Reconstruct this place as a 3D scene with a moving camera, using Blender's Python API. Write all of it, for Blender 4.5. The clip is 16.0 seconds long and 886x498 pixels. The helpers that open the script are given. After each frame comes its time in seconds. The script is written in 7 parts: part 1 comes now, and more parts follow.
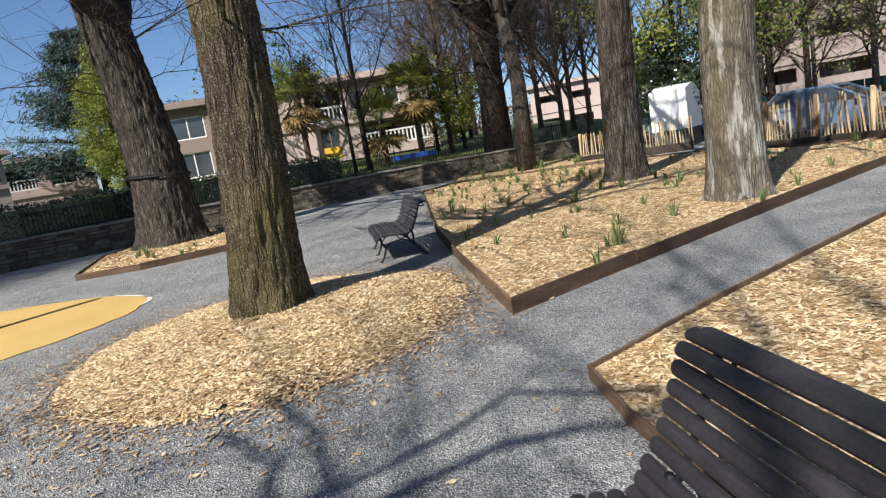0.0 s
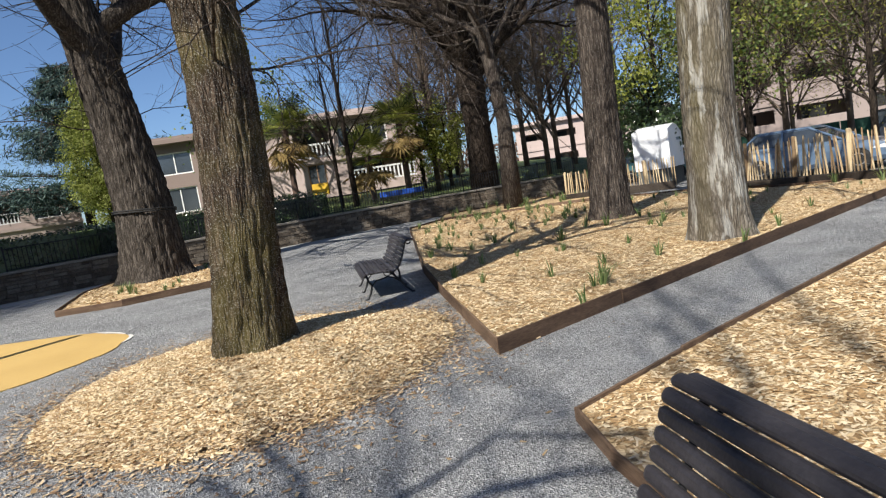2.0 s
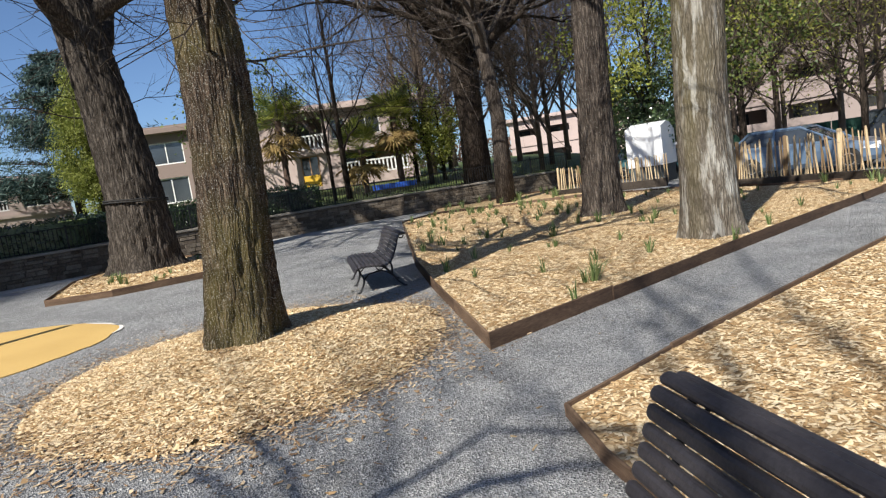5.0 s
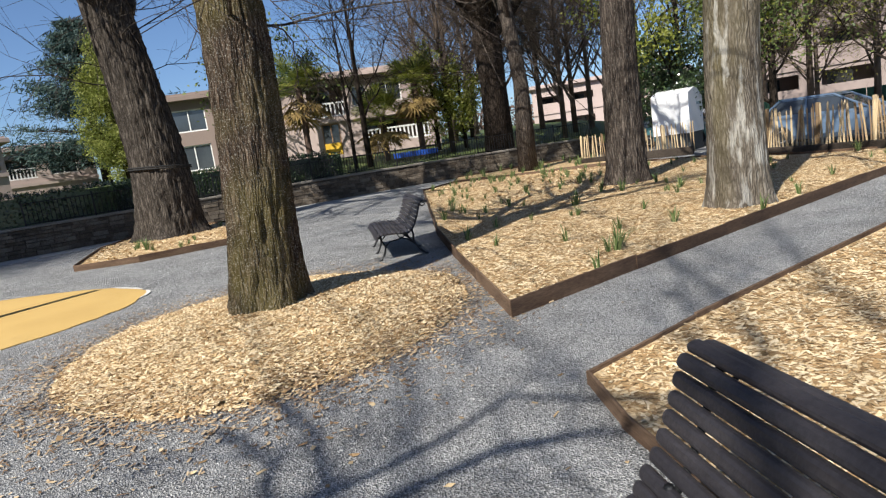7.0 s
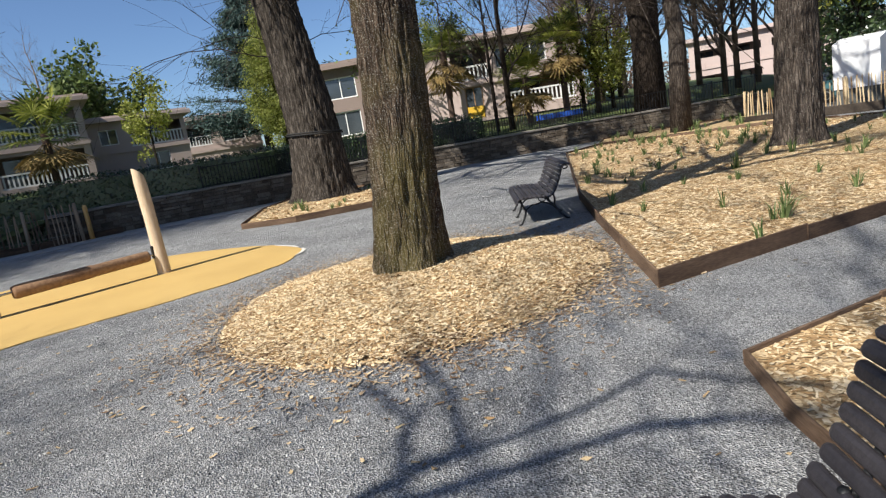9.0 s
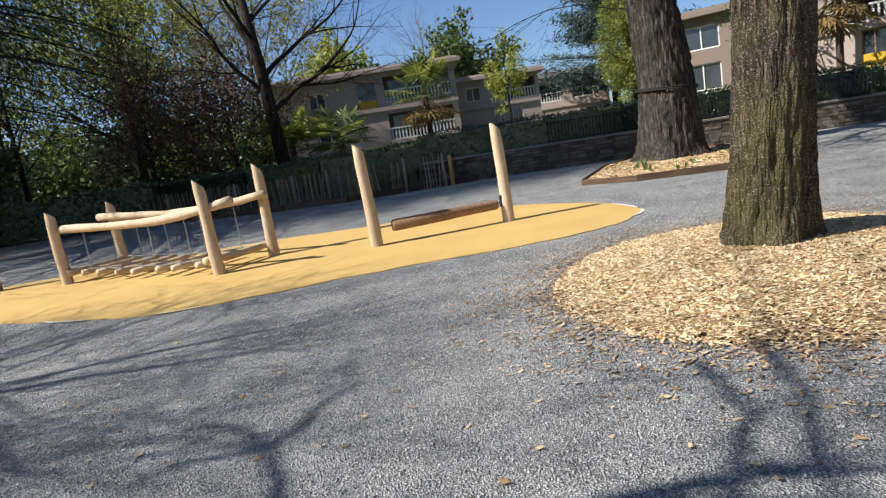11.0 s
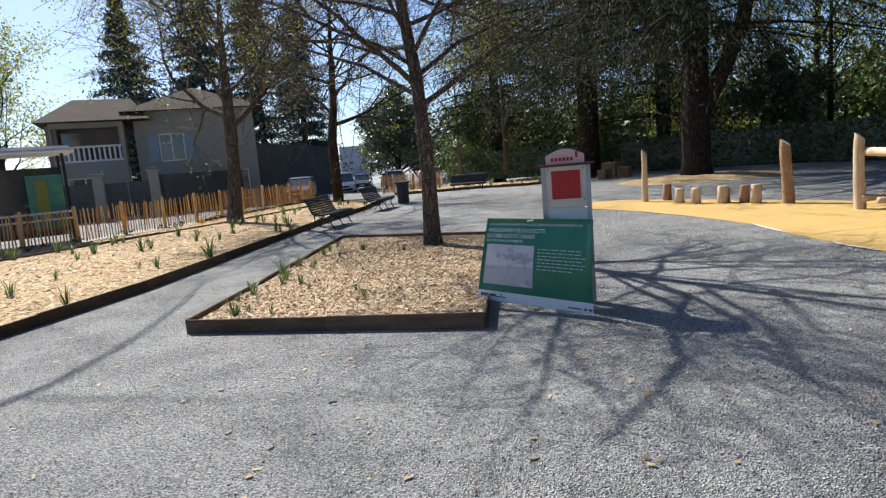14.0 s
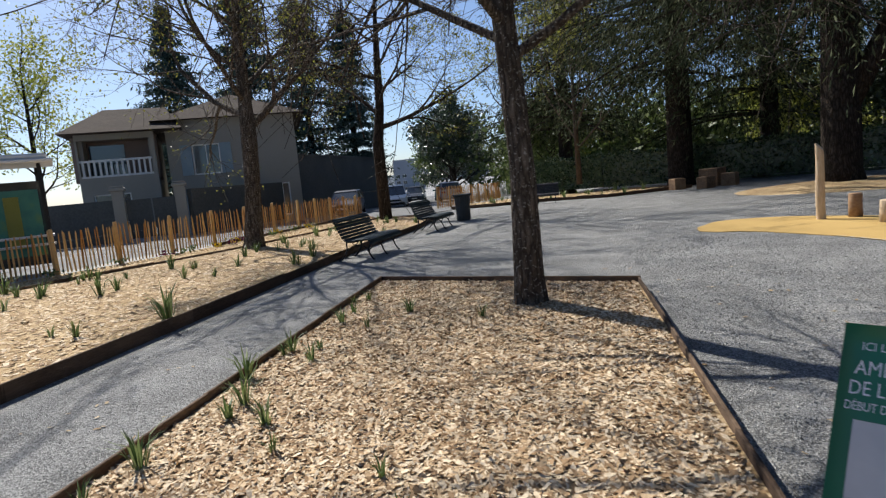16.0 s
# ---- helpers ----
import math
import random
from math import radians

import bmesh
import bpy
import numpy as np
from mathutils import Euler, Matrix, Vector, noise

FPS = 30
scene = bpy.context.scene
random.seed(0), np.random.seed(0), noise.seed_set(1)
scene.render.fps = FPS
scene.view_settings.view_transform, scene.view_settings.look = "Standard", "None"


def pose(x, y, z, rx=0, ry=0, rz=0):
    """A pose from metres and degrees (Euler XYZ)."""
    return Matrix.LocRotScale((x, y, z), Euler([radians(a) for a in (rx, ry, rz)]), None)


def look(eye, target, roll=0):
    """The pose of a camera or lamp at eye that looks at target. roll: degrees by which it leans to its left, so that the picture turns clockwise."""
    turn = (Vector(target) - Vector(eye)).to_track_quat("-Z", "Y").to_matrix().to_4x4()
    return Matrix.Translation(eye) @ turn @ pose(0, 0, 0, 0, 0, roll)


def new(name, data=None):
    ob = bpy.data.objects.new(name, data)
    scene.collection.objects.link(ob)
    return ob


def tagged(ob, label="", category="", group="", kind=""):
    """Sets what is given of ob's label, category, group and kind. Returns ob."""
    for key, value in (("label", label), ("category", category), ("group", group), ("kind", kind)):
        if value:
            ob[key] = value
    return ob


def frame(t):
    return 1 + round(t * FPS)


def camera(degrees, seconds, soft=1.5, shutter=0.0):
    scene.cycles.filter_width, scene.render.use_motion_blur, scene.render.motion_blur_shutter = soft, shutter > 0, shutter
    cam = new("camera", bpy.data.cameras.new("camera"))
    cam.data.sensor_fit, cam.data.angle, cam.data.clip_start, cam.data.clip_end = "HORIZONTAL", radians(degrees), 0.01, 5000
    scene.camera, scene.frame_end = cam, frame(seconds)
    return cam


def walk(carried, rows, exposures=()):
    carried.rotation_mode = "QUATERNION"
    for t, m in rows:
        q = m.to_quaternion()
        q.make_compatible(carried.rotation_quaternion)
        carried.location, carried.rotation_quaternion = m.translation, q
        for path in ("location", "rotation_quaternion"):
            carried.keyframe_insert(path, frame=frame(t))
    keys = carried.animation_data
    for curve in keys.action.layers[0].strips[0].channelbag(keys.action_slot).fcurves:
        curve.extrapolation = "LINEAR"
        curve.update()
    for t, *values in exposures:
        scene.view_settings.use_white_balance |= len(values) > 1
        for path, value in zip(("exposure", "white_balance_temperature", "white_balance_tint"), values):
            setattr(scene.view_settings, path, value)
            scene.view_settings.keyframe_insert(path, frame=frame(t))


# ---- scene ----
cam = camera(71.3, 16.0, soft=1.25, shutter=0.08)


def aim(x, y, z, yaw, pitch, roll):
    """Camera pose from a place and a heading: yaw to the left of +y, pitch up, roll, in degrees."""
    a, p = radians(yaw), radians(pitch)
    way = Vector((-math.sin(a) * math.cos(p), math.cos(a) * math.cos(p), math.sin(p)))
    return look((x, y, z), Vector((x, y, z)) + way, roll)


# seconds, x, y, z, yaw, pitch, roll
ROWS = [
    (0.0, 0.071, -0.101, 1.524, -105.01, -9.20, -9.72),
    (0.5, 0.072, -0.100, 1.528, -105.03, -9.24, -9.77),
    (1.0, 0.084, -0.107, 1.529, -105.63, -8.95, -9.86),
    (1.5, 0.080, -0.107, 1.542, -106.40, -8.08, -9.83),
    (2.0, 0.072, -0.106, 1.553, -106.81, -6.13, -9.22),
    (2.5, 0.074, -0.105, 1.556, -107.30, -5.39, -8.61),
    (3.0, 0.073, -0.105, 1.562, -107.66, -4.65, -8.10),
    (3.5, 0.062, -0.095, 1.571, -107.70, -4.13, -7.86),
    (6.0, 0.055, -0.095, 1.560, -106.81, -8.70, -8.65),
    (6.5, 0.073, -0.089, 1.555, -106.19, -8.94, -8.51),
    (7.0, 0.077, -0.084, 1.555, -105.14, -9.40, -8.36),
    (7.5, 0.072, -0.080, 1.559, -103.75, -9.67, -8.45),
    (8.0, 0.093, -0.082, 1.549, -100.31, -10.73, -9.13),
    (8.2, 0.100, -0.072, 1.555, -99.19, -10.86, -9.27),
    (10.3, 0.232, -0.158, 1.516, -72.27, -10.12, -8.84),
    (10.5, 0.235, -0.117, 1.526, -69.08, -10.12, -8.69),
    (11.0, 0.242, -0.031, 1.541, -60.82, -9.60, -8.90),
    (11.5, 0.159, 0.032, 1.537, -49.75, -9.32, -8.83),
    (12.0, 0.134, 0.081, 1.543, -34.61, -8.87, -8.66),
    (12.5, 0.082, 0.128, 1.539, -21.15, -8.82, -8.63),
    (13.0, 0.027, 0.198, 1.542, -7.92, -8.47, -7.91),
    (13.5, 0.006, 0.189, 1.544, 0.75, -8.23, -6.50),
    (14.0, 0.015, 0.194, 1.543, 3.76, -8.19, -4.83),
    (14.1, 0.003, 0.277, 1.541, 3.74, -8.25, -4.80),
    (14.2, -0.018, 0.498, 1.534, 3.66, -8.48, -4.79),
    (14.3, -0.040, 0.740, 1.527, 3.58, -8.75, -4.79),
    (14.4, -0.064, 0.987, 1.520, 3.48, -9.00, -4.78),
    (14.5, -0.095, 1.225, 1.512, 3.30, -9.20, -4.75),
    (14.6, -0.134, 1.451, 1.504, 3.00, -9.35, -4.67),
    (14.7, -0.179, 1.673, 1.496, 2.61, -9.47, -4.56),
    (14.8, -0.226, 1.892, 1.488, 2.21, -9.57, -4.46),
    (14.9, -0.271, 2.111, 1.480, 1.90, -9.65, -4.39),
    (15.0, -0.308, 2.330, 1.472, 1.75, -9.70, -4.40),
    (15.1, -0.333, 2.545, 1.465, 1.75, -9.76, -4.53),
    (15.2, -0.349, 2.755, 1.458, 1.84, -9.84, -4.74),
    (15.3, -0.364, 2.967, 1.452, 2.05, -9.88, -4.99),
    (15.4, -0.385, 3.186, 1.446, 2.43, -9.82, -5.23),
    (15.5, -0.420, 3.420, 1.440, 3.00, -9.60, -5.40),
    (15.6, -0.473, 3.672, 1.435, 3.84, -9.19, -5.49),
    (15.7, -0.540, 3.938, 1.431, 4.93, -8.61, -5.54),
    (15.8, -0.613, 4.212, 1.427, 6.15, -7.94, -5.56),
    (15.9, -0.688, 4.488, 1.424, 7.41, -7.25, -5.57),
    (16.0, -0.760, 4.760, 1.420, 8.60, -6.60, -5.60),
]

walk(cam, [(r[0], aim(*r[1:])) for r in ROWS], exposures=[(0.0, 0.71), (8.2, 0.71), (11.0, 0.78), (13.0, 0.88), (14.5, 0.88), (15.5, 0.72), (16.0, 0.50)])

# ---- sky and sun ----
SUN_AZ = Vector((-0.64, 0.77, 0.0)).normalized()
SUN_EL = radians(43)
world = bpy.data.worlds.new("sky")
scene.world = world
world.use_nodes = True
wn = world.node_tree.nodes
sky = wn.new("ShaderNodeTexSky")
sky.sky_type = "NISHITA"
sky.sun_disc = False
sky.sun_elevation = SUN_EL
sky.sun_rotation = math.atan2(SUN_AZ.x, SUN_AZ.y)
sky.air_density, sky.dust_density, sky.ozone_density = 0.8, 0.8, 6.0
wn["Background"].inputs["Strength"].default_value = 0.083
world.node_tree.links.new(sky.outputs[0], wn["Background"].inputs["Color"])
sun = new("sun", bpy.data.lights.new("sun", "SUN"))
sun.data.energy, sun.data.angle, sun.data.color = 5.0, radians(0.55), (1.0, 0.955, 0.875)
sun_from = SUN_AZ * math.cos(SUN_EL) + Vector((0, 0, math.sin(SUN_EL)))
sun.matrix_world = look(sun_from * 60, (0, 0, 0))


# ---- materials ----
def rgb(c):
    return (*c, 1.0)


def make(name, stops, scale=6.0, rough=0.8, metal=0.0, bump=0.25, bump_scale=60.0, fine=40.0, stretch=(1, 1, 1), rand=0.0, spec=0.3, coat=0.0, through_light=0.0, kind="noise"):
    """A surface whose colour runs over stops by two scales of noise, with fine relief. rand: how far single objects or islands differ."""
    m = bpy.data.materials.new(name)
    m.use_nodes = True
    nt = m.node_tree
    n, l = nt.nodes, nt.links
    bsdf = n["Principled BSDF"]
    geo = n.new("ShaderNodeNewGeometry")
    mp = n.new("ShaderNodeMapping")
    mp.inputs["Scale"].default_value = stretch
    l.new(geo.outputs["Position"], mp.inputs["Vector"])
    big = n.new("ShaderNodeTexNoise")
    big.inputs["Scale"].default_value, big.inputs["Detail"].default_value = scale, 6.0
    l.new(mp.outputs[0], big.inputs["Vector"])
    if kind == "cells":
        small = n.new("ShaderNodeTexVoronoi")
        small.inputs["Scale"].default_value = fine
        small_out = n.new("ShaderNodeSeparateColor")
        l.new(small.outputs["Color"], small_out.inputs[0])
        fine_socket = small_out.outputs[0]
    else:
        small = n.new("ShaderNodeTexNoise")
        small.inputs["Scale"].default_value, small.inputs["Detail"].default_value = fine, 4.0
        fine_socket = small.outputs["Fac"]
    l.new(mp.outputs[0], small.inputs["Vector"])
    mix = n.new("ShaderNodeMix")
    mix.inputs["Factor"].default_value = 0.5
    l.new(big.outputs["Fac"], mix.inputs[2])
    l.new(fine_socket, mix.inputs[3])
    fac = mix.outputs[0]
    if rand:
        info, add = n.new("ShaderNodeObjectInfo"), n.new("ShaderNodeMath")
        add.operation = "ADD"
        l.new(info.outputs["Random"], add.inputs[0])
        l.new(geo.outputs["Random Per Island"], add.inputs[1])
        fr = n.new("ShaderNodeMath")
        fr.operation = "FRACT"
        l.new(add.outputs[0], fr.inputs[0])
        mul = n.new("ShaderNodeMath")
        mul.operation = "MULTIPLY_ADD"
        l.new(fr.outputs[0], mul.inputs[0])
        mul.inputs[1].default_value, mul.inputs[2].default_value = rand, -rand / 2
        tot = n.new("ShaderNodeMath")
        tot.operation = "ADD"
        l.new(fac, tot.inputs[0])
        l.new(mul.outputs[0], tot.inputs[1])
        fac = tot.outputs[0]
    ramp = n.new("ShaderNodeValToRGB")
    lo, hi = 0.3, 0.7
    els = ramp.color_ramp.elements
    while len(els) < len(stops):
        els.new(0.5)
    for k, c in enumerate(stops):
        els[k].position = lo + (hi - lo) * k / max(1, len(stops) - 1)
        els[k].color = rgb(c)
    l.new(fac, ramp.inputs[0])
    l.new(ramp.outputs[0], bsdf.inputs["Base Color"])
    bsdf.inputs["Roughness"].default_value = rough
    bsdf.inputs["Metallic"].default_value = metal
    bsdf.inputs["Specular IOR Level"].default_value = spec
    bsdf.inputs["Coat Weight"].default_value = coat
    if bump:
        bn = n.new("ShaderNodeTexNoise")
        bn.inputs["Scale"].default_value, bn.inputs["Detail"].default_value = bump_scale, 5.0
        l.new(mp.outputs[0], bn.inputs["Vector"])
        b = n.new("ShaderNodeBump")
        b.inputs["Strength"].default_value, b.inputs["Distance"].default_value = bump, 0.02
        l.new((small.outputs["Distance"] if kind == "cells" else bn.outputs["Fac"]), b.inputs["Height"])
        l.new(b.outputs[0], bsdf.inputs["Normal"])
    if through_light:
        tr, ms = n.new("ShaderNodeBsdfTranslucent"), n.new("ShaderNodeMixShader")
        l.new(ramp.outputs[0], tr.inputs["Color"])
        ms.inputs[0].default_value = through_light
        l.new(bsdf.outputs[0], ms.inputs[1])
        l.new(tr.outputs[0], ms.inputs[2])
        l.new(ms.outputs[0], n["Material Output"].inputs["Surface"])
    return m


def bark(name, dark, mid, light, moss=0.0, lichen=0.0, plates=15.0, tall=0.2, depth=1.0, spot=34.0, moss_scale=2.2, streak=False, spread=0.59):
    """Bark in upright plates between dark fissures, with moss and pale lichen spots."""
    m = make(name, [dark, mid, light], scale=7.0, rough=0.95, bump=0, fine=55.0, stretch=(1, 1, 0.3), spec=0.1)
    nt = m.node_tree
    n, l = nt.nodes, nt.links
    bsdf, geo = n["Principled BSDF"], n["Geometry"]
    col = bsdf.inputs["Base Color"].links[0].from_socket
    warp = n.new("ShaderNodeTexNoise")
    warp.inputs["Scale"].default_value, warp.inputs["Detail"].default_value = 5.0, 4.0
    l.new(geo.outputs["Position"], warp.inputs["Vector"])
    push = n.new("ShaderNodeVectorMath")
    push.operation = "MULTIPLY_ADD"
    push.inputs[1].default_value = (0.09, 0.09, 0.09)
    l.new(warp.outputs["Color"], push.inputs[0])
    l.new(geo.outputs["Position"], push.inputs[2])
    mp = n.new("ShaderNodeMapping")
    mp.inputs["Scale"].default_value = (1, 1, tall)
    l.new(push.outputs[0], mp.inputs["Vector"])
    cell = n.new("ShaderNodeTexVoronoi")
    cell.feature = "DISTANCE_TO_EDGE"
    cell.inputs["Scale"].default_value = plates
    l.new(mp.outputs[0], cell.inputs["Vector"])
    groove = n.new("ShaderNodeMapRange")
    groove.inputs[1].default_value, groove.inputs[2].default_value, groove.inputs[3].default_value, groove.inputs[4].default_value = 0.0, 0.28, 1.0, 0.0
    l.new(cell.outputs["Distance"], groove.inputs[0])
    gm = n.new("ShaderNodeMix")
    gm.data_type = "RGBA"
    weak = n.new("ShaderNodeMath")
    weak.operation = "MULTIPLY"
    weak.inputs[1].default_value = 0.8 * depth
    l.new(groove.outputs[0], weak.inputs[0])
    l.new(weak.outputs[0], gm.inputs["Factor"])
    l.new(col, gm.inputs[6])
    gm.inputs[7].default_value = rgb(tuple(v * 0.5 for v in dark))
    col = gm.outputs[2]
    for amount, tint, scale, lo, hi in ((moss, (0.115, 0.10, 0.028), moss_scale, 0.44, 0.64), (lichen, (0.42, 0.41, 0.37), spot, spread, spread + 0.09)):
        if not amount:
            continue
        t = n.new("ShaderNodeTexNoise")
        t.inputs["Scale"].default_value, t.inputs["Detail"].default_value = scale, 7.0
        l.new(mp.outputs[0] if streak else geo.outputs["Position"], t.inputs["Vector"])
        r = n.new("ShaderNodeMapRange")
        r.inputs[1].default_value, r.inputs[2].default_value, r.inputs[4].default_value = lo, hi, amount
        l.new(t.outputs["Fac"], r.inputs[0])
        mx = n.new("ShaderNodeMix")
        mx.data_type = "RGBA"
        l.new(r.outputs[0], mx.inputs["Factor"])
        l.new(col, mx.inputs[6])
        mx.inputs[7].default_value = rgb(tint)
        col = mx.outputs[2]
    l.new(col, bsdf.inputs["Base Color"])
    grain = n.new("ShaderNodeTexNoise")
    grain.inputs["Scale"].default_value, grain.inputs["Detail"].default_value = 60.0, 5.0
    l.new(mp.outputs[0], grain.inputs["Vector"])
    hsum = n.new("ShaderNodeMath")
    hsum.operation = "MULTIPLY_ADD"
    hsum.inputs[1].default_value = 0.35
    cl = n.new("ShaderNodeMath")
    cl.operation = "MINIMUM"
    cl.inputs[1].default_value = 0.3
    l.new(cell.outputs["Distance"], cl.inputs[0])
    l.new(grain.outputs["Fac"], hsum.inputs[0])
    l.new(cl.outputs[0], hsum.inputs[2])
    b = n.new("ShaderNodeBump")
    b.inputs["Strength"].default_value, b.inputs["Distance"].default_value = 0.9 * depth, 0.06
    l.new(hsum.outputs[0], b.inputs["Height"])
    l.new(b.outputs[0], bsdf.inputs["Normal"])
    return m


M = {}
M["gravel"] = make("gravel", [(0.12, 0.121, 0.121), (0.265, 0.267, 0.266), (0.42, 0.42, 0.415)], scale=1.4, rough=0.9, bump=0.9, fine=100.0, kind="cells", spec=0.25)
M["stone_chip"] = make("stone_chip", [(0.16, 0.162, 0.162), (0.28, 0.282, 0.28), (0.48, 0.478, 0.465)], scale=20, fine=60, rough=0.85, bump=0.2, rand=0.8)
M["mulch"] = make("mulch", [(0.27, 0.175, 0.09), (0.43, 0.305, 0.165), (0.58, 0.445, 0.27)], scale=2.0, rough=0.9, bump=0.5, fine=38.0, kind="cells", spec=0.1)
M["chip"] = make("chip", [(0.33, 0.21, 0.10), (0.51, 0.355, 0.185), (0.62, 0.465, 0.265), (0.72, 0.585, 0.38)], scale=3, fine=30, rough=0.8, bump=0.3, rand=1.0, spec=0.15)
M["chip_pale"] = make("chip_pale", [(0.34, 0.22, 0.12), (0.54, 0.38, 0.225), (0.65, 0.49, 0.31), (0.76, 0.62, 0.44)], scale=3, fine=30, rough=0.8, bump=0.3, rand=1.0, spec=0.15)
M["chip_old"] = make("chip_old", [(0.19, 0.12, 0.07), (0.34, 0.235, 0.14), (0.50, 0.385, 0.25)], scale=3, fine=30, rough=0.85, bump=0.3, rand=1.0, spec=0.1)
M["soil"] = make("soil", [(0.03, 0.022, 0.015), (0.08, 0.06, 0.04), (0.14, 0.10, 0.065)], scale=2, fine=40, bump=0.8)
M["rubber"] = make("rubber", [(0.42, 0.275, 0.092), (0.48, 0.32, 0.11), (0.53, 0.36, 0.13)], scale=1.0, rough=0.85, bump=0.15, fine=160.0, bump_scale=220)
M["white_edge"] = make("white_edge", [(0.55, 0.53, 0.48), (0.72, 0.70, 0.66)], scale=8)
M["board"] = make("board", [(0.05, 0.029, 0.018), (0.098, 0.060, 0.037), (0.165, 0.108, 0.07)], scale=3, fine=25, stretch=(0.6, 0.6, 4), rough=0.85, bump=0.4, rand=0.3)
M["sleeper"] = make("sleeper", [(0.016, 0.012, 0.009), (0.032, 0.024, 0.018), (0.06, 0.047, 0.036)], scale=3, fine=25, rough=0.9, bump=0.4, rand=0.3)
M["log"] = make("log", [(0.36, 0.25, 0.15), (0.52, 0.40, 0.27), (0.64, 0.52, 0.38)], scale=2.5, fine=20, stretch=(3, 3, 0.4), rough=0.75, bump=0.35, rand=0.15)
M["log_dark"] = make("log_dark", [(0.16, 0.09, 0.05), (0.27, 0.16, 0.09), (0.36, 0.24, 0.14)], scale=2.5, fine=20, rough=0.8, bump=0.35, rand=0.2)
M["log_end"] = make("log_end", [(0.55, 0.46, 0.34), (0.70, 0.60, 0.46)], scale=8, fine=50, bump=0.2)
M["chain"] = make("chain", [(0.35, 0.35, 0.35), (0.55, 0.55, 0.54)], scale=30, rough=0.4, metal=0.9, bump=0.1)
M["slat"] = make("slat", [(0.022, 0.020, 0.023), (0.036, 0.033, 0.037), (0.055, 0.051, 0.056)], scale=4, fine=60, rough=0.5, bump=0.12, bump_scale=90, rand=0.2, spec=0.4)
M["slat_green"] = make("slat_green", [(0.010, 0.018, 0.020), (0.018, 0.03, 0.034), (0.03, 0.046, 0.05)], scale=4, fine=60, rough=0.55, bump=0.1, rand=0.2, spec=0.25)
M["iron"] = make("iron", [(0.012, 0.013, 0.014), (0.03, 0.031, 0.033)], scale=20, rough=0.5, bump=0.2, metal=0.3)
M["wall_stone"] = make("wall_stone", [(0.07, 0.054, 0.04), (0.125, 0.10, 0.076), (0.20, 0.168, 0.132)], scale=4, fine=22, rough=0.92, bump=0.9, bump_scale=30, rand=0.35)
M["mortar"] = make("mortar", [(0.055, 0.045, 0.035), (0.10, 0.083, 0.066)], scale=6, bump=0.5)
M["coping"] = make("coping", [(0.15, 0.135, 0.115), (0.26, 0.235, 0.205)], scale=3, fine=30, bump=0.5, rand=0.2)
M["asphalt"] = make("asphalt", [(0.085, 0.088, 0.095), (0.13, 0.135, 0.14), (0.17, 0.17, 0.175)], scale=0.6, fine=90, rough=0.85, bump=0.4, bump_scale=150)
M["kerb"] = make("kerb", [(0.24, 0.235, 0.22), (0.40, 0.39, 0.37)], scale=3, fine=40, bump=0.4, rand=0.2)
M["road_paint"] = make("road_paint", [(0.6, 0.6, 0.58), (0.75, 0.75, 0.73)], scale=6)
M["pale_pave"] = make("pale_pave", [(0.24, 0.24, 0.235), (0.33, 0.33, 0.32)], scale=0.8, fine=70, bump=0.3)
M["grass"] = make("grass", [(0.035, 0.055, 0.015), (0.07, 0.10, 0.03), (0.13, 0.14, 0.05)], scale=1.2, fine=30, bump=0.8)
M["blade"] = make("blade", [(0.07, 0.115, 0.035), (0.13, 0.19, 0.065), (0.22, 0.27, 0.11)], scale=8, fine=30, rough=0.5, bump=0, rand=0.6, through_light=0.25)
M["picket"] = make("picket", [(0.42, 0.20, 0.055), (0.58, 0.33, 0.11), (0.68, 0.45, 0.20)], scale=3, fine=24, stretch=(4, 4, 0.5), rough=0.75, bump=0.4, rand=0.6)
M["picket_pale"] = make("picket_pale", [(0.20, 0.135, 0.075), (0.40, 0.29, 0.165), (0.54, 0.42, 0.26)], scale=3, fine=24, stretch=(4, 4, 0.5), rough=0.8, bump=0.4, rand=0.7)
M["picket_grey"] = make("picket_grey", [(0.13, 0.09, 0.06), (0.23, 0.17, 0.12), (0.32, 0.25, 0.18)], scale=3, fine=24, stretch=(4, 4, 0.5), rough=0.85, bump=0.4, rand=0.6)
M["wire"] = make("wire", [(0.2, 0.2, 0.2), (0.35, 0.35, 0.34)], rough=0.4, metal=0.8, bump=0)
M["bark_moss"] = bark("bark_moss", (0.03, 0.021, 0.014), (0.085, 0.06, 0.042), (0.165, 0.125, 0.09), moss=0.4, lichen=0.6, plates=24, tall=0.13, spot=85.0, moss_scale=1.3, spread=0.57)
M["bark_brown"] = bark("bark_brown", (0.038, 0.03, 0.025), (0.095, 0.077, 0.064), (0.175, 0.147, 0.125), lichen=0.25, tall=0.1, plates=18)
M["bark_old"] = bark("bark_old", (0.03, 0.025, 0.02), (0.08, 0.067, 0.056), (0.15, 0.128, 0.11), lichen=0.15, tall=0.09, plates=13)
M["bark_grey"] = bark("bark_grey", (0.07, 0.057, 0.042), (0.16, 0.138, 0.11), (0.26, 0.235, 0.20), moss=0.3, lichen=0.62, plates=24, tall=0.13, depth=0.75, spot=8.0, moss_scale=2.4, streak=True, spread=0.53)
M["bark_dark"] = bark("bark_dark", (0.022, 0.017, 0.013), (0.055, 0.042, 0.033), (0.10, 0.08, 0.065))
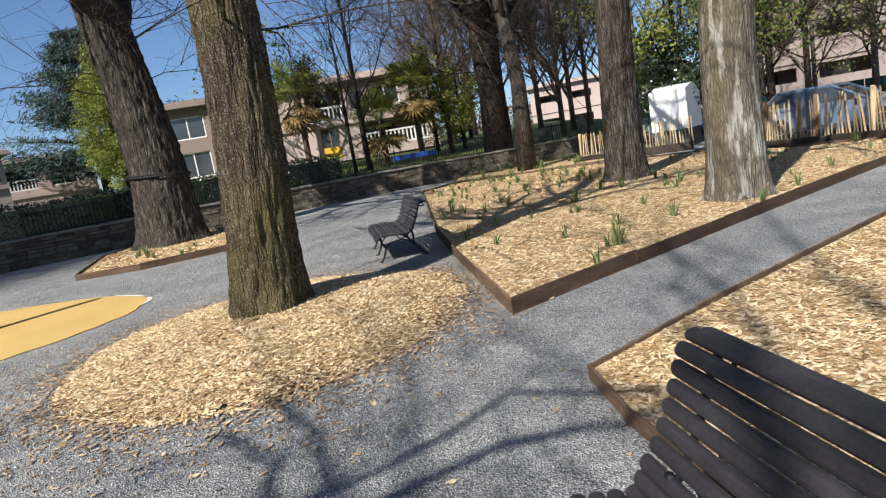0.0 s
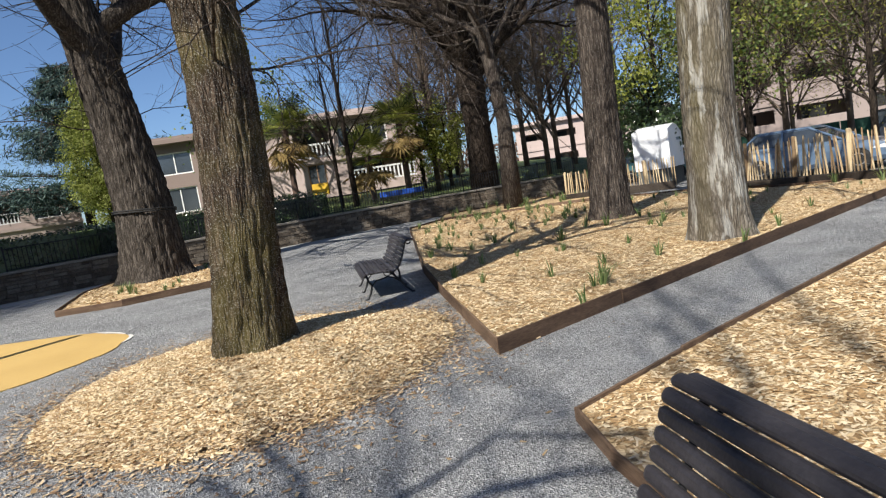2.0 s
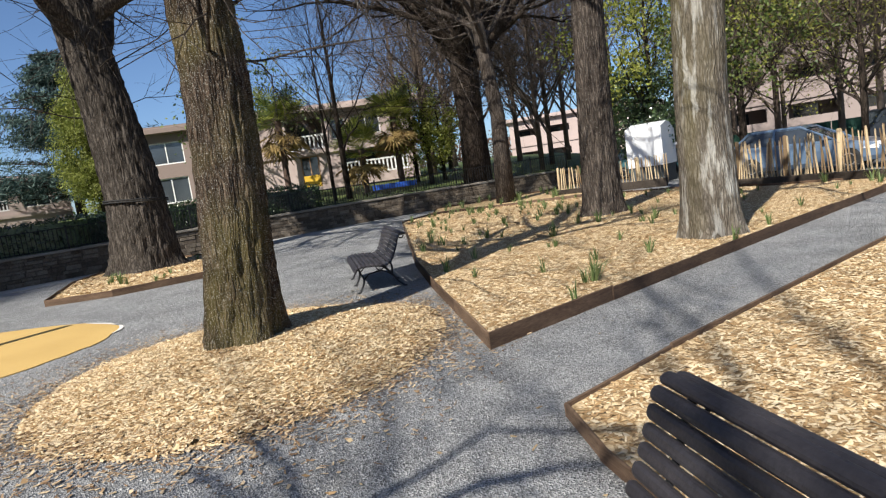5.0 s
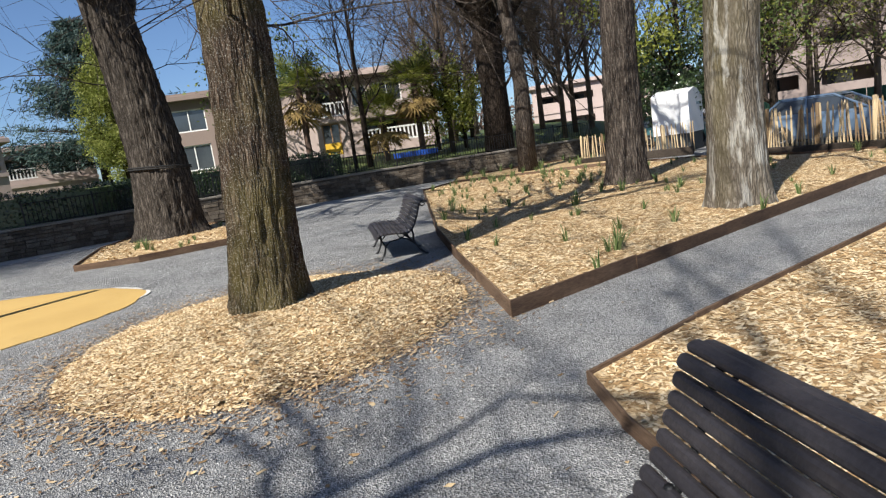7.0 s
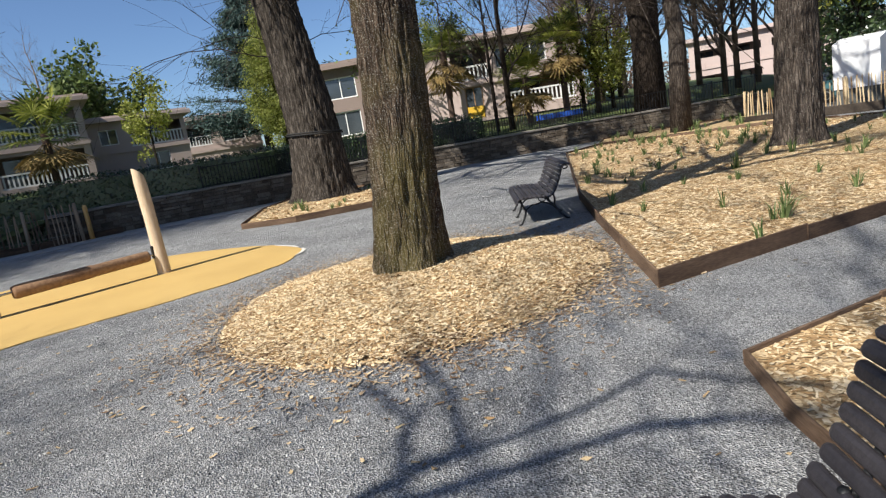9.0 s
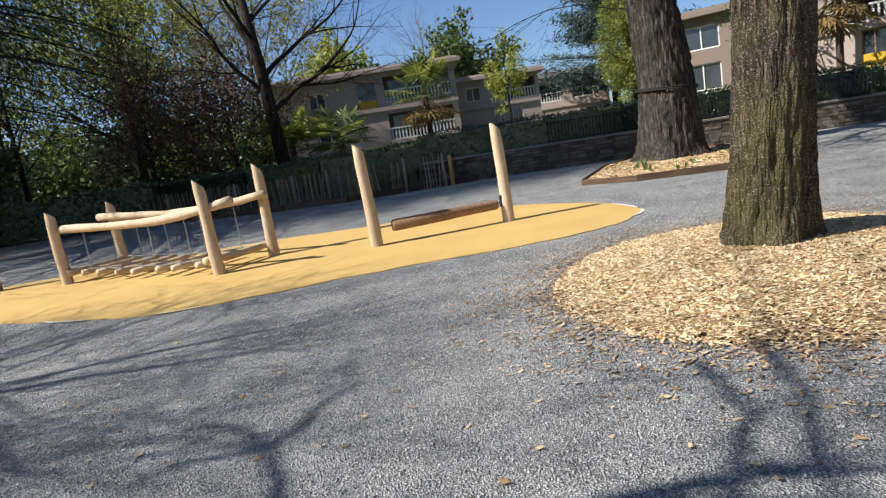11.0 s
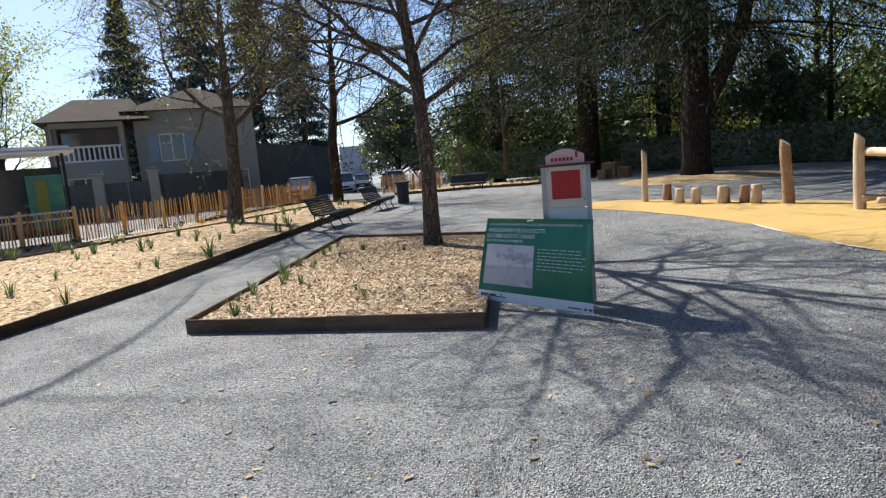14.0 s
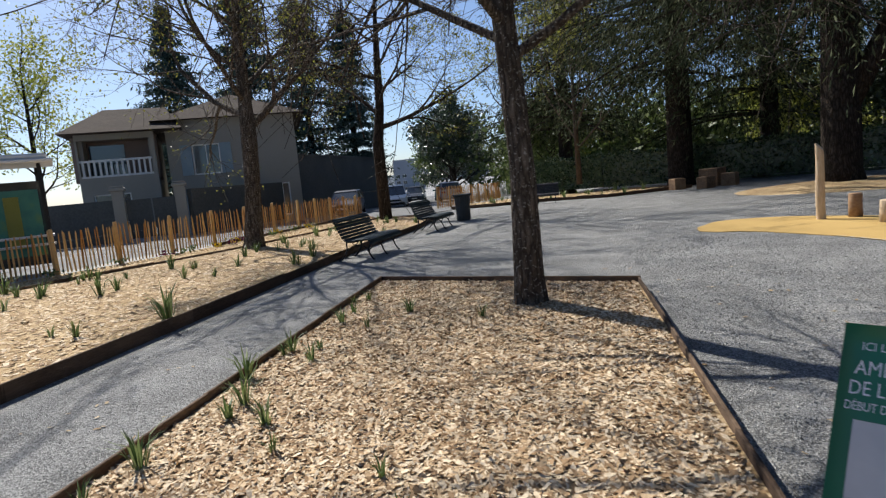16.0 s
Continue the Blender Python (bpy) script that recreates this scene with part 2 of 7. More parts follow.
M["bark_young"] = bark("bark_young", (0.05, 0.039, 0.031), (0.125, 0.102, 0.082), (0.22, 0.187, 0.155), lichen=0.7)
M["twig"] = make("twig", [(0.06, 0.045, 0.035), (0.12, 0.09, 0.07), (0.19, 0.15, 0.12)], scale=3, bump=0, rough=0.9, rand=0.4)
M["birch"] = make("birch", [(0.25, 0.24, 0.22), (0.5, 0.49, 0.46)], scale=5, bump=0.2)
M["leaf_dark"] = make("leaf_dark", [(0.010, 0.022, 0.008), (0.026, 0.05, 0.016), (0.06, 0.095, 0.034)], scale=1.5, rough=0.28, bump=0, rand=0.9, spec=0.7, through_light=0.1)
# Lighter copy of leaf_dark: sunlight the cedars block is put into the colour.
M["laurel"] = make("laurel", [(0.03, 0.06, 0.022), (0.09, 0.14, 0.055), (0.20, 0.25, 0.13)], scale=1.5, rough=0.25, bump=0, rand=0.9, spec=0.8, through_light=0.1)
M["leaf_mid"] = make("leaf_mid", [(0.055, 0.085, 0.02), (0.105, 0.15, 0.04), (0.17, 0.21, 0.07)], scale=0.8, rough=0.5, bump=0, rand=0.6, through_light=0.3)
M["leaf_lime"] = make("leaf_lime", [(0.17, 0.20, 0.03), (0.30, 0.33, 0.06), (0.42, 0.43, 0.12)], scale=0.8, rough=0.55, bump=0, rand=0.6, through_light=0.5)
M["leaf_bud"] = make("leaf_bud", [(0.16, 0.16, 0.03), (0.27, 0.28, 0.06)], scale=2, rough=0.5, bump=0, rand=0.5, through_light=0.4)
M["needle"] = make("needle", [(0.022, 0.031, 0.016), (0.05, 0.064, 0.033), (0.10, 0.112, 0.06)], scale=0.6, rough=0.85, bump=0, rand=0.6, through_light=0.12, spec=0.1)
M["leaf_olive"] = make("leaf_olive", [(0.12, 0.145, 0.025), (0.22, 0.255, 0.05), (0.33, 0.35, 0.10)], scale=0.8, rough=0.55, bump=0, rand=0.6, through_light=0.4)
M["needle_blue"] = make("needle_blue", [(0.03, 0.055, 0.05), (0.062, 0.10, 0.09), (0.105, 0.15, 0.13)], scale=0.6, rough=0.85, bump=0, rand=0.6, through_light=0.12, spec=0.1)
M["dead_frond"] = make("dead_frond", [(0.20, 0.13, 0.05), (0.36, 0.26, 0.10)], scale=2, rough=0.8, bump=0, rand=0.5, through_light=0.2)
M["bush_brown"] = make("bush_brown", [(0.07, 0.045, 0.035), (0.13, 0.085, 0.065)], scale=1, rough=0.9, bump=0, rand=0.5)
M["leaf_fallen"] = make("leaf_fallen", [(0.26, 0.17, 0.085), (0.48, 0.37, 0.22)], scale=5, bump=0, rand=0.8)
M["plaster"] = make("plaster", [(0.37, 0.295, 0.27), (0.43, 0.345, 0.315), (0.48, 0.39, 0.355)], scale=0.5, fine=30, rough=0.9, bump=0.15)
# Villa pink with shade mixed in, for recesses, house cores and the annexe.
M["plaster_shaded"] = make("plaster_shaded", [(0.19, 0.145, 0.125), (0.25, 0.195, 0.17)], scale=0.5, fine=30, rough=0.9, bump=0.15)
M["plaster_block"] = make("plaster_block", [(0.25, 0.20, 0.18), (0.32, 0.262, 0.238)], scale=0.4, fine=30, bump=0.1)
M["plaster_grey"] = make("plaster_grey", [(0.25, 0.235, 0.205), (0.32, 0.305, 0.27)], scale=0.4, fine=30, rough=0.9, bump=0.15)
M["plaster_white"] = make("plaster_white", [(0.62, 0.62, 0.61), (0.72, 0.72, 0.71)], scale=0.4, fine=30, bump=0.1)
M["concrete_dark"] = make("concrete_dark", [(0.055, 0.06, 0.06), (0.085, 0.09, 0.088), (0.12, 0.125, 0.12)], scale=0.35, fine=12, rough=0.9, bump=0.2)
M["roof_tile"] = make("roof_tile", [(0.035, 0.027, 0.023), (0.07, 0.052, 0.044)], scale=1, fine=18, bump=0.6, spec=0.1, rough=0.95)
M["dark_opening"] = make("dark_opening", [(0.012, 0.012, 0.013), (0.03, 0.03, 0.032)], bump=0)
M["shutter_blue"] = make("shutter_blue", [(0.20, 0.27, 0.31), (0.28, 0.35, 0.39)], scale=3, bump=0.1)
M["poster"] = make("poster", [(0.03, 0.13, 0.13), (0.06, 0.22, 0.17), (0.16, 0.27, 0.06)], scale=1.1, fine=3, rough=0.5, bump=0)
M["white_paint"] = make("white_paint", [(0.66, 0.66, 0.64), (0.80, 0.80, 0.78)], scale=4, rough=0.5, bump=0.05)
M["yellow_paint"] = make("yellow_paint", [(0.55, 0.33, 0.03), (0.66, 0.42, 0.05)], scale=3, rough=0.6, bump=0.05)
M["pane"] = make("pane", [(0.02, 0.025, 0.03), (0.05, 0.06, 0.07)], scale=0.5, rough=0.06, bump=0, spec=0.9)
M["blue_tarp"] = make("blue_tarp", [(0.02, 0.08, 0.42), (0.04, 0.13, 0.55)], scale=2, rough=0.4, bump=0.2)
M["green_mesh"] = make("green_mesh", [(0.012, 0.05, 0.035), (0.025, 0.085, 0.06)], scale=2, rough=0.7, bump=0.2)
M["sign_green"] = make("sign_green", [(0.006, 0.13, 0.072), (0.010, 0.17, 0.095)], scale=1.5, fine=5, rough=0.35, bump=0.03, bump_scale=6, spec=0.5)
M["sign_white"] = make("sign_white", [(0.70, 0.71, 0.72), (0.80, 0.81, 0.82)], scale=2, rough=0.4, bump=0.02)
M["sign_text"] = make("sign_text", [(0.34, 0.47, 0.41), (0.44, 0.56, 0.50)], scale=2, rough=0.4, bump=0.02)
M["photo_sky"] = make("photo_sky", [(0.50, 0.49, 0.51), (0.63, 0.61, 0.62)], scale=6, fine=9, bump=0, rough=0.4)
M["photo_mid"] = make("photo_mid", [(0.30, 0.295, 0.31), (0.46, 0.45, 0.465)], scale=14, fine=40, bump=0, rough=0.4)
M["photo_ground"] = make("photo_ground", [(0.40, 0.385, 0.40), (0.52, 0.50, 0.51)], scale=5, fine=12, bump=0, rough=0.4)
M["red_panel"] = make("red_panel", [(0.42, 0.022, 0.02), (0.50, 0.03, 0.027)], scale=3, rough=0.4, bump=0.03)
M["cream_panel"] = make("cream_panel", [(0.66, 0.58, 0.46), (0.75, 0.67, 0.55)], scale=3, rough=0.45, bump=0.03)
M["pink_panel"] = make("pink_panel", [(0.62, 0.43, 0.39), (0.70, 0.52, 0.47)], scale=3, rough=0.45, bump=0.03)
M["grey_metal"] = make("grey_metal", [(0.30, 0.31, 0.32), (0.42, 0.43, 0.44)], scale=6, rough=0.45, metal=0.6, bump=0.05)
M["maroon"] = make("maroon", [(0.16, 0.02, 0.025), (0.22, 0.035, 0.04)], scale=6, rough=0.5, bump=0.05)
M["bin_grey"] = make("bin_grey", [(0.022, 0.026, 0.028), (0.045, 0.05, 0.053)], scale=8, rough=0.55, bump=0.1)
M["white_tarp"] = make("white_tarp", [(0.66, 0.67, 0.68), (0.78, 0.79, 0.80)], scale=1.2, rough=0.6, bump=0.2, bump_scale=4)
M["tyre"] = make("tyre", [(0.012, 0.012, 0.012), (0.03, 0.03, 0.03)], scale=20, bump=0.3)
M["rim"] = make("rim", [(0.35, 0.35, 0.36), (0.5, 0.5, 0.51)], scale=10, rough=0.3, metal=0.9, bump=0)
M["lamp_glass"] = make("lamp_glass", [(0.6, 0.6, 0.6), (0.8, 0.8, 0.8)], scale=10, rough=0.1, bump=0, spec=0.8)
M["tail_red"] = make("tail_red", [(0.25, 0.01, 0.01), (0.35, 0.02, 0.015)], rough=0.2, bump=0)
M["rope"] = make("rope", [(0.10, 0.10, 0.10), (0.2, 0.2, 0.19)], scale=50, bump=0.3)
M["flower"] = make("flower", [(0.10, 0.02, 0.05), (0.20, 0.04, 0.10)], scale=10, bump=0, rand=0.5)
M["flower_yellow"] = make("flower_yellow", [(0.60, 0.42, 0.02), (0.75, 0.55, 0.05)], scale=10, bump=0, rand=0.5)
# Far flats and hill: distance haze is mixed into both blue-grey colours.
M["plaster_haze"] = make("plaster_haze", [(0.22, 0.25, 0.30), (0.27, 0.30, 0.35)], scale=0.2, bump=0)
M["hill"] = make("hill", [(0.12, 0.16, 0.20), (0.17, 0.21, 0.25)], scale=0.02, bump=0)
for nm, c in (("paint_white", (0.72, 0.73, 0.74)), ("paint_silver", (0.42, 0.45, 0.48)), ("paint_blue", (0.03, 0.09, 0.24)), ("paint_dark", (0.03, 0.035, 0.045)), ("paint_teal", (0.05, 0.14, 0.16)), ("paint_slate", (0.10, 0.15, 0.22)), ("paint_purple", (0.12, 0.08, 0.16))):
    M[nm] = make(nm, [tuple(v * 0.9 for v in c), c], scale=2, rough=0.28, bump=0, coat=0.7, spec=0.5)


# ---- mesh helpers ----
class Shape:
    """Gathers corners and faces of one mesh."""

    def __init__(self):
        self.v, self.f, self.mi = [], [], []

    def add(self, verts, faces, mi=0):
        o = len(self.v)
        self.v.extend(tuple(p) for p in verts)
        self.f.extend(tuple(i + o for i in f) for f in faces)
        self.mi.extend([mi] * len(faces))
        return self

    def box(self, x0, y0, z0, x1, y1, z1, m=None, mi=0, bevel=0.0):
        b = min(bevel, (x1 - x0) / 3, (y1 - y0) / 3, (z1 - z0) / 3)
        if b <= 0:
            vs = [(x, y, z) for z in (z0, z1) for x, y in ((x0, y0), (x1, y0), (x1, y1), (x0, y1))]
            fs = [(3, 2, 1, 0), (4, 5, 6, 7), (0, 1, 5, 4), (1, 2, 6, 5), (2, 3, 7, 6), (3, 0, 4, 7)]
        else:
            rows = ((z0, b), (z0 + b, 0), (z1 - b, 0), (z1, b))
            vs, fs = [], [(3, 2, 1, 0)]
            for z, i in rows:
                vs += [(x0 + i, y0 + i, z), (x1 - i, y0 + i, z), (x1 - i, y1 - i, z), (x0 + i, y1 - i, z)]
            for k in range(3):
                for j in range(4):
                    fs.append((4 * k + j, 4 * k + (j + 1) % 4, 4 * k + 4 + (j + 1) % 4, 4 * k + 4 + j))
            fs.append((12, 13, 14, 15))
        if m is not None:
            vs = [m @ Vector(p) for p in vs]
        return self.add(vs, fs, mi)

    def tube(self, pts, radii, n=8, cap=True, mi=0):
        pts = [Vector(p) for p in pts]
        if not hasattr(radii, "__len__"):
            radii = [radii] * len(pts)
        vs, fs = [], []
        side = None
        for k, p in enumerate(pts):
            d = (pts[min(k + 1, len(pts) - 1)] - pts[max(k - 1, 0)]).normalized()
            if side is None:
                side = d.orthogonal().normalized()
            else:
                side = (side - d * side.dot(d)).normalized()
            up = d.cross(side)
            for j in range(n):
                a = 2 * math.pi * j / n
                vs.append(p + (side * math.cos(a) + up * math.sin(a)) * radii[k])
        for k in range(len(pts) - 1):
            for j in range(n):
                fs.append((k * n + j, k * n + (j + 1) % n, (k + 1) * n + (j + 1) % n, (k + 1) * n + j))
        if cap:
            fs.append(tuple(range(n - 1, -1, -1)))
            fs.append(tuple((len(pts) - 1) * n + j for j in range(n)))
        return self.add(vs, fs, mi)

    def lathe(self, profile, n=20, m=None, mi=0):
        vs = [(r * math.cos(2 * math.pi * j / n), r * math.sin(2 * math.pi * j / n), z) for r, z in profile for j in range(n)]
        fs = [(k * n + j, k * n + (j + 1) % n, (k + 1) * n + (j + 1) % n, (k + 1) * n + j) for k in range(len(profile) - 1) for j in range(n)]
        fs += [tuple(range(n - 1, -1, -1)), tuple((len(profile) - 1) * n + j for j in range(n))]
        if m is not None:
            vs = [m @ Vector(p) for p in vs]
        return self.add(vs, fs, mi)

    def slab(self, outline, z0, z1, mi=0):
        """An upright prism over a flat outline."""
        n = len(outline)
        vs = [(x, y, z0) for x, y in outline] + [(x, y, z1) for x, y in outline]
        fs = [tuple(range(n - 1, -1, -1)), tuple(range(n, 2 * n))] + [(j, (j + 1) % n, n + (j + 1) % n, n + j) for j in range(n)]
        return self.add(vs, fs, mi)

    def mesh(self, name, mats, smooth=False):
        me = bpy.data.meshes.new(name)
        me.from_pydata(self.v, [], self.f)
        for mm in mats if isinstance(mats, (list, tuple)) else [mats]:
            me.materials.append(mm)
        if len(set(self.mi)) > 1:
            me.polygons.foreach_set("material_index", self.mi)
        if smooth:
            me.polygons.foreach_set("use_smooth", [True] * len(me.polygons))
        me.update()
        return me


def thing(name, label, category, m=None, group="", kind=""):
    ob = new(name)
    if m is not None:
        ob.matrix_world = m
    return tagged(ob, label, category, group, kind)


def solo(name, shape, mats, label, category, m=None, group="", kind="", smooth=False):
    ob = new(name, shape.mesh(name, mats, smooth))
    if m is not None:
        ob.matrix_world = m
    return tagged(ob, label, category, group, kind)


def part(name, shape, mats, parent, label="", smooth=False, m=None, kind=""):
    """Links a Shape, or a mesh made before, as one part under a thing or part."""
    me = shape if isinstance(shape, bpy.types.Mesh) else shape.mesh(name, mats, smooth)
    ob = new(name, me)
    ob.parent = parent
    if m is not None:
        ob.matrix_basis = m
    return tagged(ob, label, kind=kind)


def raw(name, verts, faces, mats, smooth=False):
    """A large mesh from arrays of corners and equal-sided faces."""
    me = bpy.data.meshes.new(name)
    nv, (nf, k) = len(verts), faces.shape
    me.vertices.add(nv)
    me.vertices.foreach_set("co", np.ascontiguousarray(verts, np.float32).ravel())
    me.loops.add(nf * k)
    me.loops.foreach_set("vertex_index", np.ascontiguousarray(faces, np.int32).ravel())
    me.polygons.add(nf)
    me.polygons.foreach_set("loop_start", np.arange(0, nf * k, k, dtype=np.int32))
    me.materials.append(mats)
    if smooth:
        me.polygons.foreach_set("use_smooth", np.ones(nf, bool))
    me.update(calc_edges=True)
    return me


def turns(rng, n):
    """n random rotation matrices."""
    q = rng.normal(size=(n, 4))
    q /= np.linalg.norm(q, axis=1)[:, None]
    w, x, y, z = q.T
    return np.stack([np.stack([1 - 2 * (y * y + z * z), 2 * (x * y - z * w), 2 * (x * z + y * w)], -1),
                     np.stack([2 * (x * y + z * w), 1 - 2 * (x * x + z * z), 2 * (y * z - x * w)], -1),
                     np.stack([2 * (x * z - y * w), 2 * (y * z + x * w), 1 - 2 * (x * x + y * y)], -1)], 1)


def scatter(rng, base_v, base_f, places, sizes, flat=0.0, spin=None):
    """Copies of a small solid at places, tumbled (flat: how far they lie flat), as arrays."""
    n, k = len(places), len(base_v)
    R = turns(rng, n) if spin is None else spin
    if flat:
        a = rng.uniform(0, 2 * math.pi, n)
        tilt = rng.normal(0, (1 - flat) * 0.8, (n, 2))
        c, s = np.cos(a), np.sin(a)
        R = np.zeros((n, 3, 3))
        R[:, 0, 0], R[:, 0, 1], R[:, 1, 0], R[:, 1, 1], R[:, 2, 2] = c, -s, s, c, 1
        R[:, 2, 0], R[:, 2, 1] = tilt[:, 0], tilt[:, 1]
    v = np.einsum("nij,nkj->nki", R, base_v[None] * sizes[:, None, :]) + places[:, None, :]
    f = base_f[None] + (np.arange(n) * k)[:, None, None]
    return v.reshape(-1, 3), f.reshape(-1, base_f.shape[1])


CUBE_V = np.array([(x, y, z) for z in (-0.5, 0.5) for x, y in ((-0.5, -0.4), (0.5, -0.5), (0.4, 0.5), (-0.5, 0.35))])
CUBE_F = np.array([(3, 2, 1, 0), (4, 5, 6, 7), (0, 1, 5, 4), (1, 2, 6, 5), (2, 3, 7, 6), (3, 0, 4, 7)])
OCTA_V = np.array([(0.5, 0, 0), (0, 0.5, 0.1), (-0.45, 0.05, 0), (0, -0.5, -0.05), (0.05, 0, 0.4), (0, 0.05, -0.4)])
OCTA_F = np.array([(0, 1, 4), (1, 2, 4), (2, 3, 4), (3, 0, 4), (1, 0, 5), (2, 1, 5), (3, 2, 5), (0, 3, 5)])
LEAF_V = np.array([(-0.5, 0, 0), (0, -0.28, 0.06), (0.5, 0, 0), (0, 0.28, 0.06)])
LEAF_F = np.array([(0, 1, 2, 3)])


def inside(poly, x, y):
    """Which of the points lie within an outline."""
    hit = np.zeros(len(x), bool)
    n = len(poly)
    for i in range(n):
        (x0, y0), (x1, y1) = poly[i], poly[(i + 1) % n]
        cross = ((y0 > y) != (y1 > y)) & (x < (x1 - x0) * (y - y0) / (y1 - y0 + 1e-12) + x0)
        hit ^= cross
    return hit


def rounded(poly, steps=6):
    """A smooth closed outline through the given corners."""
    out, n = [], len(poly)
    for i in range(n):
        p = [Vector((*poly[(i + k) % n], 0)) for k in (-1, 0, 1, 2)]
        for s in range(steps):
            t = s / steps
            q = 0.5 * ((2 * p[1]) + (p[2] - p[0]) * t + (2 * p[0] - 5 * p[1] + 4 * p[2] - p[3]) * t * t + (3 * p[1] - p[0] - 3 * p[2] + p[3]) * t ** 3)
            out.append((q.x, q.y))
    return out


# ---- ground ----
def gz(x, y):
    """Height of the open ground: level on the square, falling gently along the road."""
    fall = max(0.0, min(y, 170.0) - 27.0) * 0.021
    return -fall * min(1.0, max(0.0, (12.0 - x) / 10.0))


xs = sorted(set([-1500, -600, -250, -120, -70, -45] + list(range(-36, 40, 2)) + [45, 60, 90, 150, 300, 700, 1500]))
ys = sorted(set([-1500, -600, -250, -120, -70, -45] + list(range(-36, 64, 2)) + [70, 80, 95, 110, 130, 170, 250, 500, 1500]))
sheet = Shape()
sheet.add([(x, y, gz(x, y)) for y in ys for x in xs],
          [(j * len(xs) + i, j * len(xs) + i + 1, (j + 1) * len(xs) + i + 1, (j + 1) * len(xs) + i) for j in range(len(ys) - 1) for i in range(len(xs) - 1)])
solo("ground", sheet, M["gravel"], "grey crushed gravel ground of a small town square", "ground", kind="structure")


def laid(name, outline, z, mat, label, category, step=None):
    """A thin sheet laid on the ground along an outline, following its fall."""
    s = Shape()
    n = len(outline)
    s.add([(x, y, gz(x, y) + z) for x, y in outline] + [(x, y, gz(x, y) - 0.05) for x, y in outline],
          [tuple(range(n))] + [(j + n, (j + 1) % n + n, (j + 1) % n, j) for j in range(n)])
    return solo(name, s, mat, label, category, kind="structure")


def band(name, line, width, z, mat, label, category):
    """A strip of even width along a line."""
    s, k = Shape(), len(line)
    vs = []
    for i, (x, y) in enumerate(line):
        x0, y0 = line[max(i - 1, 0)]
        x1, y1 = line[min(i + 1, k - 1)]
        d = Vector((x1 - x0, y1 - y0)).normalized()
        for sgn in (-1, 1):
            px, py = x - d.y * sgn * width / 2, y + d.x * sgn * width / 2
            vs.append((px, py, gz(px, py) + z))
    s.add(vs, [(2 * i, 2 * i + 2, 2 * i + 3, 2 * i + 1)[::-1] for i in range(k - 1)])
    return solo(name, s, mat, label, category, kind="structure")


ROAD = [(-19.5, -8), (-17.6, 8), (-15.4, 20), (-13.4, 32), (-12.4, 42), (-12.2, 52), (-13.0, 70), (-14.8, 95), (-17.5, 130), (-21, 168)]
band("road", ROAD, 7.0, 0.02, M["asphalt"], "grey asphalt road running past the square", "road")
band("pavement", [(x + 5.0, y) for x, y in ROAD[:4]], 3.0, 0.028, M["pale_pave"], "pale pavement between fence and road", "pavement")
for k in range(9):
    y = 30 + 9.0 * k
    x = float(np.interp(y, [p[1] for p in ROAD], [p[0] for p in ROAD]))
    s = Shape()
    s.add([(x - 0.07, y, gz(x, y) + 0.026), (x + 0.07, y, gz(x, y) + 0.026), (x + 0.05, y + 3, gz(x, y + 3) + 0.026), (x - 0.09, y + 3, gz(x, y + 3) + 0.026)], [(0, 1, 2, 3)])
    solo("road_marking", s, M["road_paint"], "worn white dash painted on the asphalt road", "road marking", group="road dashes", kind="structure")
laid("crossing_apron", [(-9.5, 33.5), (-5.2, 30.5), (-4.3, 33.8), (-5.7, 37.0), (-8.6, 44), (-10, 40)], 0.024, M["asphalt"], "asphalt entry between the two wooden fences", "pavement")
laid("street", [(3, -19.5), (30, -17.2), (60, -30), (60, -60), (0, -60)], 0.02, M["asphalt"], "asphalt car park behind the paling fence", "road")

# rubber play surface, a long rounded shape
RUBBER = rounded([(2.2, 16.4), (3.1, 15.5), (3.9, 13.7), (4.6, 11.4), (4.65, 9.8), (4.8, 8.2), (5.05, 6.85), (5.9, 5.75), (6.9, 4.65), (8.0, 3.15), (8.9, 2.3), (9.7, 1.95), (10.7, 2.05), (11.9, 3.2), (12.5, 5.1), (12.0, 6.6), (11.1, 8.2), (10.4, 9.9), (8.9, 12.0), (7.2, 13.9), (5.4, 16.4), (4.0, 17.7), (2.8, 17.7)], 5)
rnd = random.Random(4)
RUBBER = [(x + rnd.uniform(-0.03, 0.03), y + rnd.uniform(-0.03, 0.03)) for x, y in RUBBER]
laid("play_surface", RUBBER, 0.012, M["rubber"], "ochre yellow rubber safety surface poured on the gravel", "play surface")
for a, b in ((8, 13), (16, 21), (23, 27), (30, 33), (56, 60), (60, 64)):
    s = Shape()
    line = RUBBER[a:b]
    cx, cy = 8.0, 8.5
    ring = []
    for i, (x, y) in enumerate(line):
        d = Vector((x - cx, y - cy)).normalized()
        w = rnd.uniform(0.03, 0.08) * (0.4 if i in (0, len(line) - 1) else 1)
        ring.append(((x, y), (x + d.x * w, y + d.y * w)))
    vs = [(p[0], p[1], 0.016) for pair in ring for p in pair]
    s.add(vs, [(2 * i, 2 * i + 1, 2 * i + 3, 2 * i + 2) for i in range(len(ring) - 1)])
    solo("surface_edging", s, M["white_edge"], "chipped whitish mortar edge of the rubber surface", "edging", group="mortar edge pieces", kind="structure")


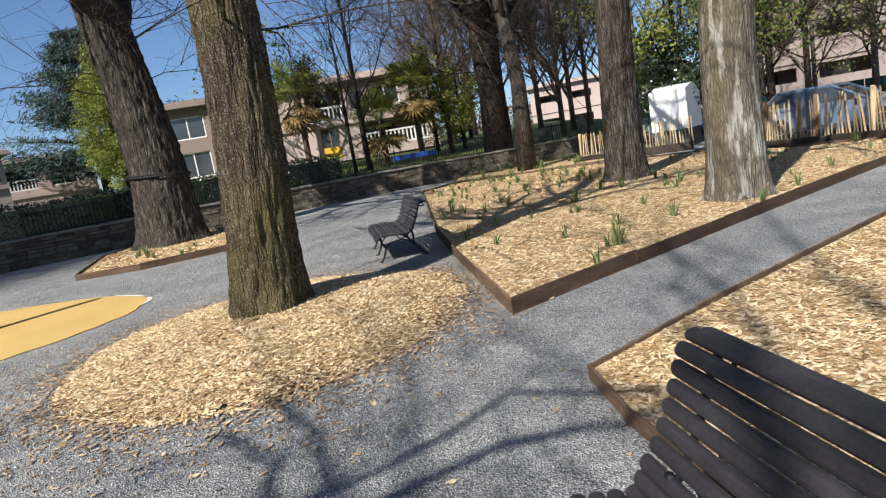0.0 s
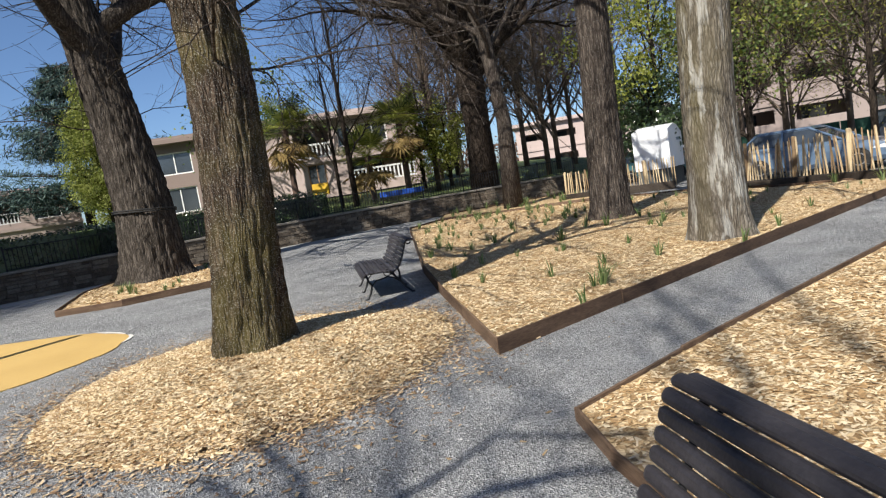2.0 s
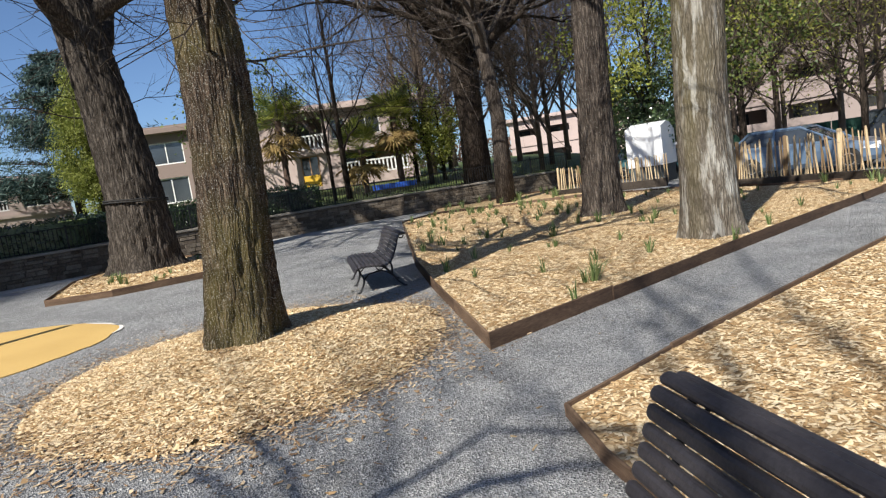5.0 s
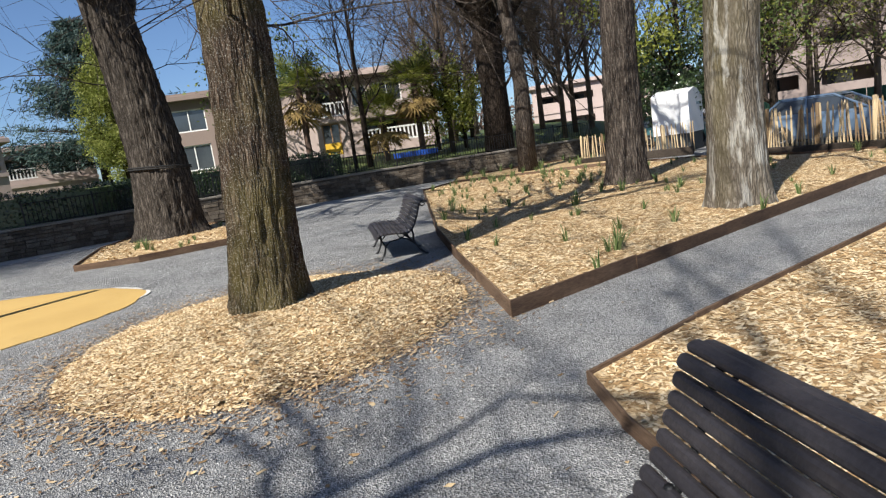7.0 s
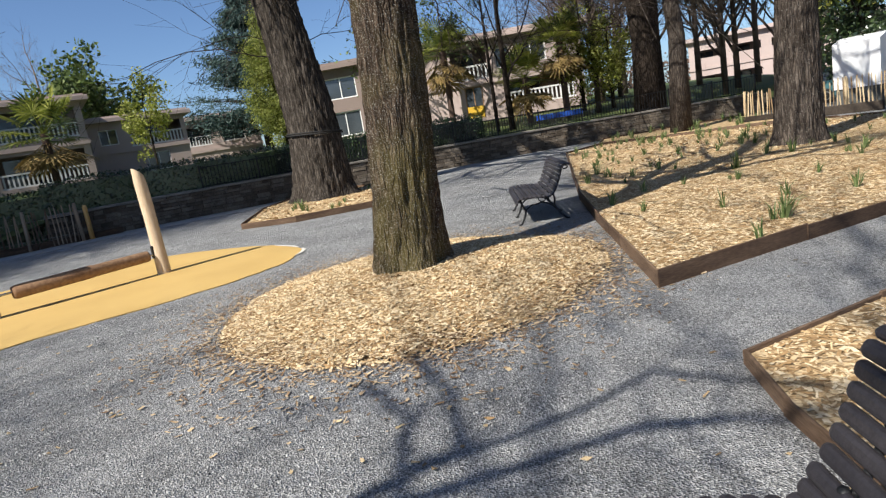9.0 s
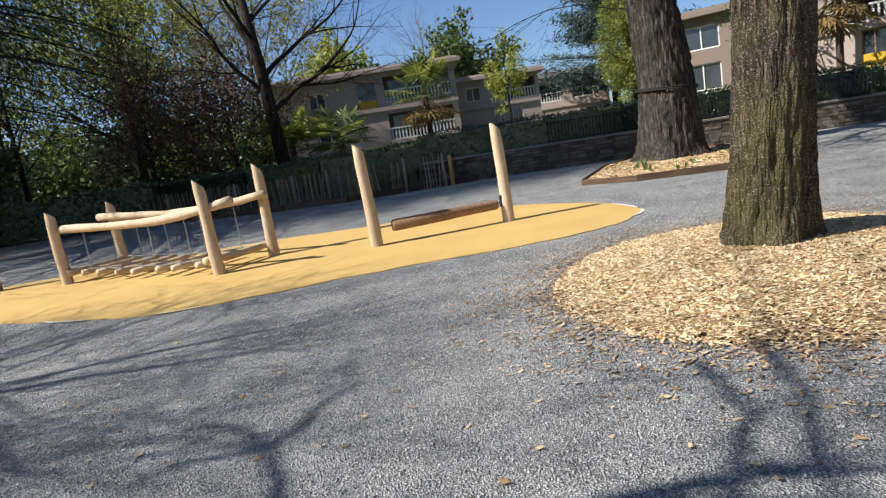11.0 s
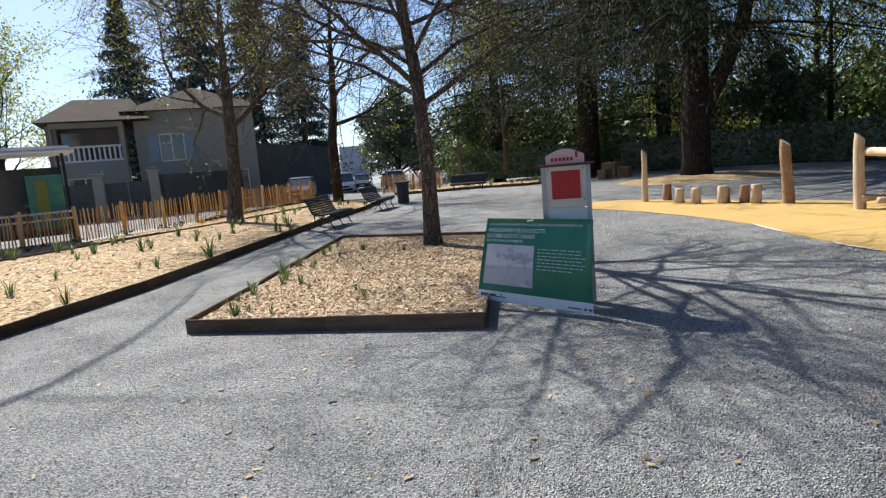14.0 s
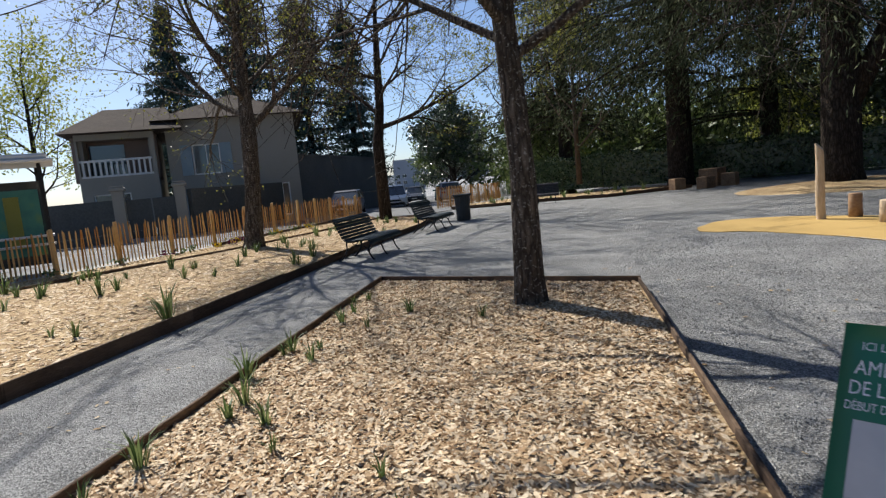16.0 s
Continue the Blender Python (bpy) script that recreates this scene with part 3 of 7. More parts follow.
def mound(name, outline, height, mat, label):
    """A low heap over an outline, sinking to its rim."""
    s = Shape()
    n = len(outline)
    cx, cy = sum(p[0] for p in outline) / n, sum(p[1] for p in outline) / n
    rings = ((1.0, -0.01), (0.93, 0.2), (0.8, 0.5), (0.55, 0.85), (0.25, 1.0))
    vs = []
    for k, h in rings:
        vs += [(cx + (x - cx) * k, cy + (y - cy) * k, max(-0.01, height * h * (1 + 0.25 * noise.noise(Vector((x * k * 2, y * k * 2, 1)))))) for x, y in outline]
    fs = [(k * n + j, k * n + (j + 1) % n, (k + 1) * n + (j + 1) % n, (k + 1) * n + j) for k in range(len(rings) - 1) for j in range(n)]
    fs.append(tuple((len(rings) - 1) * n + j for j in range(n)))
    s.add(vs, fs)
    ob = solo(name, s, mat, label, "mulch mound", kind="structure", smooth=True)
    return ob, (cx, cy)


MOUND = rounded([(4.45, 0.8), (5.3, 1.75), (6.6, 2.0), (7.7, 1.7), (8.5, 0.9), (8.9, -0.4), (8.2, -1.4), (7.2, -2.05), (5.7, -1.75), (4.85, -1.0), (4.4, -0.2)], 4)
mound("mulch_mound", [(6.65 + (x - 6.65) * 0.95, -0.05 + (y + 0.05) * 0.95) for x, y in MOUND], 0.15, M["mulch"], "heap of pale wood chip mulch round a tree")
CEDAR_MOUND = [(8.8 + 3.3 * math.cos(a), 25.0 + 2.6 * math.sin(a)) for a in np.linspace(0, 2 * math.pi, 24, endpoint=False)]
mound("mulch_mound", CEDAR_MOUND, 0.16, M["mulch"], "mulch heap at the foot of the cedar")


def bed(name, outline, label, skip=(), top=0.15, fill=0.09, longest=2.6):
    """A bed of mulch held by thin upright boards; skip: sides without a board."""
    root = thing(name, label, "flower bed", kind="structure")
    n = len(outline)
    cx, cy = sum(p[0] for p in outline) / n, sum(p[1] for p in outline) / n
    s = Shape()
    s.add([(x, y, gz(x, y) + fill) for x, y in outline] + [(x, y, gz(x, y) - 0.05) for x, y in outline],
          [tuple(range(n))] + [(j + n, (j + 1) % n + n, (j + 1) % n, j) for j in range(n)])
    part("mulch", s, M["mulch"], root, "pale wood chip mulch")
    for i in range(n):
        if i in skip:
            continue
        a, b = Vector(outline[i]), Vector(outline[(i + 1) % n])
        count = max(1, math.ceil((b - a).length / longest))
        for k in range(count):
            p, q = a.lerp(b, k / count), a.lerp(b, (k + 1) / count)
            mid, d = (p + q) / 2, q - p
            bs = Shape().box(-d.length / 2 - 0.012, -0.011, -0.06, d.length / 2 + 0.012, 0.011, top + rnd.uniform(-0.012, 0.008), bevel=0.005)
            part("board", bs, M["board"], root, m=pose(mid.x, mid.y, gz(mid.x, mid.y), rnd.uniform(-2, 2), 0, math.degrees(math.atan2(d.y, d.x)) + rnd.uniform(-0.4, 0.4)))
    return root


BED_A = [(5.0, -1.95), (6.95, -7.05), (8.68, -11.7), (9.5, -13.8), (12.3, -12.7), (16.2, -12.9), (18.7, -11.7), (22.9, -7.0), (21.2, -5.4), (10.7, -2.9), (8.25, -2.46)]
BED_A2 = [(19.4, -11.9), (23.3, -7.2), (26.2, -8.3), (26.3, -14.6), (20.5, -13.6)]
BED_B = [(3.33, -1.76), (2.73, -1.63), (0.6, -1.42), (-2.2, -1.1), (-4.5, -6), (3.5, -13.2), (7.0, -11.8), (5.25, -6.98), (3.8, -2.92)]
BED_C = [(-3.06, 6.2), (-0.02, 5.66), (0.32, 11.6), (-2.9, 12.95)]
BED_L = [(-5.6, 5.2), (-4.97, 8.9), (-4.75, 14), (-4.6, 17.4), (-4.1, 22.2), (-4.05, 26.2), (-6.6, 27.9), (-7.0, 25), (-8.45, 19.7), (-10.2, 15.4), (-11.8, 11.5), (-11, 4.5)]
BED_F = [(-7.1, 25.0), (-6.8, 28.2), (-8.6, 33.2), (-9.0, 27), (-10.0, 21.5), (-11.3, 17.8), (-13.0, 13.0), (-12.0, 11.6), (-10.3, 15.4), (-8.55, 19.7)]
BED_T = [(15.3, 4.2), (14.9, 2.8), (15.4, 0.8), (17.5, 0.1), (21.6, 0.8), (22.6, 2.2), (21.8, 4.2), (19.4, 4.6)]
BED_FAR = [(-4.5, 33.4), (-2.4, 32.9), (0.0, 33.4), (2.4, 31.6), (6.2, 33.2), (3, 38.5), (-2, 41), (-4.6, 37)]
bed("garden_bed", BED_A, "large mulched bed of daffodils inside rusty brown boards")
bed("garden_bed", BED_A2, "mulched bed strip with spring bulbs along the wall", skip=(3,))
bed("garden_bed", BED_B, "mulched bed behind a bench with rusty brown boards", top=0.10, fill=0.06)
bed("garden_bed", BED_C, "four-sided mulched bed round a young tree")
bed("garden_bed", BED_L, "long mulched bed with daffodils along the fence", skip=(10, 11))
bed("garden_bed", BED_F, "narrow mulched strip with pansies at the fence foot", skip=(4, 5, 6, 7, 8, 9, 0), fill=0.07)
bed("garden_bed", BED_T, "mulched bed round a large old tree")
bed("garden_bed", BED_FAR, "mulched bed with bulbs behind a bench", skip=(5, 6, 7))

# ---- terrace behind the retaining wall ----
WALL = [(19.9, 11.3), (21.4, 9.9), (23.2, 5.0), (25.8, -1.5), (27.3, -6.8), (27.6, -16.0)]
terr = Shape()
offs = ((0.25, 0.82), (4, 1.0), (11, 1.6), (20, 2.0), (60, 3.0), (150, 4))
line = [(17.0, 40.0), (18.3, 26.0), (18.8, 14.0)] + WALL + [(28.0, -18), (29, -21)]
terr.add([(x + o, y + (o * 0.3 if y > 0 else -o * 0.3 if y < -10 else 0), z if j > 0 else (z if 2 < i < 9 else 0.05)) for j, (o, z) in enumerate(offs) for i, (x, y) in enumerate(line)],
         [(j * len(line) + i, j * len(line) + i + 1, (j + 1) * len(line) + i + 1, (j + 1) * len(line) + i)[::-1] for j in range(len(offs) - 1) for i in range(len(line) - 1)])
solo("terrace_lawn", terr, M["grass"], "raised rough lawn behind the stone wall", "lawn", kind="structure")

# shaded asphalt walk along the wall
laid("wall_walk", [(18.6, 12.3), (21.2, 9.7), (22.9, 5.0), (25.5, -1.5), (27.0, -6.8), (27.3, -15.8), (26.4, -15.8), (26.2, -8.2), (23.4, -2), (21.8, 4.6), (19.6, 9.4), (17.6, 11.6)], 0.01, M["pale_pave"], "grey paved walk at the foot of the stone wall", "pavement")


# ---- trees ----
def bend(rng, p, d, length, r0, r1, steps, wander, lift):
    """A wandering branch line."""
    pts, rad = [p.copy()], [r0]
    for k in range(steps):
        d = (d + Vector((rng.gauss(0, wander), rng.gauss(0, wander), rng.gauss(0, wander) + lift))).normalized()
        p = p + d * (length / steps)
        pts.append(p.copy())
        rad.append(r0 + (r1 - r0) * (k + 1) / steps)
    return pts, rad, d


def branches(rng, shape, p, d, length, r, depth, spread=0.7, lift=0.03, kids=4, shrink=0.62, wander=0.12, tips=None, thin=0.004):
    """Adds a limb and its side branches to a shape; the ends of the last ones go into tips."""
    steps = 5 if depth > 1 else 3 if depth == 1 else 2
    pts, rad, dd = bend(rng, p, d, length, r, max(thin, r * 0.45), steps, wander, lift)
    shape.tube(pts, rad, 7 if r > 0.08 else 5 if r > 0.03 else 3, cap=False)
    if depth == 0:
        if tips is not None:
            tips.append(pts[-1])
            tips.append(pts[-2])
        return
    for k in range(kids):
        t = 0.25 + 0.75 * (k + rng.random()) / kids
        i = min(int(t * steps), steps - 1)
        q = pts[i].lerp(pts[i + 1], t * steps - i)
        base = (pts[i + 1] - pts[i]).normalized()
        a = rng.uniform(0, 2 * math.pi)
        side = base.orthogonal().normalized()
        side = side * math.cos(a) + base.cross(side) * math.sin(a)
        nd = (base * (1 - spread * 0.55) + side * spread * rng.uniform(0.6, 1.1)).normalized()
        branches(rng, shape, q, nd, length * shrink * rng.uniform(0.7, 1.15), max(thin, rad[i] * rng.uniform(0.45, 0.62)), depth - 1, spread, lift, kids, shrink, wander, tips, thin)
    branches(rng, shape, pts[-1], dd, length * shrink, max(thin, rad[-1]), depth - 1, spread, lift, max(2, kids - 1), shrink, wander, tips, thin)


def trunk_shape(line, radii, seed, n=96, rows=120, ridge=0.05, flare=0.35):
    """A near trunk with fissured bark and a spreading foot, along a line of places."""
    s = Shape()
    L = [Vector(p) for p in line]
    zs = np.linspace(L[0].z, L[-1].z, rows)
    lz, lx, ly = [p.z for p in L], [p.x for p in L], [p.y for p in L]
    vs = []
    for z in zs:
        x, y, r = np.interp(z, lz, lx), np.interp(z, lz, ly), np.interp(z, lz, radii)
        h = z - zs[0]
        for j in range(n):
            a = 2 * math.pi * j / n
            c, sn = math.cos(a), math.sin(a)
            lobes = 1 + flare * math.exp(-h / 0.28) * (0.55 + 0.45 * math.sin(5 * a + seed)) + 0.05 * noise.noise(Vector((c * 1.2, sn * 1.2, h * 0.5 + seed)))
            rid = abs(noise.noise(Vector((c * 13 * r / 0.4, sn * 13 * r / 0.4, h * 1.6 + seed * 3)))) * 2
            rid2 = noise.noise(Vector((c * 26, sn * 26, h * 9 + seed)))
            rr = r * lobes + ridge * (0.5 - rid) * 0.8 + ridge * 0.25 * rid2
            vs.append((x + c * rr, y + sn * rr, z))
    fs = [(k * n + j, k * n + (j + 1) % n, (k + 1) * n + (j + 1) % n, (k + 1) * n + j) for k in range(rows - 1) for j in range(n)]
    s.add(vs, fs)
    return s


def foliage(rng, tips, per, radius, size, name, mat, hang=0.0, aspect=1.0, squash=0.8):
    """Many small leaves round branch ends, as one mesh."""
    t = np.array([tuple(p) for p in tips])
    idx = rng.integers(0, len(t), len(t) * per)
    off = rng.normal(0, 1, (len(idx), 3))
    off /= np.linalg.norm(off, axis=1)[:, None] + 1e-9
    off *= (rng.random(len(idx)) ** 0.5 * radius)[:, None] * np.array([1, 1, squash])
    off[:, 2] -= rng.random(len(idx)) * hang
    sz = size * rng.uniform(0.6, 1.4, len(idx))
    v, f = scatter(rng, LEAF_V, LEAF_F, t[idx] + off, np.stack([sz, sz * aspect, sz], 1))
    return raw(name, v, f, mat)


def tree(name, label, line, radii, bark_mat, seed, limbs=7, reach=5.0, depth=3, near=True, ridge=0.05, flare=0.35, rise=0.75, kids=4, twig_mat=None, crown=None, first=0.45, lift=0.03, spread=0.7, shrink=0.62, group="", low=0):
    """A tree on its own trunk line: trunk, limbs with twigs, and leaves if crown = (leaves per tip, radius, size, material)."""
    rng, nr = random.Random(seed), np.random.default_rng(seed)
    root = thing(name, label, "tree", pose(*line[0]), group=group)
    base = Vector(line[0])
    loc = [Vector(p) - base for p in line]
    if near:
        ts = trunk_shape(loc, radii, seed, ridge=ridge, flare=flare)
    else:
        ts = Shape().tube(loc, radii, 10)
    part("trunk", ts, bark_mat, root, smooth=True)
    s, tips = Shape(), []
    zmax = loc[-1].z
    lz = [p.z for p in loc]
    for k in range(limbs):
        z = zmax * (first + (1 - first) * (k + 0.5) / limbs)
        p = Vector((np.interp(z, lz, [q.x for q in loc]), np.interp(z, lz, [q.y for q in loc]), z))
        a = k * 2.4 + rng.uniform(-0.4, 0.4)
        d = Vector((math.cos(a), math.sin(a), rise + rng.uniform(-0.15, 0.25))).normalized()
        r = np.interp(z, lz, radii) * rng.uniform(0.38, 0.55)
        branches(rng, s, p, d, reach * rng.uniform(0.75, 1.1) * (1.15 - 0.5 * (z / zmax - first)), r, depth, spread=spread, lift=lift, kids=kids, tips=tips, shrink=shrink)
    branches(rng, s, loc[-1], (loc[-1] - loc[-2]).normalized(), reach * 0.8, radii[-1], depth, spread=spread, lift=lift, kids=kids, tips=tips, shrink=shrink)
    for k in range(low):
        z = zmax * rng.uniform(0.32, 0.62)
        p = Vector((np.interp(z, lz, [q.x for q in loc]), np.interp(z, lz, [q.y for q in loc]), z))
        a = rng.uniform(0, 2 * math.pi)
        branches(rng, s, p, Vector((math.cos(a), math.sin(a), rng.uniform(-0.1, 0.4))).normalized(), reach * rng.uniform(0.45, 0.8), rng.uniform(0.012, 0.022) * (1 + reach * 0.05), 2, spread=0.7, lift=-0.01, kids=5, tips=tips, shrink=0.55)
    part("crown", s, twig_mat or bark_mat, root, smooth=True)
    if crown:
        per, rad, size, mat = crown
        me = foliage(nr, tips, per, rad, size, "leaves", mat)
        part("leaves", me, mat, root)
    return root


# trunks that the walk passes
tree("linden_tree", "old linden with mossy fissured bark on a mulch heap", [(6.95, 0.1, 0.05), (6.95, 0.0, 1.04), (6.95, -0.07, 2.06), (6.95, -0.1, 3.0), (6.94, -0.06, 4.0), (6.9, 0.12, 5.5), (6.8, 0.3, 8.5)],
     [0.40, 0.35, 0.335, 0.325, 0.315, 0.28, 0.17], M["bark_moss"], 3, limbs=10, reach=4.2, depth=3, first=0.40, ridge=0.06, flare=0.33, rise=0.7, twig_mat=M["bark_brown"], low=5)
tree("old_tree", "very thick old trunk with a dark strap round it", [(20.2, 2.75, 0.05), (20.2, 2.72, 2.15), (20.2, 2.95, 4.65), (20.2, 3.32, 7.4), (20.1, 3.75, 10), (20.0, 4.1, 14)],
     [0.94, 0.78, 0.68, 0.58, 0.42, 0.2], M["bark_old"], 5, limbs=13, kids=5, reach=6.5, depth=3, first=0.40, ridge=0.11, rise=0.6, low=9)
tree("lime_tree", "tall dark-barked tree standing in the daffodil bed", [(12.93, -8.25, 0.05), (12.88, -8.33, 3.2), (12.82, -8.42, 5.8), (12.8, -8.4, 9), (12.7, -8.3, 13)],
     [0.47, 0.37, 0.34, 0.26, 0.12], M["bark_brown"], 7, limbs=8, reach=4.6, depth=3, first=0.5, ridge=0.05)
tree("plane_tree", "pale grey-barked tree with lichen in the daffodil bed", [(7.65, -6.75, 0.05), (7.64, -6.75, 2.0), (7.57, -6.83, 4.0), (7.5, -6.9, 6), (7.4, -7.0, 10)],
     [0.43, 0.365, 0.35, 0.3, 0.14], M["bark_grey"], 9, limbs=8, reach=4.2, depth=3, first=0.52, ridge=0.02, flare=0.3)
bed_tree = tree("young_tree", "young bare tree with peeling brown bark in a bed", [(-0.86, 10.9, 0.05), (-0.83, 10.9, 1.4), (-0.9, 10.9, 3.0), (-1.05, 10.88, 4.2), (-1.2, 10.9, 6.2)],
     [0.15, 0.122, 0.105, 0.085, 0.045], M["bark_young"], 21, limbs=23, reach=2.8, depth=3, first=0.38, ridge=0.012, flare=0.3, rise=0.38, kids=5, lift=0.01, spread=0.8)
tree("leaning_tree", "slender leaning tree by the stone wall", [(23.1, -10.3, 0.05), (23.05, -10.4, 3.5), (23.18, -10.1, 7.2), (23.5, -9.4, 9.5), (23.7, -9, 12)],
     [0.42, 0.3, 0.26, 0.2, 0.1], M["bark_brown"], 11, limbs=13, reach=4.8, depth=3, first=0.42, near=False, kids=5, low=8)
tree("pollard_tree", "thick dark pollarded tree behind the stone wall", [(28.3, -11.3, 0.8), (28.3, -11.35, 4.0), (28.3, -11.3, 6.0), (28.25, -11.2, 7.0)],
     [0.75, 0.62, 0.7, 0.5], M["bark_dark"], 13, limbs=8, reach=7.0, depth=3, first=0.78, near=False, rise=1.35, spread=0.6, kids=5, low=6)
tree("young_tree", "young budding tree beside the paling fence", [(-7.95, 19.8, 0.05), (-7.8, 19.85, 1.6), (-7.75, 19.9, 2.95), (-7.7, 19.9, 5.4), (-7.6, 19.9, 7.2)],
     [0.24, 0.19, 0.2, 0.1, 0.05], M["bark_young"], 23, limbs=12, reach=3.0, depth=3, first=0.40, ridge=0.015, rise=0.5, kids=5, crown=(2, 0.25, 0.075, M["leaf_bud"]))
tree("young_tree", "young bare tree at the end of the paling fence", [(-6.2, 27.3, 0.0), (-6.2, 27.3, 2.8), (-6.0, 27.35, 4.2), (-5.9, 27.4, 6.4), (-5.8, 27.4, 8)],
     [0.24, 0.2, 0.16, 0.11, 0.05], M["bark_dark"], 29, limbs=11, reach=3.2, depth=3, first=0.4, near=False, rise=0.5, kids=4, crown=(3, 0.25, 0.08, M["leaf_bud"]))
shade_tree = tree("large_tree", "large bare tree whose branches shade the gravel", [(-9.8, 8.0, 0.0), (-9.8, 8.0, 4.0), (-9.6, 8.1, 9.0), (-9.3, 8.3, 13.0)],
     [0.33, 0.25, 0.18, 0.08], M["bark_brown"], 31, limbs=10, reach=5.8, depth=3, first=0.6, near=False, rise=0.4, kids=4)


def over(gx, gy, h):
    """The place at height h whose shadow falls at (gx, gy) on the ground, from the foot of the shade tree."""
    k = h / math.tan(SUN_EL)
    return Vector((gx + SUN_AZ.x * k + 9.8, gy + SUN_AZ.y * k - 8.0, h))


def twiggy(parent, way, r0, first, seed):
    """A limb along a line of places that carries side twigs from its piece number first on."""
    sb, s = random.Random(seed), Shape()
    n = len(way)
    s.tube(way, [r0 * (1.5 - 1.15 * k / n) for k in range(n)], 7, cap=False)
    for k in range(first, n - 1):
        for _ in range(2):
            p = way[k].lerp(way[k + 1], sb.random())
            d = ((way[k + 1] - way[k]).normalized() + Vector((sb.gauss(0, 0.7), sb.gauss(0, 0.7), sb.gauss(0, 0.2)))).normalized()
            branches(sb, s, p, d, sb.uniform(0.6, 1.3), r0 * 0.4, 1, kids=3)
    part("limb", s, M["bark_brown"], parent, smooth=True)


for k, (h, r0, line) in enumerate(((7.0, 0.048, ((2.8, 0.2), (2.95, -0.2), (3.15, -0.78), (3.47, -1.28), (3.04, -1.76), (2.4, -2.6))), (6.6, 0.04, ((2.5, 0.7), (2.73, -0.4), (2.89, -1.04), (2.77, -1.49), (2.5, -2.1))),
                                   (6.2, 0.03, ((2.95, -0.11), (3.62, -0.11), (4.5, 0.17))), (6.2, 0.03, ((2.9, 0.2), (3.41, 0.15), (4.08, 0.46))))):
    pts = [over(x, y, h) for x, y in line]
    start = Vector((0.3, 0.1, 9.6))
    if k == 0:
        main = pts
        twiggy(shade_tree, [start, start.lerp(pts[0], 0.35) + Vector((0, 0, 0.3)), start.lerp(pts[0], 0.7) + Vector((0, 0, 0.3)), start.lerp(pts[0], 0.92) + Vector((0, 0, 0.05))] + pts, r0 * 0.85, 4, 8)
    else:
        twiggy(shade_tree, [main[0 if k == 1 else 1]] + pts, r0, 1, 8 + k)
fork = [over(x, y, 6.6) for x, y in ((1.9, 1.92), (2.28, 2.25), (2.56, 2.6), (2.75, 3.0), (2.72, 3.3))]
twiggy(shade_tree, [Vector((0.3, 0.1, 9.6)).lerp(main[0], 0.7) + Vector((0, 0, 0.3))] + fork, 0.036, 3, 21)
for k, line in enumerate((((2.82, 2.57), (3.1, 2.66), (3.5, 2.6)), ((2.3, 3.03), (2.05, 3.12)))):
    twiggy(shade_tree, [fork[2]] + [over(x, y, 6.5) for x, y in line], 0.024, 1, 22 + k)
foot = Vector((-0.86 + 9.8, 10.9 - 8.0, 0.05))
pts = [over(x, y, h) - foot for x, y, h in ((2.0, 6.3, 4.2), (1.52, 5.29, 4.7), (1.37, 4.51, 5.0), (0.98, 3.87, 5.2), (0.53, 3.25, 5.4))]
twiggy(bed_tree, [Vector((-0.1, 0, 3.5))] + pts, 0.028, 2, 19)


# ---- hedges, railing, paling fences ----
def along(line, step):
    """Places and headings at even steps along a line."""
    out, carry = [], 0.0
    for (x0, y0), (x1, y1) in zip(line, line[1:]):
        L = math.hypot(x1 - x0, y1 - y0)
        t = carry
        while t < L:
            out.append((x0 + (x1 - x0) * t / L, y0 + (y1 - y0) * t / L, math.degrees(math.atan2(y1 - y0, x1 - x0))))
            t += step
        carry = t - L
    return out


def hedge(label, line, z0, height, width, leaf, size=0.09, dense=260, seed=1):
    nr = np.random.default_rng(seed)
    root = thing("hedge", label, "hedge", kind="structure")
    core, pts = Shape(), []
    for (x0, y0), (x1, y1) in zip(line, line[1:]):
        L, a = math.hypot(x1 - x0, y1 - y0), math.atan2(y1 - y0, x1 - x0)
        m = Matrix.Translation((x0, y0, z0)) @ Matrix.Rotation(a, 4, "Z")
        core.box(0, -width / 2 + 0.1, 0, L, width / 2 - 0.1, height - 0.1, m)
        n = int(L * (2 * height + width) * dense)
        u = nr.random(n) * L
        s = nr.random(n) * (2 * height + width)
        lump = 0.06 * np.sin(u * 2.1 + s * 3) + nr.normal(0, 0.045, n)
        y = np.where(s < height, -width / 2, np.where(s > height + width, width / 2, s - height - width / 2))
        z = np.where(s < height, s, np.where(s > height + width, 2 * height + width - s, height))
        y = y + np.where(np.abs(y) > width / 2 - 1e-6, np.sign(y) * lump, 0)
        z = z + np.where((s >= height) & (s <= height + width), lump, 0)
        c, sn = math.cos(a), math.sin(a)
        pts.append(np.stack([x0 + u * c - y * sn, y0 + u * sn + y * c, z0 + z], 1))
    # Dark box behind the leaves; its colour stands for the hedge's shaded inside.
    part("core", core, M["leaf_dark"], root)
    p = np.concatenate(pts)
    sz = size * nr.uniform(0.6, 1.3, len(p))
    v, f = scatter(nr, LEAF_V, LEAF_F, p, np.stack([sz, sz, sz], 1))
    part("leaves", raw("leaves", v, f, leaf), leaf, root, kind="stuff")


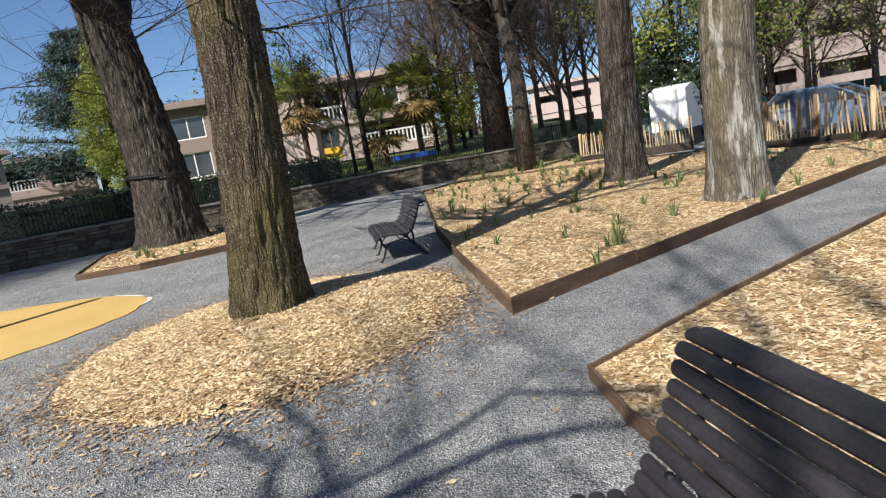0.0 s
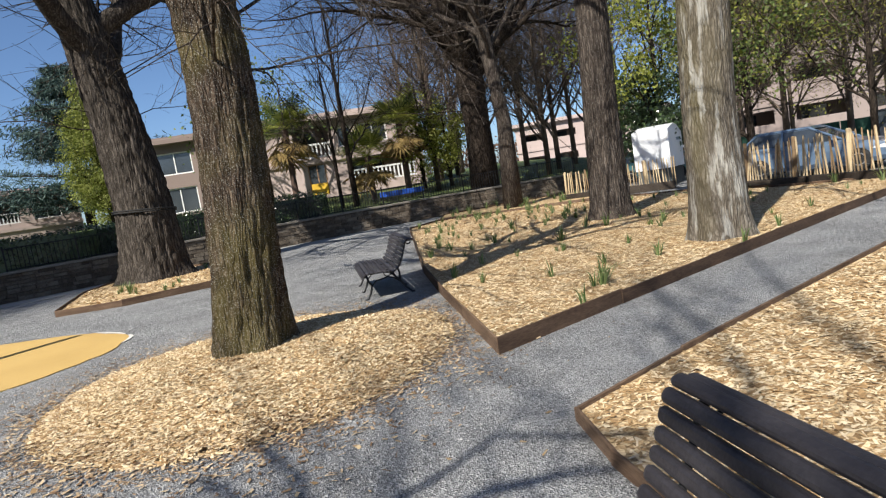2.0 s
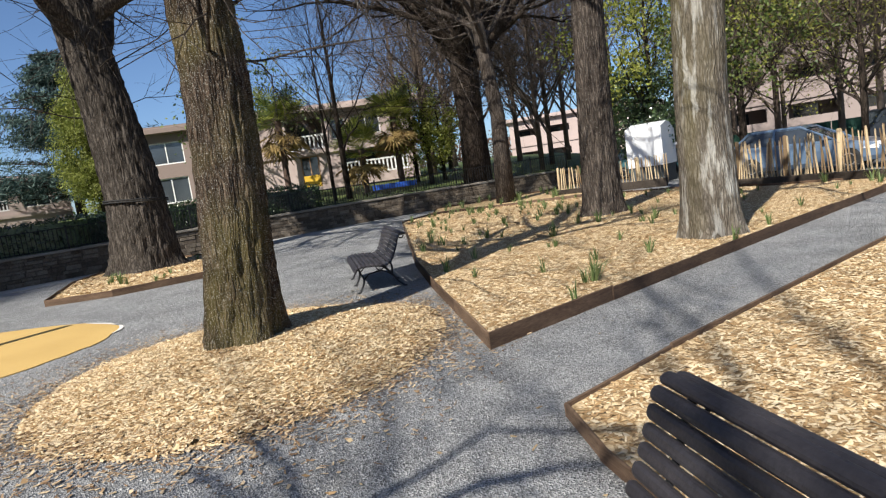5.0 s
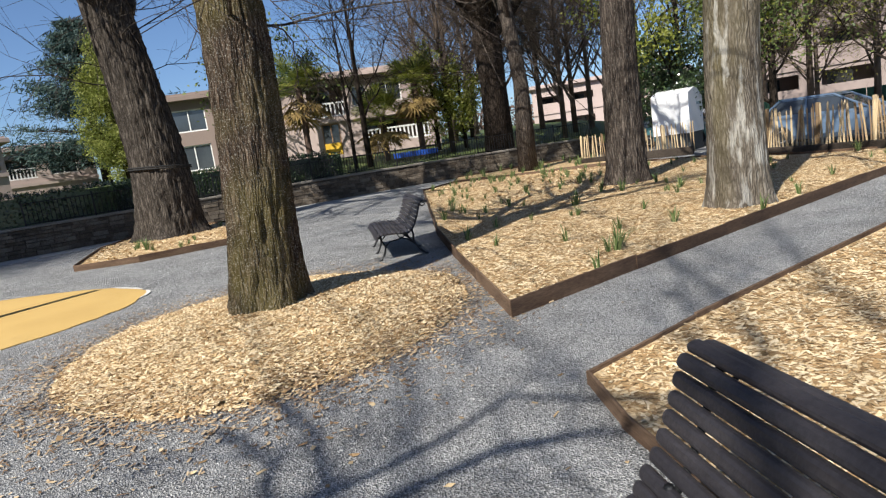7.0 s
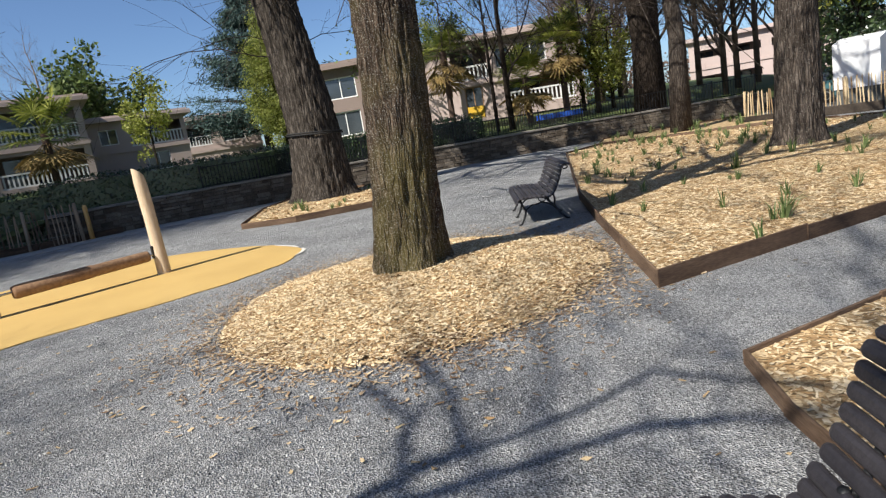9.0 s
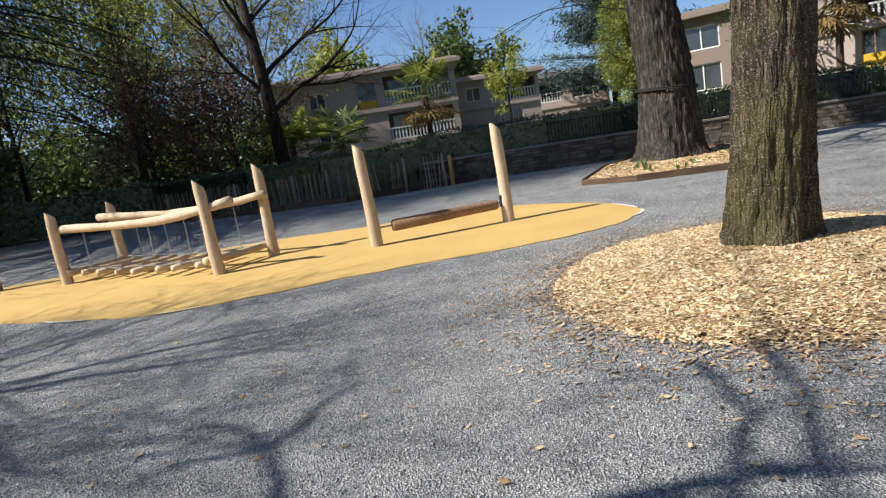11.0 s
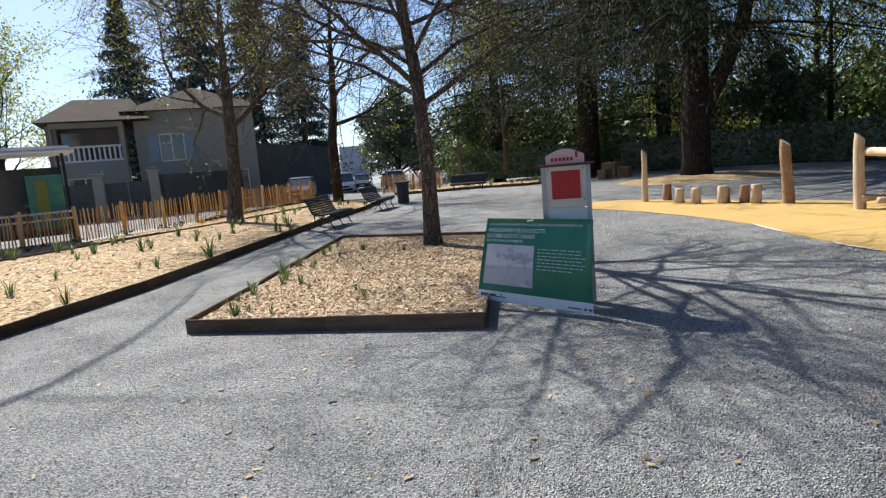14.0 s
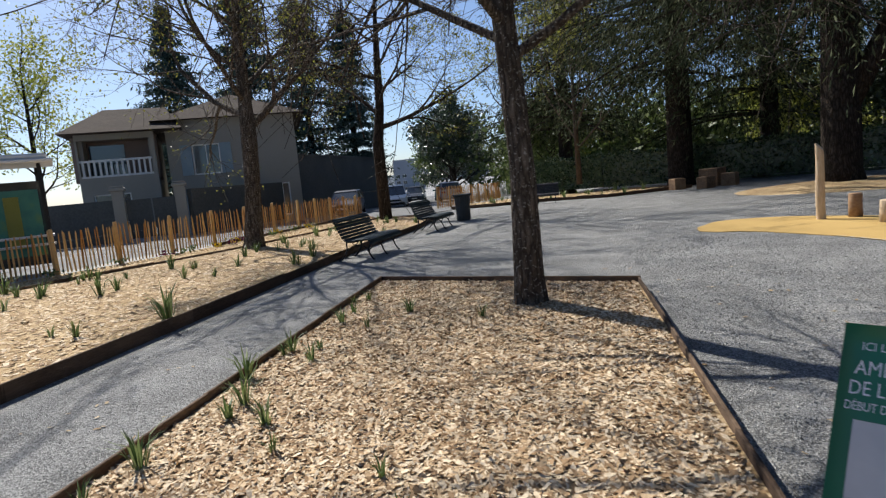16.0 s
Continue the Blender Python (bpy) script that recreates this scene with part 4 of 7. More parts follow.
hedge("clipped dark laurel hedge behind the railing", [(20.9, 11.9), (22.6, 9.6), (24.3, 5.0), (26.5, -0.6), (27.6, -3.4)], 0.8, 1.15, 0.8, M["leaf_dark"], seed=2)
hedge("dark shaded hedge behind the weathered palings", [(21.2, 11.6), (19.6, 15.5), (19.3, 19), (19.8, 25), (19.0, 30)], 0.0, 1.7, 0.9, M["leaf_dark"], seed=3)
hedge("glossy laurel hedge under the cedars", [(18.8, 24.5), (15.3, 31.0), (9.8, 36.2), (3.4, 40.2), (-0.5, 44)], 0.0, 1.75, 0.9, M["laurel"], size=0.15, dense=170, seed=4)
hedge("laurel hedge block beside the gate", [(1.0, 46.5), (-2.2, 51.0)], -0.3, 2.4, 1.0, M["leaf_mid"], size=0.12, dense=120, seed=5)
band("hedge_kerb", [(18.0, 24.0), (14.6, 30.4), (9.2, 35.5), (3.0, 39.4)], 0.25, 0.16, M["kerb"], "pale kerb along the laurel hedge", "kerb")

# railing on the retaining wall
rail = thing("metal_railing", "black metal railing on top of the stone wall", "railing", kind="structure")
bar_mesh = Shape().tube([(0, 0, 0), (0, 0, 0.68)], 0.013, 5).mesh("bar", M["iron"])
post_mesh = Shape().box(-0.025, -0.025, 0, 0.025, 0.025, 0.86, bevel=0.005).mesh("post", M["iron"])
RAIL = [(22.6, 7.3), (23.35, 5.0), (25.95, -1.5), (27.45, -6.8), (27.75, -16.0)]
for x, y, a in along(RAIL, 0.125):
    part("bar", bar_mesh, None, rail, m=pose(x, y, 0.98))
for x, y, a in along(RAIL, 2.0):
    part("post", post_mesh, None, rail, m=pose(x, y, 0.9, 0, 0, a))
for z in (1.0, 1.66):
    s = Shape()
    for (x0, y0), (x1, y1) in zip(RAIL, RAIL[1:]):
        s.tube([(x0, y0, z), (x1, y1, z)], 0.017, 6)
    part("rail", s, M["iron"], rail)


def paling(label, line, height, spacing, mat, every=1.6, seed=1, z=0.0, lean=2.0):
    """Split chestnut pales wired to round posts."""
    r = random.Random(seed)
    root = thing("paling_fence", label, "fence")
    kinds = []
    for k in range(5):
        h = height * r.uniform(0.93, 1.06)
        w, t = r.uniform(0.028, 0.045), r.uniform(0.016, 0.024)
        bow = r.uniform(-0.015, 0.015)
        s = Shape()
        vs = []
        for zz, sc, b in ((0.03, 1, 0), (h * 0.5, 0.95, bow), (h - 0.05, 0.9, bow * 0.3), (h, 0.35, bow * 0.2)):
            vs += [(-w / 2 * sc + b, -t / 2 * sc, zz), (w / 2 * sc + b, -t / 2 * sc * 0.6, zz), (w / 2 * sc + b, t / 2 * sc, zz), (-w / 2 * sc + b, t / 2 * sc * 0.7, zz)]
        fs = [(3, 2, 1, 0), (12, 13, 14, 15)] + [(4 * k2 + j, 4 * k2 + (j + 1) % 4, 4 * k2 + 4 + (j + 1) % 4, 4 * k2 + 4 + j) for k2 in range(3) for j in range(4)]
        kinds.append(s.add(vs, fs).mesh("pale", mat))
    pm = Shape().tube([(0, 0, -0.1), (0, 0, height * 0.6), (0.005, 0, height + 0.02), (0.005, 0, height + 0.05)], [0.055, 0.052, 0.05, 0.036], 10).mesh("post", mat, True)
    for x, y, a in along(line, spacing):
        part("pale", r.choice(kinds), None, root, m=pose(x, y, z + gz(x, y), r.gauss(0, 1), r.gauss(0, lean), a + r.gauss(0, 8)))
    for x, y, a in along(line, every):
        part("post", pm, None, root, m=pose(x - 0.05 * math.sin(radians(a)), y + 0.05 * math.cos(radians(a)), z + gz(x, y), 0, r.gauss(0, 1), a))
    for hz in (0.25, 0.75):
        s = Shape()
        for (x0, y0), (x1, y1) in zip(line, line[1:]):
            s.tube([(x0, y0, z + gz(x0, y0) + height * hz), (x1, y1, z + gz(x1, y1) + height * hz)], 0.004, 4)
        part("wire", s, M["wire"], root)
    return root


FENCE_ROAD = [(-13.4, 13.0), (-11.6, 17.6), (-10.3, 21.4), (-9.3, 27.0), (-8.9, 33.8)]
paling("new orange chestnut paling fence along the road", FENCE_ROAD, 1.02, 0.1, M["picket"], seed=1, z=0.04)
paling("new orange chestnut paling fence at the road entry", [(-5.65, 37.2), (-4.5, 41), (-3.4, 46), (-3.0, 50)], 1.1, 0.1, M["picket"], seed=2)
paling("whitish picket fence beside the hedge block", [(-2.9, 50.3), (-1.1, 50.8)], 1.05, 0.12, M["white_paint"], seed=6)
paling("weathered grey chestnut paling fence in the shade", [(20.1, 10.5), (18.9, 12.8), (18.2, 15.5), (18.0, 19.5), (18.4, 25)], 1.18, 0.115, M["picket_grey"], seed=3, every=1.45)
paling("pale chestnut paling fence in front of parked cars", [(13.6, -13.0), (10.05, -13.75), (6.4, -15.2), (3.5, -16.6)], 1.08, 0.085, M["picket_pale"], seed=4, z=0.15, lean=4, every=1.3)
paling("pale chestnut paling fence round a white cabinet", [(22.3, -12.3), (18.8, -14.9)], 1.05, 0.11, M["picket_pale"], seed=5, z=0.05, lean=2)
s = Shape().tube([(0, 0, -0.1), (0, 0, 1.05), (0.01, 0, 1.1)], [0.075, 0.07, 0.05], 12)
solo("fence_post", s, M["picket"], "round new wooden end post of a fence", "post", pose(20.25, 10.3, 0), smooth=True)

# ---- benches ----
SEAT = [(0.335, 0.33), (0.305, 0.383), (0.245, 0.402), (0.18, 0.401), (0.115, 0.393), (0.05, 0.384), (-0.012, 0.382)]
BACK = [(-0.07, 0.412), (-0.11, 0.466), (-0.14, 0.525), (-0.168, 0.585), (-0.192, 0.646), (-0.214, 0.707), (-0.236, 0.766), (-0.28, 0.808), (-0.335, 0.80)]


def bench(label, paint, m, length=1.76, deep=True):
    """A slatted park bench on three scrolled cast-iron frames, facing its own +y."""
    root = thing("park_bench", label, "bench", m, group="park benches")
    prof = ([(0.455, 0.34), (0.43, 0.388), (0.372, 0.404), (0.31, 0.405)] + SEAT[2:] if deep else [(y, z - 0.06) for y, z in SEAT] + [(-0.042, 0.362)]) + BACK
    f, q = (0.1, 0.0) if deep else (0.0, -0.06)
    for i, (y, z) in enumerate(prof):
        y0, z0 = prof[max(i - 1, 0)]
        y1, z1 = prof[min(i + 1, len(prof) - 1)]
        t = math.degrees(math.atan2(z1 - z0, y1 - y0))
        w, h = 0.0285, 0.016
        ring = [(-w * 0.8, -h * 0.8), (0, -h * 0.9), (w * 0.8, -h * 0.8), (w, -h * 0.3), (w * 0.96, h * 0.35), (w * 0.75, h * 0.85), (w * 0.35, h * 1.1), (-w * 0.35, h * 1.1), (-w * 0.75, h * 0.85), (-w * 0.96, h * 0.35), (-w, -h * 0.3)]
        s = Shape()
        vs, n = [], len(ring)
        for x, k in ((-length / 2, 0.5), (-length / 2 + 0.006, 0.8), (-length / 2 + 0.02, 1), (length / 2 - 0.02, 1), (length / 2 - 0.006, 0.8), (length / 2, 0.5)):
            vs += [(x, a * k, b * k) for a, b in ring]
        fs = [tuple(range(n)), tuple(5 * n + j for j in range(n))[::-1]] + [(r * n + j, (r + 1) * n + j, (r + 1) * n + (j + 1) % n, r * n + (j + 1) % n) for r in range(5) for j in range(n)]
        s.add(vs, fs)
        part("slat", s, paint, root, m=pose(0, y, z, t - 180, 0, 0), smooth=False)
    for x in (-length / 2 + 0.16, 0.0, length / 2 - 0.16):
        s = Shape()
        under = [Vector((0, y, z)) for y, z in prof]
        shift = []
        for i, p in enumerate(under):
            d = (under[min(i + 1, len(under) - 1)] - under[max(i - 1, 0)]).normalized()
            nrm = Vector((0, -d.z, d.y))
            shift.append(p + nrm * 0.022)
        s.tube(shift, 0.014, 7)
        s.tube([(0, 0.30 + f, 0.40 + q), (0, 0.285 + f, 0.30 + q), (0, 0.235 + f, 0.20), (0, 0.27 + f, 0.10), (0, 0.325 + f, 0.01), (0, 0.36 + f, 0.012)], [0.017, 0.016, 0.017, 0.016, 0.017, 0.014], 7)
        s.tube([(0, -0.075, 0.44), (0, -0.10, 0.33), (0, -0.09, 0.22), (0, -0.16, 0.10), (0, -0.25, 0.01), (0, -0.285, 0.012)], [0.017, 0.016, 0.017, 0.016, 0.017, 0.014], 7)
        s.tube([(0, 0.24 + f, 0.20), (0, 0.16 + f, 0.27 + q / 2), (0, 0.08, 0.295 + q), (0, 0.0, 0.27 + q / 2), (0, -0.09, 0.20)], 0.012, 6)
        ring = [(0, 0.08 + 0.055 * math.cos(a), 0.355 + q + 0.05 * math.sin(a)) for a in np.linspace(0, 2 * math.pi, 13)]
        s.tube(ring, 0.009, 5, cap=False)
        curl = [(0, -0.30 - 0.038 * math.cos(a), 0.765 + 0.036 * math.sin(a)) for a in np.linspace(1.2, 6.2, 11)]
        s.tube(curl, 0.010, 5)
        part("leg_frame", s, M["iron"], root, "black cast-iron scrolled frame", smooth=True, m=pose(x, 0, 0))
    return root


bench("black slatted park bench close beside the path", M["slat"], pose(0.89, -0.93, 0.0, 0, 0, -7), deep=False)
bench("black slatted park bench at the corner of the daffodil bed", M["slat"], pose(9.84, -2.07, 0.0, 0, 0, -6), length=1.9)
bench("dark green slatted park bench over a bed edge", M["slat_green"], pose(-4.15, 16.85, 0.0, 0, 0, -97))
bench("dark green slatted park bench near a litter bin", M["slat_green"], pose(-3.62, 21.75, 0.0, 0, 0, -98))
bench("dark slatted park bench across the gravel", M["slat"], pose(-0.5, 31.3, gz(-0.5, 31.3), 0, 0, 177))

# ---- litter bin ----
bn = thing("litter_bin", "dark grey round litter bin with a flared rim", "litter bin", pose(-2.95, 24.3, 0))
body = Shape()
n = 40
prof = [(0.205, 0.0), (0.225, 0.03), (0.235, 0.16), (0.225, 0.17), (0.24, 0.55), (0.25, 0.76)]
vs = []
for r, z in prof:
    vs += [((r - (0.008 if j % 2 else 0)) * math.cos(2 * math.pi * j / n), (r - (0.008 if j % 2 else 0)) * math.sin(2 * math.pi * j / n), z) for j in range(n)]
body.add(vs, [(k * n + j, k * n + (j + 1) % n, (k + 1) * n + (j + 1) % n, (k + 1) * n + j) for k in range(len(prof) - 1) for j in range(n)] + [tuple(range(n))[::-1]])
part("body", body, M["bin_grey"], bn)
part("rim", Shape().lathe([(0.25, 0.755), (0.30, 0.79), (0.305, 0.82), (0.285, 0.835), (0.22, 0.825), (0.21, 0.72), (0.2, 0.3)], 32), M["bin_grey"], bn, smooth=True)

# ---- rope bridge and roller of the playground ----


def log_line(rng, a, b, r, sag=0.0, wob=0.03, steps=14):
    a, b = Vector(a), Vector(b)
    pts, rad = [], []
    for k in range(steps + 1):
        t = k / steps
        p = a.lerp(b, t)
        p.z += -sag * 4 * t * (1 - t) + wob * math.sin(7 * t + rng.random())
        p.y += wob * math.sin(5.3 * t + 1) * 0.7
        pts.append(p)
        rad.append(r * (1 + 0.08 * math.sin(11 * t + rng.random() * 2)))
    return pts, rad


def post_log(x, y, h, r, lean, parent=None, label="", name="post", mat="log"):
    """A debarked robinia post with an obliquely cut top."""
    s = Shape()
    n = 16
    vs = []
    steps = 9
    for k in range(steps + 1):
        t = k / steps
        z = -0.05 + (h + 0.05) * t
        rr = r * (1.06 - 0.14 * t + 0.03 * math.sin(9 * t + x))
        bx, by = lean[0] * t + 0.02 * math.sin(4 * t + y), lean[1] * t
        for j in range(n):
            a = 2 * math.pi * j / n
            zz = z + (0.07 * math.cos(a - 2.4) if k == steps else 0)
            q = rr * (0.9 if k == steps else 1)
            vs.append((bx + q * math.cos(a), by + q * math.sin(a), zz))
    s.add(vs, [(k * n + j, k * n + (j + 1) % n, (k + 1) * n + (j + 1) % n, (k + 1) * n + j) for k in range(steps) for j in range(n)])
    s.add(vs[-n:], [tuple(range(n))], 1)
    mats = [M[mat], M["log_end"]]
    if parent is None:
        return solo(name, s, mats, label, "post", pose(x, y, 0.012), smooth=True)
    return part(name, s, mats, parent, label, smooth=True, m=pose(x, y, 0))


rg = random.Random(8)
bridge = thing("rope_bridge", "wobbly log bridge of debarked wood hung on chains", "play equipment", pose(7.7, 10.0, 0.012))
PA, PB, PC, PD = (-0.75, 1.93), (-0.5, -1.96), (0.62, 2.1), (0.85, -1.9)
for (x, y), h, ln in ((PA, 1.33, (0.03, 0.05)), (PB, 1.5, (-0.02, 0.1)), (PC, 1.36, (0.0, 0.06)), (PD, 1.63, (0.02, 0.08))):
    post_log(x, y, h, 0.095, ln, bridge)
for (a, b, mid) in (((PA[0] + 0.1, PA[1] + 0.05, 1.04), (PB[0] + 0.12, PB[1] - 0.42, 1.14), 0.1), ((PC[0] - 0.1, PC[1] + 0.35, 1.1), (PD[0] - 0.11, PD[1] - 0.15, 1.12), 0.09)):
    pts, rad = log_line(rg, a, b, 0.075, sag=mid, wob=0.025)
    s = Shape().tube(pts, rad, 12)
    part("handrail", s, M["log"], bridge, "smooth wavy debarked log", smooth=True)
for a, b in (((PA[0] - 0.02, PA[1] - 0.1, 0.2), (PC[0] + 0.12, PC[1], 0.2)), ((PB[0] - 0.05, PB[1] + 0.25, 0.22), (PD[0] + 0.1, PD[1] + 0.12, 0.22)), ):
    pts, rad = log_line(rg, a, b, 0.065, sag=0.0, wob=0.01, steps=6)
    part("crossbeam", Shape().tube(pts, rad, 12), M["log"], bridge, smooth=True)
for k in range(7):
    t = (k + 0.6) / 7.4
    y = PA[1] + (PB[1] - PA[1]) * t
    z = 0.19 - 0.05 * math.sin(math.pi * t)
    xa, xb = -0.62 + rg.uniform(-0.1, 0.05), 0.62 + rg.uniform(-0.05, 0.1)
    pts, rad = log_line(rg, (xa, y + rg.uniform(-0.06, 0.06), z), (xb, y + rg.uniform(-0.06, 0.06), z), 0.055, wob=0.008, steps=5)
    part("step_log", Shape().tube(pts, rad, 10), M["log"], bridge, smooth=True)
for k, (x, sx) in enumerate(((-0.55, -0.58), (0.55, 0.58))):
    for t in (0.14, 0.36, 0.62, 0.86):
        y = PA[1] + (PB[1] - PA[1]) * t
        top = 1.0 - 0.09 * math.sin(math.pi * t)
        s = Shape()
        z = 0.22
        i = 0
        while z < top:
            m = pose(x, y, z, 0, 0, 90 * (i % 2))
            ringp = [m @ Vector((0.009 * math.cos(a), 0, 0.02 + 0.022 * math.sin(a))) for a in np.linspace(0, 2 * math.pi, 7)]
            s.tube(ringp, 0.0035, 4, cap=False)
            z += 0.036
            i += 1
        part("chain", s, M["chain"], bridge, "galvanised chain")
for sx in (-0.5, 0.5):
    s = Shape()
    pts = [(sx + rg.uniform(-0.1, 0.1), PA[1] + (PB[1] - PA[1]) * t, 0.26 - 0.06 * math.sin(math.pi * t)) for t in np.linspace(0.02, 0.98, 15)]
    s.tube(pts, 0.014, 6)
    part("rope", s, M["rope"], bridge, smooth=True)

roller = thing("log_roller", "rolling log mounted between two debarked posts", "play equipment", pose(9.6, 5.05, 0.012))
post_log(-0.86, 0.92, 1.66, 0.1, (0.06, 0.08), roller)
post_log(0.8, -0.84, 1.68, 0.1, (0.02, 0.05), roller)
a, b = Vector((-0.66, 0.68, 0.3)), Vector((0.68, -0.7, 0.33))
part("roller_log", Shape().tube([a, a.lerp(b, 0.02), a.lerp(b, 0.55), a.lerp(b, 0.56), a.lerp(b, 0.98), b], [0.085, 0.1, 0.1, 0.092, 0.09, 0.08], 18), M["log_dark"], roller, "brown rolling log", smooth=True)
part("axle", Shape().tube([(-0.86, 0.92, 0.3), (0.8, -0.84, 0.34)], 0.018, 8), M["chain"], roller, "steel axle")
part("bracket", Shape().box(-0.03, -0.03, -0.09, 0.03, 0.03, 0.12, bevel=0.008), M["iron"], roller, "dark steel bracket", m=pose(0.74, -0.77, 0.36, 0, 0, 45))
post_log(4.38, 16.72, 1.3, 0.075, (-0.03, 0.04), None, "slim debarked wooden balance post on the rubber surface", "balance_post", "log")
post_log(6.58, 13.8, 1.3, 0.115, (-0.02, 0.03), None, "stout weathered wooden balance post on the rubber surface", "balance_post", "log_dark")
for x, y, h in ((4.92, 16.7, 0.42), (4.9, 15.65, 0.36), (5.16, 15.25, 0.37), (5.62, 14.85, 0.40), (5.72, 14.95, 0.36), (6.02, 14.62, 0.40), (6.14, 14.3, 0.42)):
    s = Shape().tube([(0, 0, -0.03), (0, 0, h * 0.5), (0.004, 0, h - 0.02), (0.004, 0, h)], [0.115, 0.11, 0.108, 0.095], 14)
    solo("stepping_stump", s, M["log_dark"] if rg.random() < 0.6 else M["log"], "round wooden stepping stump on the rubber surface", "stump", pose(x, y, 0.012), group="stepping stumps", smooth=True)


# ---- leaning information sheet and activity panel ----
TL, TR, BL, BR = Vector((0.085, 6.6, 0.905)), Vector((1.035, 5.88, 0.892)), Vector((-0.10, 6.47, 0.10)), Vector((0.99, 5.83, 0.012))
SIGN_N = (TR - TL).cross(BL - TL).normalized()
if SIGN_N.y > 0:
    SIGN_N = -SIGN_N


def on_sign(u, v, off=0.0):
    """A place on the bowed sheet: u from its left edge, v from its top."""
    p = TL.lerp(TR, u).lerp(BL.lerp(BR, u), v)
    return p + SIGN_N * (off + 0.035 * math.sin(math.pi * v) * (0.3 + u) - 0.03 * v * (1 - u))


def sign_patch(u0, v0, u1, v1, off, nu=10, nv=8):
    s = Shape()
    s.add([on_sign(u0 + (u1 - u0) * i / nu, v0 + (v1 - v0) * j / nv, off) for j in range(nv + 1) for i in range(nu + 1)],
          [(j * (nu + 1) + i, (j + 1) * (nu + 1) + i, (j + 1) * (nu + 1) + i + 1, j * (nu + 1) + i + 1) for j in range(nv) for i in range(nu)])
    return s


def letters(body):
    """The outline mesh of a line of text, one unit high."""
    cu = bpy.data.curves.new("line", "FONT")
    cu.body, cu.size = body, 1.0
    cu.resolution_u = 3
    tmp = new("line", cu)
    me = bpy.data.meshes.new_from_object(tmp.evaluated_get(bpy.context.evaluated_depsgraph_get()))
    bpy.data.objects.remove(tmp)
    return me


sign = thing("information_sign", "green printed works sheet leaning against a play panel", "sign", kind="")
s = Shape()
nu, nv = 16, 14
front = [on_sign(i / nu, j / nv) for j in range(nv + 1) for i in range(nu + 1)]
back = [p - SIGN_N * 0.006 for p in front]
k = len(front)
grid = [(j * (nu + 1) + i, (j + 1) * (nu + 1) + i, (j + 1) * (nu + 1) + i + 1, j * (nu + 1) + i + 1) for j in range(nv) for i in range(nu)]
rim = [j * (nu + 1) for j in range(nv + 1)] + [nv * (nu + 1) + i for i in range(1, nu + 1)] + [j * (nu + 1) + nu for j in range(nv - 1, -1, -1)] + list(range(nu - 1, 0, -1))
s.add(front + back, grid + [tuple(i + k for i in f[::-1]) for f in grid] + [(rim[i], rim[(i + 1) % len(rim)], rim[(i + 1) % len(rim)] + k, rim[i] + k) for i in range(len(rim))])
part("sheet", s, M["sign_green"], sign, "green printed sheet", smooth=True)
part("footer", sign_patch(0.0, 0.885, 1.0, 1.0, 0.003), M["sign_white"], sign, "white strip along the bottom", smooth=True)
for body, u0, u1, v, h in (("ICI LA VILLE DE PAU INVESTIT POUR L'AMÉLIORATION DE VOTRE CADRE DE VIE", 0.04, 0.915, 0.085, 0.028), ("AMÉNAGEMENT DE LA PLACETTE", 0.03, 0.59, 0.165, 0.048), ("DE L'ABBÉ LUDOVIC GAURIER", 0.025, 0.50, 0.232, 0.048), ("DÉBUT DES TRAVAUX : NOVEMBRE 2021", 0.02, 0.385, 0.283, 0.03)):
    me = letters(body)
    xs_ = [p.co.x for p in me.vertices]
    w = max(xs_) - min(xs_)
    for p in me.vertices:
        p.co = on_sign(u0 + (p.co.x - min(xs_)) / w * (u1 - u0), v - p.co.y * h / 0.72, 0.004)
    me.materials.append(M["sign_white"])
    part("lettering", me, None, sign, "white printed capitals")
part("photo", sign_patch(0.04, 0.315, 0.50, 0.57, 0.003), M["photo_sky"], sign, "faded grey street photograph, upper half", smooth=True)
part("photo", sign_patch(0.04, 0.57, 0.50, 0.80, 0.003), M["photo_ground"], sign, "faded grey street photograph, lower half", smooth=True)
rs = random.Random(12)
for u, v, ru, rv in [(0.30 + rs.gauss(0, 0.055), 0.43 + rs.gauss(0, 0.045), rs.uniform(0.012, 0.035), rs.uniform(0.012, 0.04)) for _ in range(26)] + [(0.44 + rs.gauss(0, 0.03), 0.50 + rs.gauss(0, 0.03), rs.uniform(0.012, 0.03), rs.uniform(0.012, 0.03)) for _ in range(12)] + [(0.10, 0.60, 0.055, 0.025), (0.46, 0.74, 0.03, 0.03), (0.28, 0.575, 0.02, 0.03)]:
    sp = Shape()
    sp.add([on_sign(min(0.498, max(0.042, u + ru * math.cos(a) * rs.uniform(0.7, 1.1))), v + rv * math.sin(a) * rs.uniform(0.7, 1.1), 0.0042) for a in np.linspace(0, 2 * math.pi, 17)[:-1]], [tuple(range(16))[::-1]])
    part("photo_shade", sp, M["photo_mid"], sign, "dark tree shape in the photograph")
sp = Shape()
sp.add([on_sign(u, v, 0.0042) for u, v in ((0.285, 0.62), (0.30, 0.62), (0.46, 0.795), (0.40, 0.795))], [(3, 2, 1, 0)])
part("photo_shade", sp, M["photo_sky"], sign, "pale path in the photograph")
